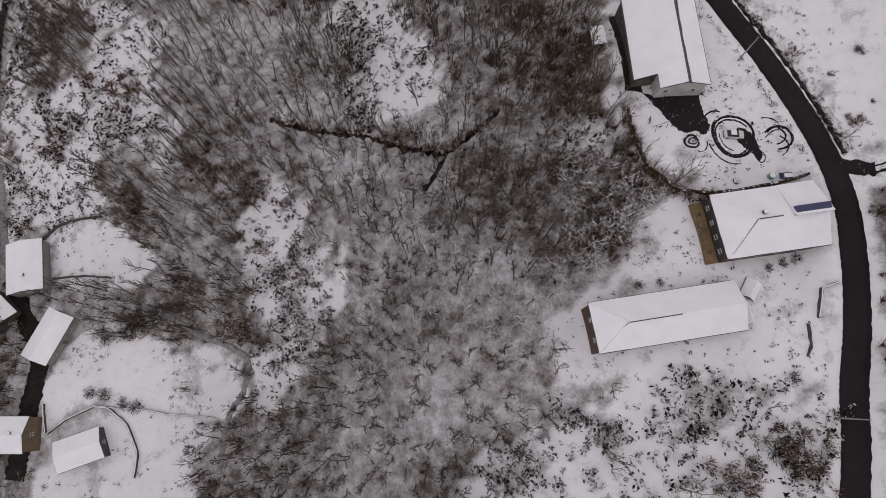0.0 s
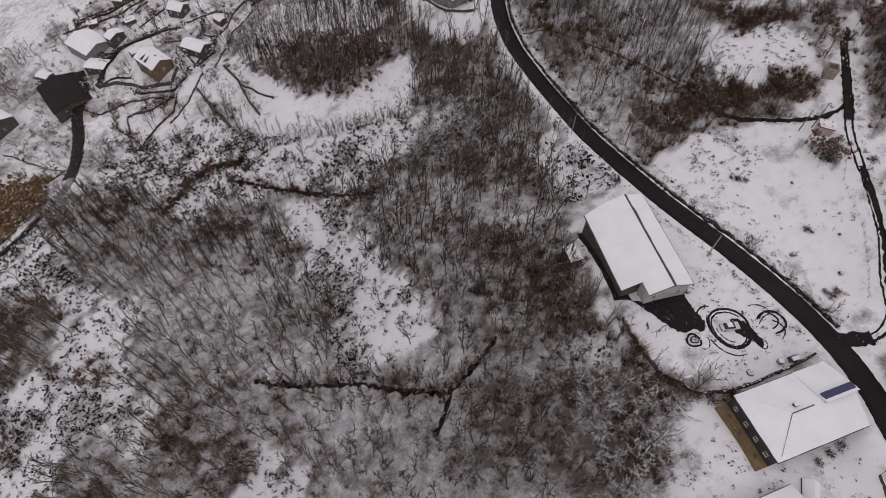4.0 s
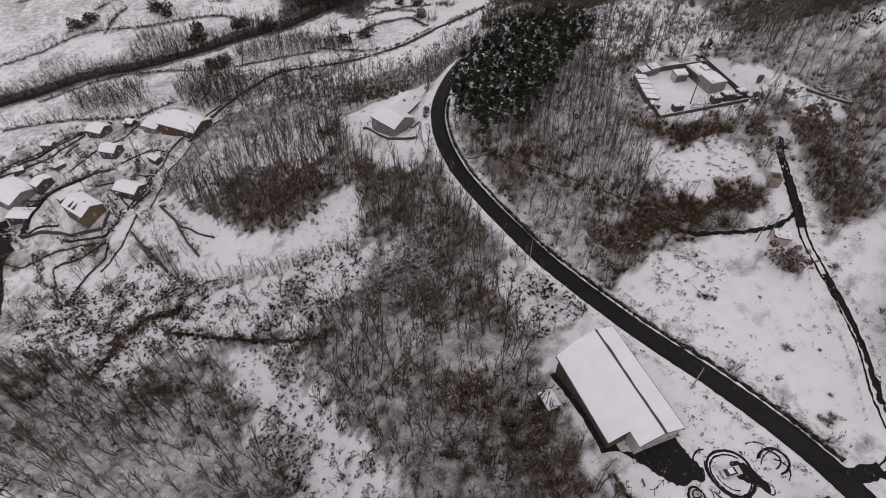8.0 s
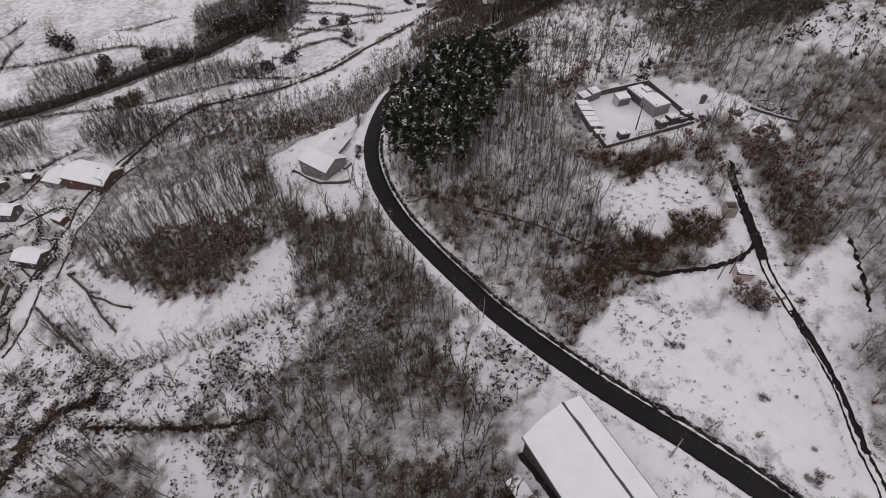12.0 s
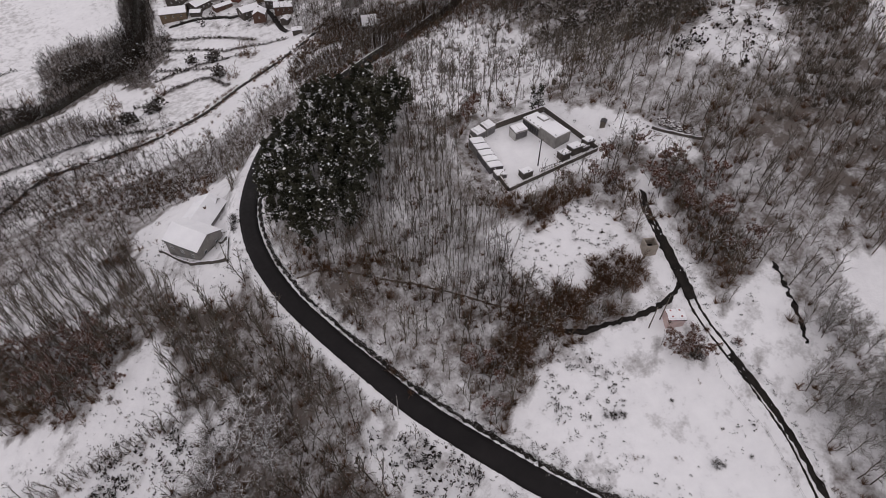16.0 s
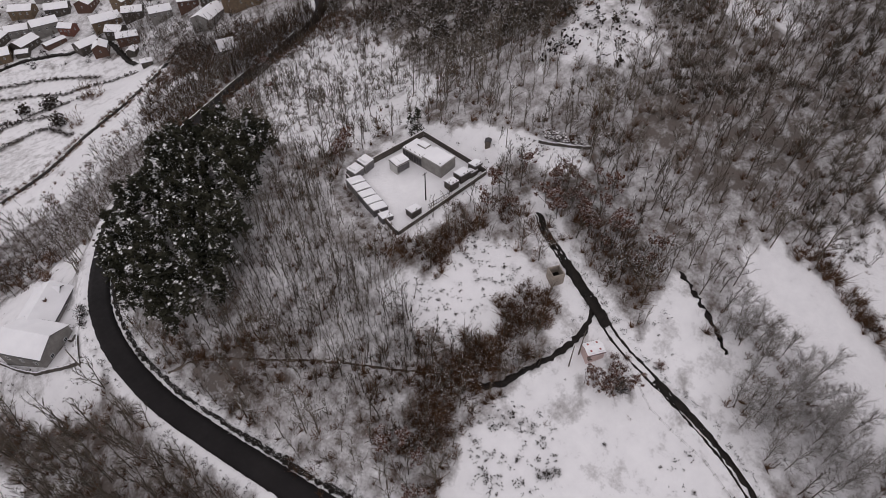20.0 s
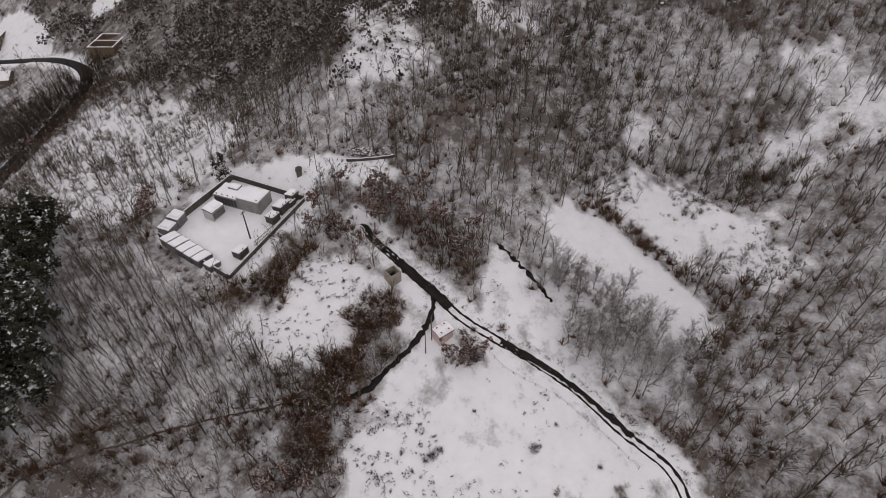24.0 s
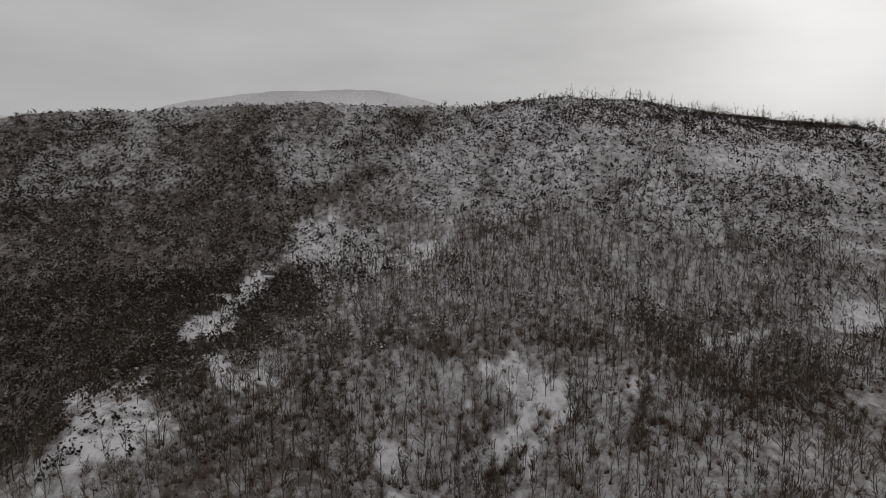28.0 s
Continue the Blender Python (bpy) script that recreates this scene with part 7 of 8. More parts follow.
part("snow", boxed(-0.5, -0.5, 0.503, 1.25, 0.5, 0.8, 0.08), ROOFSNOW, t)
bm = bmesh.new()
tube(bm, (1.3, 0, 0.42), (2.3, 0, 0.42), 0.05, 0.05, 6)
part("drawbar", bm, IRON, t)
for s in (-0.68, 0.68):
    bm = bmesh.new()
    tube(bm, (0, s - 0.07, 0.28), (0, s + 0.07, 0.28), 0.28, 0.28, 12)
    part("wheel", bm, RUBBER, t)

sw = thing("garden_swing", pose(47.6, 57.6, ground_at(47.6, 57.6), 0, 0, 20), "old wooden swing frame in the yard", "swing")
for s in (-1.4, 1.4):
    for d in (-0.7, 0.7):
        bm = bmesh.new()
        tube(bm, (s, d, -0.1), (s, 0, 2.0), 0.06, 0.05, 6)
        part("leg", bm, WOOD, sw)
bm = bmesh.new()
tube(bm, (-1.6, 0, 2.05), (1.6, 0, 2.05), 0.06, 0.06, 6)
part("beam", bm, WOOD, sw)
part("seat", boxed(-0.4, -0.15, 0.5, 0.4, 0.15, 0.56), BRICK, sw)
for s in (-0.35, 0.35):
    bm = bmesh.new()
    tube(bm, (s, 0, 0.56), (s, 0, 2.0), 0.015, 0.015, 5)
    part("rope", bm, IRON, sw)
sb = thing("notice_board", pose(45.4, 59.2, ground_at(45.4, 59.2), 0, 0, 80), "brown upright board on two posts", "board")
for s in (-0.5, 0.5):
    part("post", boxed(s - 0.05, -0.05, -0.2, s + 0.05, 0.05, 1.7), WOOD, sb)
part("panel", boxed(-0.75, -0.1, 0.7, 0.75, -0.055, 1.6), TILE, sb)


# ---------------------------------------------------------------- walls and fences
HEDGEBANK = snowy("dark_hedge_bank", (0.030, 0.022, 0.017), (0.070, 0.050, 0.038), 1.0, 1.25, island=False, patch=0.5, grain=1.2)
def dry_wall(points, h, w, label, name="stone_wall", seed=1, mat=None, cap=True, kind="structure", step=0.9):
    """A wall along a plan line that follows the ground, with an uneven top and a ridge of snow on it."""
    r = np.random.default_rng(seed)
    line = fine(np.array(points, float), step)
    line = line + np.stack([smooth(r.normal(0, 0.9, len(line)), 2) for _ in (0, 1)], 1) * (0.6 if name in ("garden_wall", "lane_wall") else 0.15)
    d = np.gradient(line, axis=0)
    d /= np.maximum(np.hypot(d[:, 0], d[:, 1]), 1e-6)[:, None]
    sd = np.stack([d[:, 1], -d[:, 0]], 1)
    z = height(line[:, 0], line[:, 1])
    top = z + h * r.uniform(0.6 if name in ("garden_wall", "lane_wall") else 0.85, 1.12, len(line))
    wob = lambda: r.normal(0, 0.05, len(line))[:, None]
    L, R = line - sd * (w / 2 + wob()), line + sd * (w / 2 + wob())
    v = np.stack([np.column_stack([L, z - 0.6]), np.column_stack([L, top]), np.column_stack([R, top]), np.column_stack([R, z - 0.6])], 1)
    n = len(line)
    i = np.arange(4 * n).reshape(n, 4)
    q = np.stack([i[:-1, :], np.roll(i[:-1, :], -1, 1), np.roll(i[1:, :], -1, 1), i[1:, :]], -1).reshape(-1, 4)
    q = np.concatenate([q, [[0, 1, 2, 3]], [[4 * n - 1, 4 * n - 2, 4 * n - 3, 4 * n - 4]]])
    me = fast_mesh(name, v.reshape(-1, 3), q, 4)
    me.materials.append(mat or RENDER_D)
    ob = tagged(new(name, me), label, "wall", kind=kind)
    if cap:
        c = np.stack([np.column_stack([line - sd * w * 0.42, top + 0.004]), np.column_stack([line - sd * w * 0.25, top + 0.13]), np.column_stack([line + sd * w * 0.25, top + 0.13]), np.column_stack([line + sd * w * 0.42, top + 0.004])], 1)
        cm = fast_mesh("snow", c.reshape(-1, 3), q, 4)
        cm.materials.append(ROOFSNOW)
        s = new("snow", cm)
        s.parent = ob
    return ob


dry_wall([(41.4, 63), (41.7, 58.3), (44.0, 48.5), (49.5, 42.6), (55.8, 41.8), (62, 42.6), (76.9, 45.6)], 0.9, 0.5, "low stone wall round the barn's yard", seed=1, cap=False, mat=HEDGEBANK)
dry_wall(beside(ROAD, -3.1)[(ROAD[:, 0] > 96) & (ROAD[:, 0] < 190) & (ROAD[:, 1] < 320) & (ROAD[:, 1] > 200)], 0.9, 0.5, "stone parapet beside the road topped with snow", "road_parapet", seed=15)
dry_wall([(77.6, 22.2), (74.2, 21), (72, 14.8)], 0.7, 0.3, "low broken garden wall", seed=2)
dry_wall([(70.0, 13.9), (69.9, 9.8), (68.5, 7.1)], 0.4, 0.4, "row of half-buried stones", seed=3, cap=False)
dry_wall([(21.6, 225), (24.5, 214.5), (28.1, 206.6), (31.6, 203.0), (36.6, 196.5)], 1.1, 0.4, "stone garden wall below the house", seed=4)
dry_wall([(36.8, 196.2), (40.2, 203), (37.8, 209.5)], 0.9, 0.35, "stone wall round the front garden", seed=5)
dry_wall([(-67.8, 236), (-61, 222.7), (-56, 207), (-51, 196)], 0.9, 0.7, "ruined field wall in the snow", seed=6, cap=False)
dry_wall([(-80, 227), (-73.3, 213), (-64, 196)], 0.8, 0.7, "ruined field wall in the snow", seed=7, cap=False)
dry_wall([(-131, 249.7), (-121, 247), (-106, 236.5), (-91.9, 233.5), (-89, 242)], 1.6, 0.5, "retaining wall below the tan house", seed=8, cap=False)
dry_wall([(-122.8, 46), (-118, 50.3), (-110, 52), (-101.8, 52)], 1.0, 0.5, "dark stone wall above the shed", seed=9, cap=False)
dry_wall([(-116.8, 34.1), (-107, 34.6), (-97.4, 33.9)], 0.8, 0.4, "stone wall behind the shed", seed=10, cap=False)
dry_wall([(-111.8, -2), (-110.6, -10.3), (-105.4, -6.5), (-97.8, -2.7), (-93.8, -3), (-88.5, -7.2), (-84.4, -14.6), (-84.3, -22)], 0.9, 0.4, "curved garden wall beside the lawn", seed=11)
dry_wall([(-98, -2.5), (-85.6, -3.5), (-77.4, -4.6), (-62.3, -5.5)], 0.6, 0.3, "thin hedge bank between the gardens", seed=12)
dry_wall([(-78, 262), (-70, 256), (-66, 246)], 1.0, 0.5, "wall beside the lane up the field", seed=13)
dry_wall([(-175, 207), (-160, 198), (-148, 189), (-138, 202)], 0.7, 0.5, "low brown wall round a snowy plot", "garden_wall", seed=52, cap=False, mat=HEDGEBANK)
dry_wall([(-173, 224), (-156, 212), (-141, 202)], 0.6, 0.4, "low brown wall across a snowy plot", "garden_wall", seed=53, cap=False, mat=HEDGEBANK)
dry_wall([(147.6, 143.5), (149.2, 138.4), (152.2, 130.5)], 0.8, 0.4, "low wall beside a pile of rubble", seed=14)


def fence(points, gap, label, h=1.1):
    line = fine(np.array(points, float), gap)
    f = thing("wire_fence", Matrix.Translation((0, 0, 0)), label, "fence")
    z = height(line[:, 0], line[:, 1])
    me = bpy.data.meshes.new("post")
    bm = bmesh.new()
    tube(bm, (0, 0, -0.4), (0, 0, h), 0.06, 0.05, 6)
    bm.to_mesh(me), bm.free()
    for (x, y), zz in zip(line, z):
        share("post", me, WOOD, f, Matrix.Translation((x, y, zz)))
    for k in (0.4, 0.9):
        bm = bmesh.new()
        rings = [[bm.verts.new((x + 0.012 * math.cos(2.1 * q), y + 0.012 * math.sin(2.1 * q), zz + k + 0.012 * (q == 0))) for q in range(3)] for (x, y), zz in zip(line, z)]
        for r0, r1 in zip(rings, rings[1:]):
            for q in range(3):
                bm.faces.new((r0[q], r0[(q + 1) % 3], r1[(q + 1) % 3], r1[q]))
        part("wire", bm, IRON, f)
    return f


fence([(113, 96), (108, 87), (106, 74), (101, 63), (95, 54.5)], 2.6, "sagging wire fence along the farm track")
fence([(84.5, 54), (79, 64), (71, 82), (65, 97)], 3.2, "wire fence above the road bank")

# ---------------------------------------------------------------- the walled graveyard


def wall_run(p, q, h, w, label):
    L = math.hypot(q[0] - p[0], q[1] - p[1])
    za, zb = plot_level(p[0]), plot_level(q[0])
    o = thing("graveyard_wall", Matrix.Translation((p[0], p[1], 0)) @ pose(0, 0, 0, 0, 0, math.degrees(math.atan2(q[1] - p[1], q[0] - p[0]))), label, "wall", "graveyard walls", "structure")
    for nm, x0, x1, hw, lo, hi, mt in (("masonry", w / 2, L - w / 2, w / 2, -4.0, h, RENDER_D), ("snow", w / 2 + 0.05, L - w / 2 - 0.05, w / 2 - 0.14, h + 0.004, h + 0.12, ROOFSNOW)):
        bm = bmesh.new()
        prism(bm, [(x0, -hw), (x1, -hw), (x1, hw), (x0, hw)], [za + lo, zb + lo, zb + lo, za + lo], [za + hi, zb + hi, zb + hi, za + hi])
        part(nm, bm, mt, o)
    return o


for i in range(4):
    wall_run(CEM[i], CEM[(i + 1) % 4], (1.5, 1.1, 1.6, 1.8)[i], 0.45, "dark stone graveyard wall topped with snow")


def cross(parent, x, y, z, h=0.8):
    bm = bmesh.new()
    box(bm, x - 0.05, y - 0.05, z, x + 0.05, y + 0.05, z + h)
    box(bm, x - 0.26, y - 0.045, z + h * 0.6, x + 0.26, y + 0.045, z + h * 0.6 + 0.09)
    part("cross", bm, GRANITE, parent)


def tomb(x, y, yaw, w, d, h, label, wall, slope=0.3, snow=0.22, crosses=1, name="tomb"):
    t = thing(name, pose(x, y, plot_level(x), 0, 0, yaw), label, "tomb", "graveyard tombs")
    bm = bmesh.new()
    prism(bm, [(-w / 2, -d / 2), (w / 2, -d / 2), (w / 2, d / 2), (-w / 2, d / 2)], -2.0, [h - slope, h - slope, h, h])
    part("body", bm, wall, t)
    part("slab", slab([(-w / 2 - 0.12, -d / 2 - 0.15, h - slope + 0.12), (w / 2 + 0.12, -d / 2 - 0.15, h - slope + 0.12), (w / 2 + 0.12, d / 2 + 0.15, h + 0.13), (-w / 2 - 0.12, d / 2 + 0.15, h + 0.13)], 0.11), GRANITE, t)
    part("snow", snow_slab(brng, [(-w / 2 - 0.08, -d / 2 - 0.1, h - slope + 0.13), (w / 2 + 0.08, -d / 2 - 0.1, h - slope + 0.13), (w / 2 + 0.08, d / 2 + 0.1, h + 0.14), (-w / 2 - 0.08, d / 2 + 0.1, h + 0.14)], snow, (0.02, 0.03, 0.03)), ROOFSNOW, t)
    part("front_panel", boxed(-w / 2 + 0.2, -d / 2 - 0.07, 0.3, w / 2 - 0.2, -d / 2 - 0.01, h - slope - 0.3), GRANITE, t)
    for k in range(crosses):
        cross(t, (k - (crosses - 1) / 2) * 1.2, d / 2 - 0.1, h + 0.1)
    return t


nb = thing("niche_block", pose(127.2, 163.8, plot_level(124.5), 0, 0, -91), "long niche block of grey masonry with a snowy flat roof", "tomb")
part("body", boxed(0.3, -2.8, -1.5, 6.9, 2.8, 3.5, 0.03), RENDER_G, nb)
part("body", boxed(-7.0, -2.8, -1.5, 0.29, 2.6, 2.8, 0.03), RENDER_G, nb)
part("roof_edge", boxed(0.2, -2.95, 3.503, 7.0, 2.95, 3.65), CONCRETE, nb)
part("roof_edge", boxed(-7.1, -2.95, 2.803, 0.19, 2.75, 2.95), CONCRETE, nb)
part("snow", snow_slab(brng, [(0.3, -2.85, 3.65), (6.9, -2.85, 3.65), (6.9, 2.85, 3.65), (0.3, 2.85, 3.65)], 0.25, (0.02, 0.02, 0.02)), ROOFSNOW, nb)
part("snow", snow_slab(brng, [(-7.0, -2.85, 2.95), (0.15, -2.85, 2.95), (0.15, 2.65, 2.95), (-7.0, 2.65, 2.95)], 0.25, (0.02, 0.02, 0.02)), ROOFSNOW, nb)
part("vault", boxed(-4.6, 0.4, 2.96, -1.6, 2.6, 3.5, 0.03), RENDER_G, nb)
part("snow", boxed(-4.5, 0.5, 3.503, -1.7, 2.5, 3.75, 0.07), ROOFSNOW, nb)
for k in range(7):
    n = part("niche", boxed(-6.7 + k * 0.98, -2.88, 0.4, -5.9 + k * 0.98, -2.805, 2.5), SLATE, nb, "dark niche front")
for k in range(4):
    cross(nb, -6 + k * 1.7, -2.5, 2.95, 0.7)
cross(nb, 6.2, -2.3, 3.65, 0.7)
ch = tomb(120.6, 168.2, -8, 4.2, 3.2, 2.7, "small white chapel tomb in the open court", RENDER_W, 0.2, 0.3, 0, "chapel_tomb")
part("snow", boxed(-0.6, -1.2, 2.85, 1.6, 0.9, 3.25, 0.12), ROOFSNOW, ch)
for x, h in ((111.5, 2.5), (115.1, 2.8)):
    v = tomb(x, 175.4, 4, 3.3, 3.0, h, "grey burial vault with a rounded cap of snow", RENDER_G, 0.35, 0.25, 1, "vault")
    part("snow_cap", boxed(-1.25, -1.2, h - 0.05, 1.25, 1.25, h + 0.62, 0.3), ROOFSNOW, v)
for s, w, d, h in ((4.6, 2.6, 4.2, 2.05), (7.5, 2.5, 4.2, 1.95), (10.4, 2.4, 4.1, 1.85), (13.2, 2.4, 4.2, 1.8), (16.0, 2.4, 4.0, 1.8), (19.4, 2.3, 3.0, 1.5)):
    x, y = 110.0 - 0.239 * s, 176.9 - 0.971 * s
    tomb(x, y, 76, w, d, h, "dark granite family tomb with thick snow on its slab", GRANITE if h < 1.9 else RENDER_G, 0.45, 0.3, 0)
for x, y, w, d, h in ((123.5, 152.6, 2.6, 2.6, 2.0), (127.6, 152.6, 3.4, 2.9, 2.1), (130.2, 151.6, 2.2, 2.2, 1.3), (132.0, 151.9, 2.6, 2.6, 2.3)):
    tomb(x, y, 172, w, d, h, "grey stone tomb against the front wall", RENDER_D, 0.3, 0.28, 2)
tomb(110.9, 153.9, 172, 3.0, 2.4, 1.8, "dark tomb by the graveyard gate", RENDER_D, 0.3, 0.22, 1)
gf = thing("iron_railing", pose(113.6, 151.6, plot_level(117), 0, 0, -7), "dark iron railing and gate at the graveyard front", "railing")
for k in range(15):
    part("bar", boxed(k * 0.55 - 0.03, -0.03, 0.3, k * 0.55 + 0.03, 0.03, 2.0), IRON, gf)
for z in (0.8, 1.8):
    part("rail", boxed(0.0, -0.04, z, 7.7, 0.04, z + 0.08), IRON, gf)


def cypress(x, y, h, label):
    t = thing("cypress", pose(x, y, ground_at(x, y)), label, "tree")
    r = np.random.default_rng(int(h * 10))
    bm = bmesh.new()
    tube(bm, (0, 0, -0.3), (0, 0, h * 0.8), 0.16, 0.05, 6)
    part("trunk", bm, BARK, t)
    pts = np.column_stack([r.normal(0, 0.8, 60), r.normal(0, 0.8, 60), r.uniform(0.6, h, 60)])
    pts[:, :2] *= (1.25 - pts[:, 2:3] / h)
    me = fast_mesh("foliage", *leaf_tufts(r, 420, 0.26, pts, 1.5), 4)
    share("foliage", me, NEEDLE, t)
    return t


cypress(134.2, 174.4, 7.5, "dark columnar cypress at the graveyard corner")
cypress(132.6, 175.2, 6.5, "dark columnar cypress at the graveyard corner")
gable_house(139.0, 153.4, 30, 1.7, 1.4, ground_at(139, 153.4), 1.2, 0.3, WOOD, "little brown wooden hut beside the path", "hut", category="hut", over=0.1, foot=1, snow=0.0)

# water tank and pink hut at the crossing
def tank(x, y, yaw, w, d, h):
    t = thing("water_tank", pose(x, y, ground_at(x, y), 0, 0, yaw), "open square concrete water tank beside the track", "tank")
    k = 0.22
    for x0, y0, x1, y1 in ((-w / 2, -d / 2, w / 2, -d / 2 + k), (-w / 2, d / 2 - k, w / 2, d / 2), (-w / 2, -d / 2 + k, -w / 2 + k, d / 2 - k), (w / 2 - k, -d / 2 + k, w / 2, d / 2 - k)):
        part("side", boxed(x0, y0, -1.0, x1, y1, h), MATS["tank_concrete"], t)
    part("floor", boxed(-w / 2 + k, -d / 2 + k, 0.2, w / 2 - k, d / 2 - k, 1.0), MUD, t)
    return t


plain("tank_concrete", (0.38, 0.33, 0.28), (0.26, 0.22, 0.19), 0.9, 0.9)
tank(118.3, 117.4, -30, 2.9, 2.9, 3.0)
ph = gable_house(110.0, 101.8, -33, 3.8, 2.9, ground_at(110.0, 101.8), 2.5, 0.35, PINKW, "pale pink hut with red roof edges and snow", "hut", REDP, category="hut", over=0.18, foot=1, snow=0.02, door=("e", 0))
for u in (-1, 1):
    for v in (-1, 1):
        part("snow", boxed(u * 1.03 - 0.66, v * 0.85 - 0.52, 2.72, u * 1.03 + 0.66, v * 0.85 + 0.52, 3.02, 0.06), ROOFSNOW, ph, "square pad of snow between red ribs")
        part("bare_spot", boxed(u * 1.03 - 0.2, v * 0.85 - 0.2, 3.023, u * 1.03 + 0.2, v * 0.85 + 0.2, 3.06, 0.015), REDP, ph, "red roofing showing through")

# rubble pile by the upper path
rp = thing("rubble_pile", pose(152.0, 138.6, ground_at(152.0, 138.6), 0, 0, 20), "heap of dark rubble and brush in the snow", "rubble")
r9 = random.Random(9)
for k in range(120):
    bm = bmesh.new()
    bmesh.ops.create_icosphere(bm, subdivisions=1, radius=r9.uniform(0.25, 0.6))
    for v in bm.verts:
        v.co *= r9.uniform(0.7, 1.2)
    o = part("stone", bm, MATS["mossy_boulder"], rp)
    o.matrix_basis = Matrix.Translation((r9.uniform(-1.7, 1.9), r9.uniform(-5.6, 5.6), r9.uniform(0.1, 0.8)))

# ---------------------------------------------------------------- single trees and bushes that stand apart
def lone(x, y, s, label, k, name="bare_tree"):
    t = thing(name, Matrix.Translation((x, y, ground_at(x, y))) @ pose(0, 0, 0, 0, 0, (x * 37 + y * 11) % 360) @ Matrix.Scale(s, 4), label, "tree", "lone trees")
    share("trunk", TREE_ME[k % len(TREE_ME)][0], LIMB, t)
    share("crown", TREE_ME[k % len(TREE_ME)][1], TWIG, t)


for k, (x, y, s) in enumerate(((-71, 2, 0.6), (-66, -13, 0.95), (-62, -20, 0.9), (-101, 272, 1.0), (-78, 272, 0.9), (-87, 267, 0.8), (-56, 200, 0.8), (-95, 219, 0.75), (-62, 212, 0.7), (-119, 193, 0.8), (-110, 199, 0.8),
                               (256, 141, 0.8), (264.5, 134, 0.9), (142, 152, 0.5), (120, 150, 0.55), (113, 149.5, 0.6), (107, 149, 0.5), (125, 146, 0.5), (-70, 225, 0.6), (-75, 268.6, 1.15), (-101.5, 270, 1.1), (-58.4, 195, 0.9), (-115.7, 202, 1.0), (-100, 219, 0.9), (-86, 196, 0.8), (-114, 247, 1.0), (-74, 314, 1.1), (-112, 300, 1.0))):
    lone(x, y, s, "bare spreading tree standing apart in the snow", k)
for k in range(26):
    u = k / 25
    x, y = -58 + 66 * u, 185.5 - 20 * u + 1.2 * math.sin(9 * u)
    lone(x, y, 0.62 + 0.16 * math.sin(k * 2.3), "slim bare sapling in a field-edge row", k, "sapling")

HAZEL_ME = []
for k in range(3):
    wood, crown = bare_tree(rng, 7.5, 2.0, 3, 4, 4, 0.12, 8, fat=1.5, steep=(0.8, 1.3))
    HAZEL_ME.append((fast_mesh("stem", *segs_mesh(wood), 4), fast_mesh("crown", *ribbons(crown, rng), 3)))
for k, (x, y, s) in enumerate(((-92, 58, 1.15), (-88, 62, 0.9), (-126, 112, 1.1), (-121, 106, 1.0), (-129, 119, 1.0), (-118, 117, 0.9), (-95, 89, 0.6), (-121, 76, 0.55), (-68, -14, 1.0), (-64, -21, 0.9), (-72, 2, 0.6), (-87, 22, 0.8), (-58, 42, 0.8), (-52, 60, 0.7),
                               (62, -9, 0.8), (66, -12, 0.7), (57, -14, 0.7), (38, 32, 0.8), (40, 46, 0.7), (-73, 72, 0.9), (-78, 84, 0.9), (42, 143, 0.8), (46, 128, 0.7), (112, 181, 0.7), (123, 139, 0.6), (117, 143, 0.6))):
    t = thing("hazel_bush", Matrix.Translation((x, y, ground_at(x, y))) @ pose(0, 0, 0, 0, 0, k * 77) @ Matrix.Scale(s, 4), "many-stemmed brown hazel fanning out over snow", "bush", "hazels")
    share("stem", HAZEL_ME[k % 3][0], BRUSH, t)
    share("crown", HAZEL_ME[k % 3][1], BRUSH, t)

BUSH_ME = [fast_mesh("foliage", *brushy(rng, 60, 1.4, 1.1, 0.1, 70, 0.14), 3) for _ in range(3)]


def bush(x, y, s, label, k, mat=SCRUB):
    t = thing("bush", Matrix.Translation((x, y, ground_at(x, y))) @ Matrix.Scale(s, 4), label, "bush", "bushes")
    me = BUSH_ME[k % 3]
    if mat is not SCRUB:
        me = me.copy()
        me.materials.clear()
    share("foliage", me, mat, t)


for k, (x, y, s) in enumerate(((85.5, 95.3, 0.9), (87.0, 94.2, 0.7), (84.2, 96.2, 0.5), (93.5, 76.2, 0.9), (94.3, 75.2, 0.5), (72.3, 119.5, 1.4), (74, 117, 1.2), (107.6, 93.0, 1.3), (109.0, 94.4, 1.1), (39.8, 22.3, 0.9), (44.1, 22.7, 0.8),
                               (66.3, 3.8, 1.1), (61.7, -9.5, 1.6), (58, -12, 1.4), (64, -13, 1.5), (54.7, -15.7, 1.4), (50, -6, 1.2), (42, 47, 1.2), (43, 44, 1.3), (40, 52, 1.1), (94, 63, 0.5), (100, 73, 0.4), (86, 70, 0.4), (97, 90, 0.4),
                               (-86, -2.7, 1.6), (-90, -2, 1.5), (-95, 0.3, 1.6), (-99, 1.0, 1.4), (-67, 235, 1.0), (-62, 205, 0.9), (72, 27.5, 1.0), (69, 26.5, 0.9), (66, 25.5, 0.8))):
    bush(x, y, s, "low dark bush breaking through the snow", k)
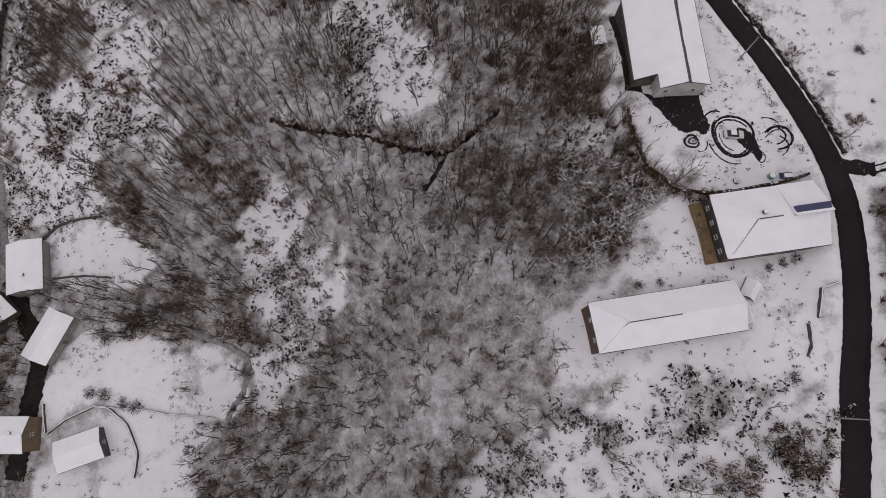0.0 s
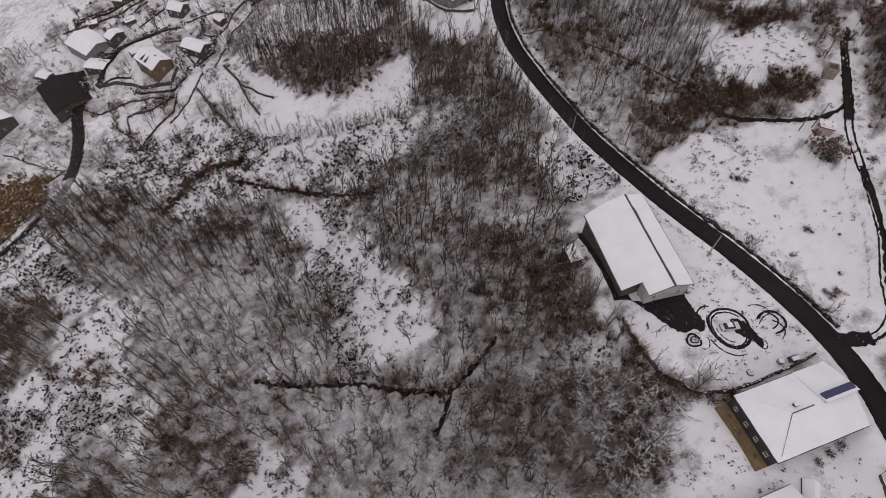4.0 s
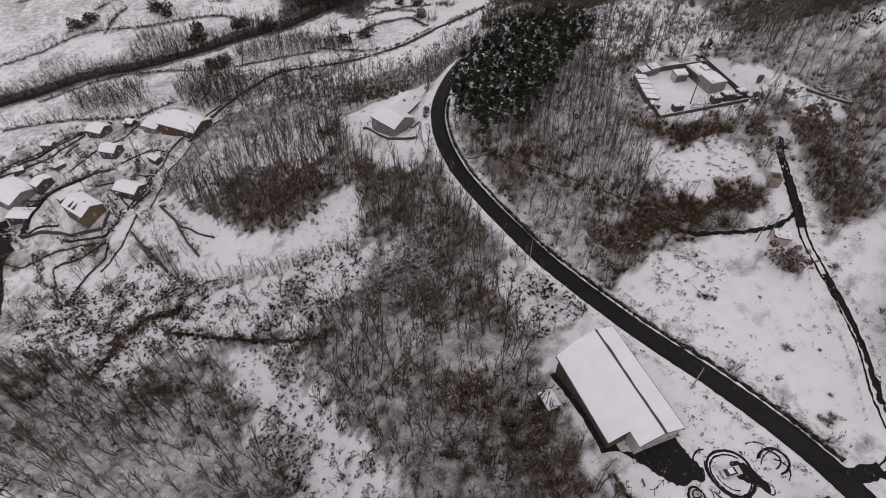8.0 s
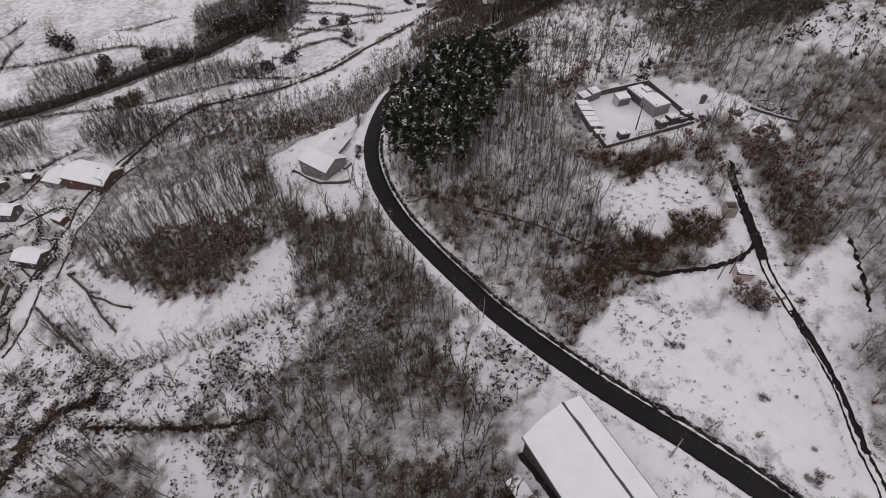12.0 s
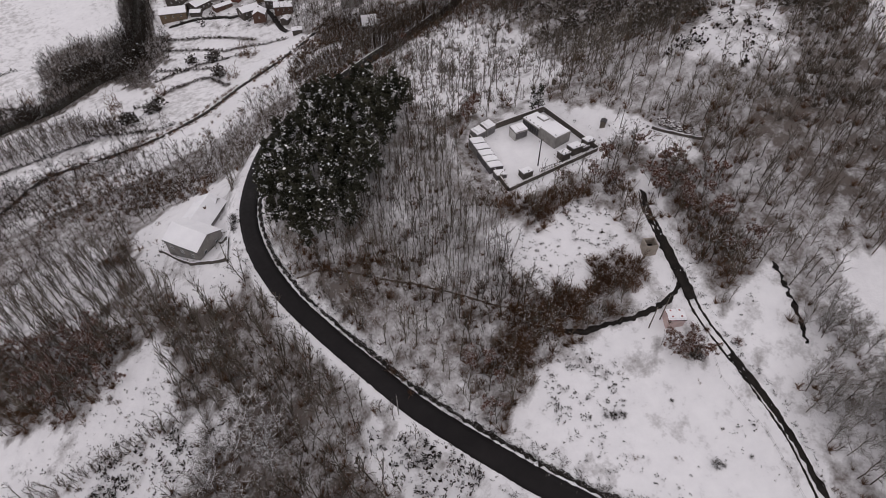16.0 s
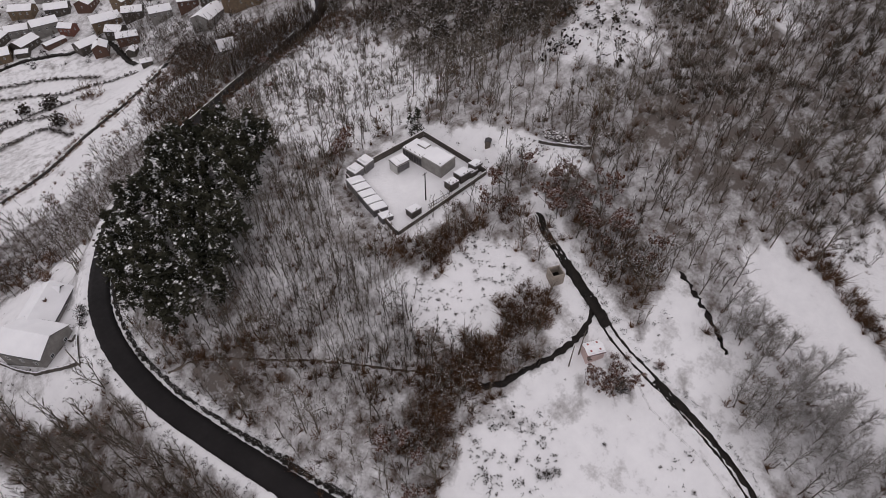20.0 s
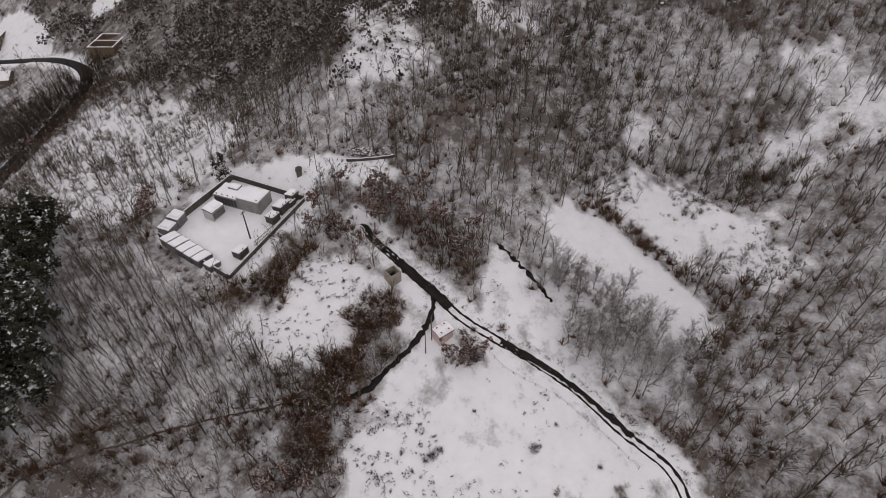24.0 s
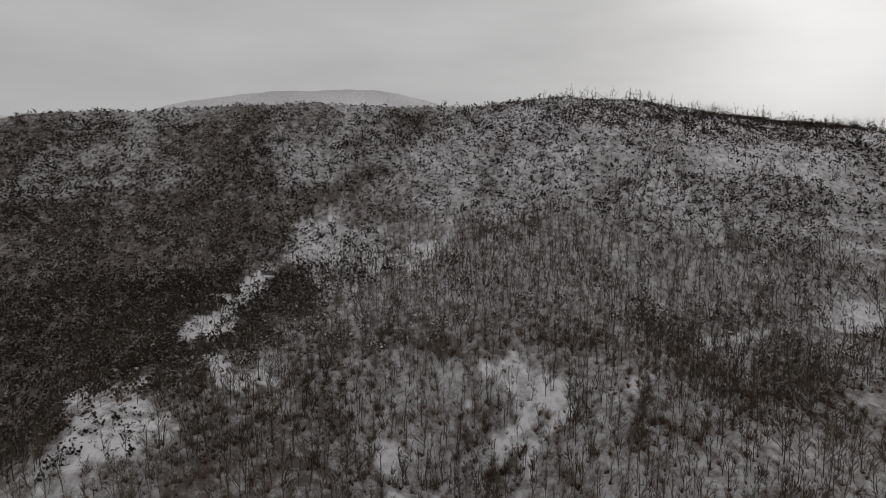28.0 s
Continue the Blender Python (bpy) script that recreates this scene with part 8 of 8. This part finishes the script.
for k, (x, y, s) in enumerate(((-87, 21, 2.6), (-91, 18, 2.2), (-82, 22, 2.0), (-96, 16, 1.6), (-91.3, 181, 2.2), (-99.5, 161, 2.0), (-82, 187, 1.8), (-104, 172, 1.9))):
    bush(x, y, s, "broad dark evergreen shrub", k, NEEDLE)
for k, (x, y, s) in enumerate(((89, 58, 1.0), (90.6, 58.8, 0.9), (88.2, 59.4, 0.7))):
    bush(x, y, s, "bush with withered brown leaves on the bank", k, BRUSH)
for k, (x, y, s) in enumerate(((43.6, 206.5, 1.3), (44.2, 209.0, 1.2), (42.5, 204.2, 1.0), (31.5, 226.5, 1.1))):
    bush(x, y, s, "dark shrub at the house's corner", k)
for k, (x, y, s) in enumerate(((110.6, 96.6, 1.0), (112.2, 97.6, 0.9), (111.4, 95.0, 0.8), (113.6, 95.6, 0.7))):
    bush(x, y, s, "bush with withered red-brown leaves below the hut", k, RUST)
bush(116.6, 89.6, 0.9, "small bush with withered red-brown leaves", 0, RUST)

# garden walls and hedge banks of the hamlet
GARDEN_WALLS = [([(-158, 302), (-141, 302), (-125, 303), (-110, 318)], 1.2), ([(-135, 270), (-124, 270)], 1.4), ([(-113, 246), (-124, 252), (-130, 249)], 1.2), ([(-97, 262), (-88, 259), (-84, 248), (-76, 245)], 1.0),
                              ([(-150, 310), (-130, 312), (-118, 322)], 0.9), ([(-148, 290), (-152, 300), (-150, 310)], 0.9), ([(-112, 284), (-100, 296), (-88, 300), (-80, 310)], 0.9), ([(-118, 300), (-112, 310)], 1.0), ([(-88, 276), (-72, 280), (-66, 272)], 0.8),
                              ([(-124, 236), (-118, 220), (-108, 208)], 0.9), ([(-140, 240), (-128, 232), (-112, 232), (-96, 228)], 0.8), ([(-92, 212), (-84, 222), (-78, 236)], 0.8)]
GARDEN_WALLS += [([(-145, 283), (-127, 271.5), (-109, 275), (-90, 273)], 1.2), ([(-152, 307), (-132, 308), (-113, 321), (-97, 322)], 1.2), ([(-108, 234), (-91, 230), (-85, 236), (-89, 243)], 1.3), ([(-89, 254), (-80, 240), (-72, 247), (-72, 262)], 1.2),
                              ([(-113, 225), (-104, 223.6), (-90.2, 226.8), (-91.2, 219), (-99, 211.6), (-104.4, 197)], 1.0), ([(-113, 225), (-111, 209), (-104.4, 197)], 0.9), ([(-67.6, 235), (-58, 217), (-45, 201)], 0.9), ([(-79, 224), (-70.6, 209), (-64, 196)], 0.8)]
for k, (pts, h) in enumerate(GARDEN_WALLS):
    dry_wall(pts, 0.8 * h, 0.55, "dark garden wall and hedge bank in the hamlet", "garden_wall", 30 + k, cap=False, mat=HEDGEBANK)
dry_wall([(-82, 240), (-74, 251), (-65, 269.5), (-46, 299), (-40, 306)], 0.8, 0.6, "dark wall along the lane up to the farmhouse", "lane_wall", 50, cap=False, mat=HEDGEBANK)
dry_wall([(-72, 237), (-62, 260), (-50, 277), (-34, 294)], 0.6, 0.5, "dark bank along the lane up to the farmhouse", "lane_wall", 51, cap=False, mat=HEDGEBANK)
hr = np.random.default_rng(77)
# dark clumps added beside the walls to stand for their shade
shade = np.concatenate([row_spots(p, 1.3, 0.9, 130 + k) for k, p in enumerate(([(-145, 284), (-128, 271), (-109, 276), (-90, 274)], [(-152, 308), (-132, 309), (-112, 321), (-97, 323)], [(-109, 235), (-104, 236)], [(-92, 230), (-85, 237), (-88, 243)], [(-79, 239), (-72, 247), (-72, 262)], [(-113, 225), (-104, 224), (-91, 227)], [(-112, 209), (-105, 198), (-99, 211)], [(-130, 290), (-122, 292), (-114, 300)], [(-84, 282), (-78, 268), (-80, 258)]))])
stuff("hamlet_hedges", [clump(rng, 26, 0.9, 1.5, 0.36) for _ in range(4)], shade, GLOOM, "dark clumps added as shade along the hamlet walls", "hedge", 0.6, 1.3, 139)
garden = np.concatenate([row_spots(p, 1.6, 1.3, 90 + k) for k, p in enumerate(([(-158, 304), (-141, 304), (-125, 306), (-112, 320)], [(-148, 312), (-130, 314), (-116, 325)], [(-112, 284), (-100, 296), (-88, 300), (-80, 312)], [(-124, 236), (-118, 220), (-108, 208), (-100, 198)],
                                                                          [(-140, 240), (-128, 232), (-112, 232), (-96, 228)], [(-90, 236), (-97, 226), (-92, 216)], [(-104, 262), (-97, 264), (-90, 262)], [(-135, 205), (-120, 200), (-110, 190), (-96, 186)], [(-150, 320), (-120, 330), (-95, 330)], [(-67, 240), (-60, 224), (-52, 200)]))])
yard_x, yard_y = hr.uniform(-170, -62, 560), hr.uniform(215, 335, 560)
yard_ok = inside(yard_x, yard_y, VILLAGE) & (wave(yard_x, yard_y, 6, 21) > -0.05) & (np.min([np.hypot(yard_x - h[0], yard_y - h[1]) for h in VILLAGE_HOUSES], axis=0) > 8.5)
garden = np.concatenate([garden, np.column_stack([yard_x, yard_y, height(yard_x, yard_y)])[yard_ok]])
stuff("garden_shrubs", BROOM + SHRUBS + BUSHY[:2], garden, BRUSH, "dark shrubs and brambles round the hamlet gardens", "shrubs", 0.6, 1.6, 91)
gv = np.column_stack([hr.uniform(-170, -60, 200), hr.uniform(190, 330, 200)])
gv = gv[inside(gv[:, 0], gv[:, 1], VILLAGE) & (np.min([np.hypot(gv[:, 0] - h[0], gv[:, 1] - h[1]) for h in VILLAGE_HOUSES], axis=0) > 10)]
for k, (x, y) in enumerate(gv[:85]):
    lone(float(x), float(y), float(hr.uniform(0.45, 0.85)), "bare fruit tree in a hamlet garden", k, "fruit_tree")
SHEDS = [(-118, 290, 30, 5, 4), (-128, 315, -20, 6, 4), (-140, 300, 10, 5, 4), (-86, 312, -30, 5, 4), (-112, 262, 40, 4, 3.5), (-70, 268, -50, 6, 4), (-160, 268, -30, 7, 5)]
for k, (x, y, yaw, L, W) in enumerate(SHEDS):
    gable_house(x, y, yaw, L, W, ground_at(x, y) + 0.1, 2.3, 0.6, (RENDER_D, WOOD, BRICK)[k % 3], "small dark garden shed under snow", "shed", category="shed", over=0.2, foot=2, door=("s", 0), group="sheds")
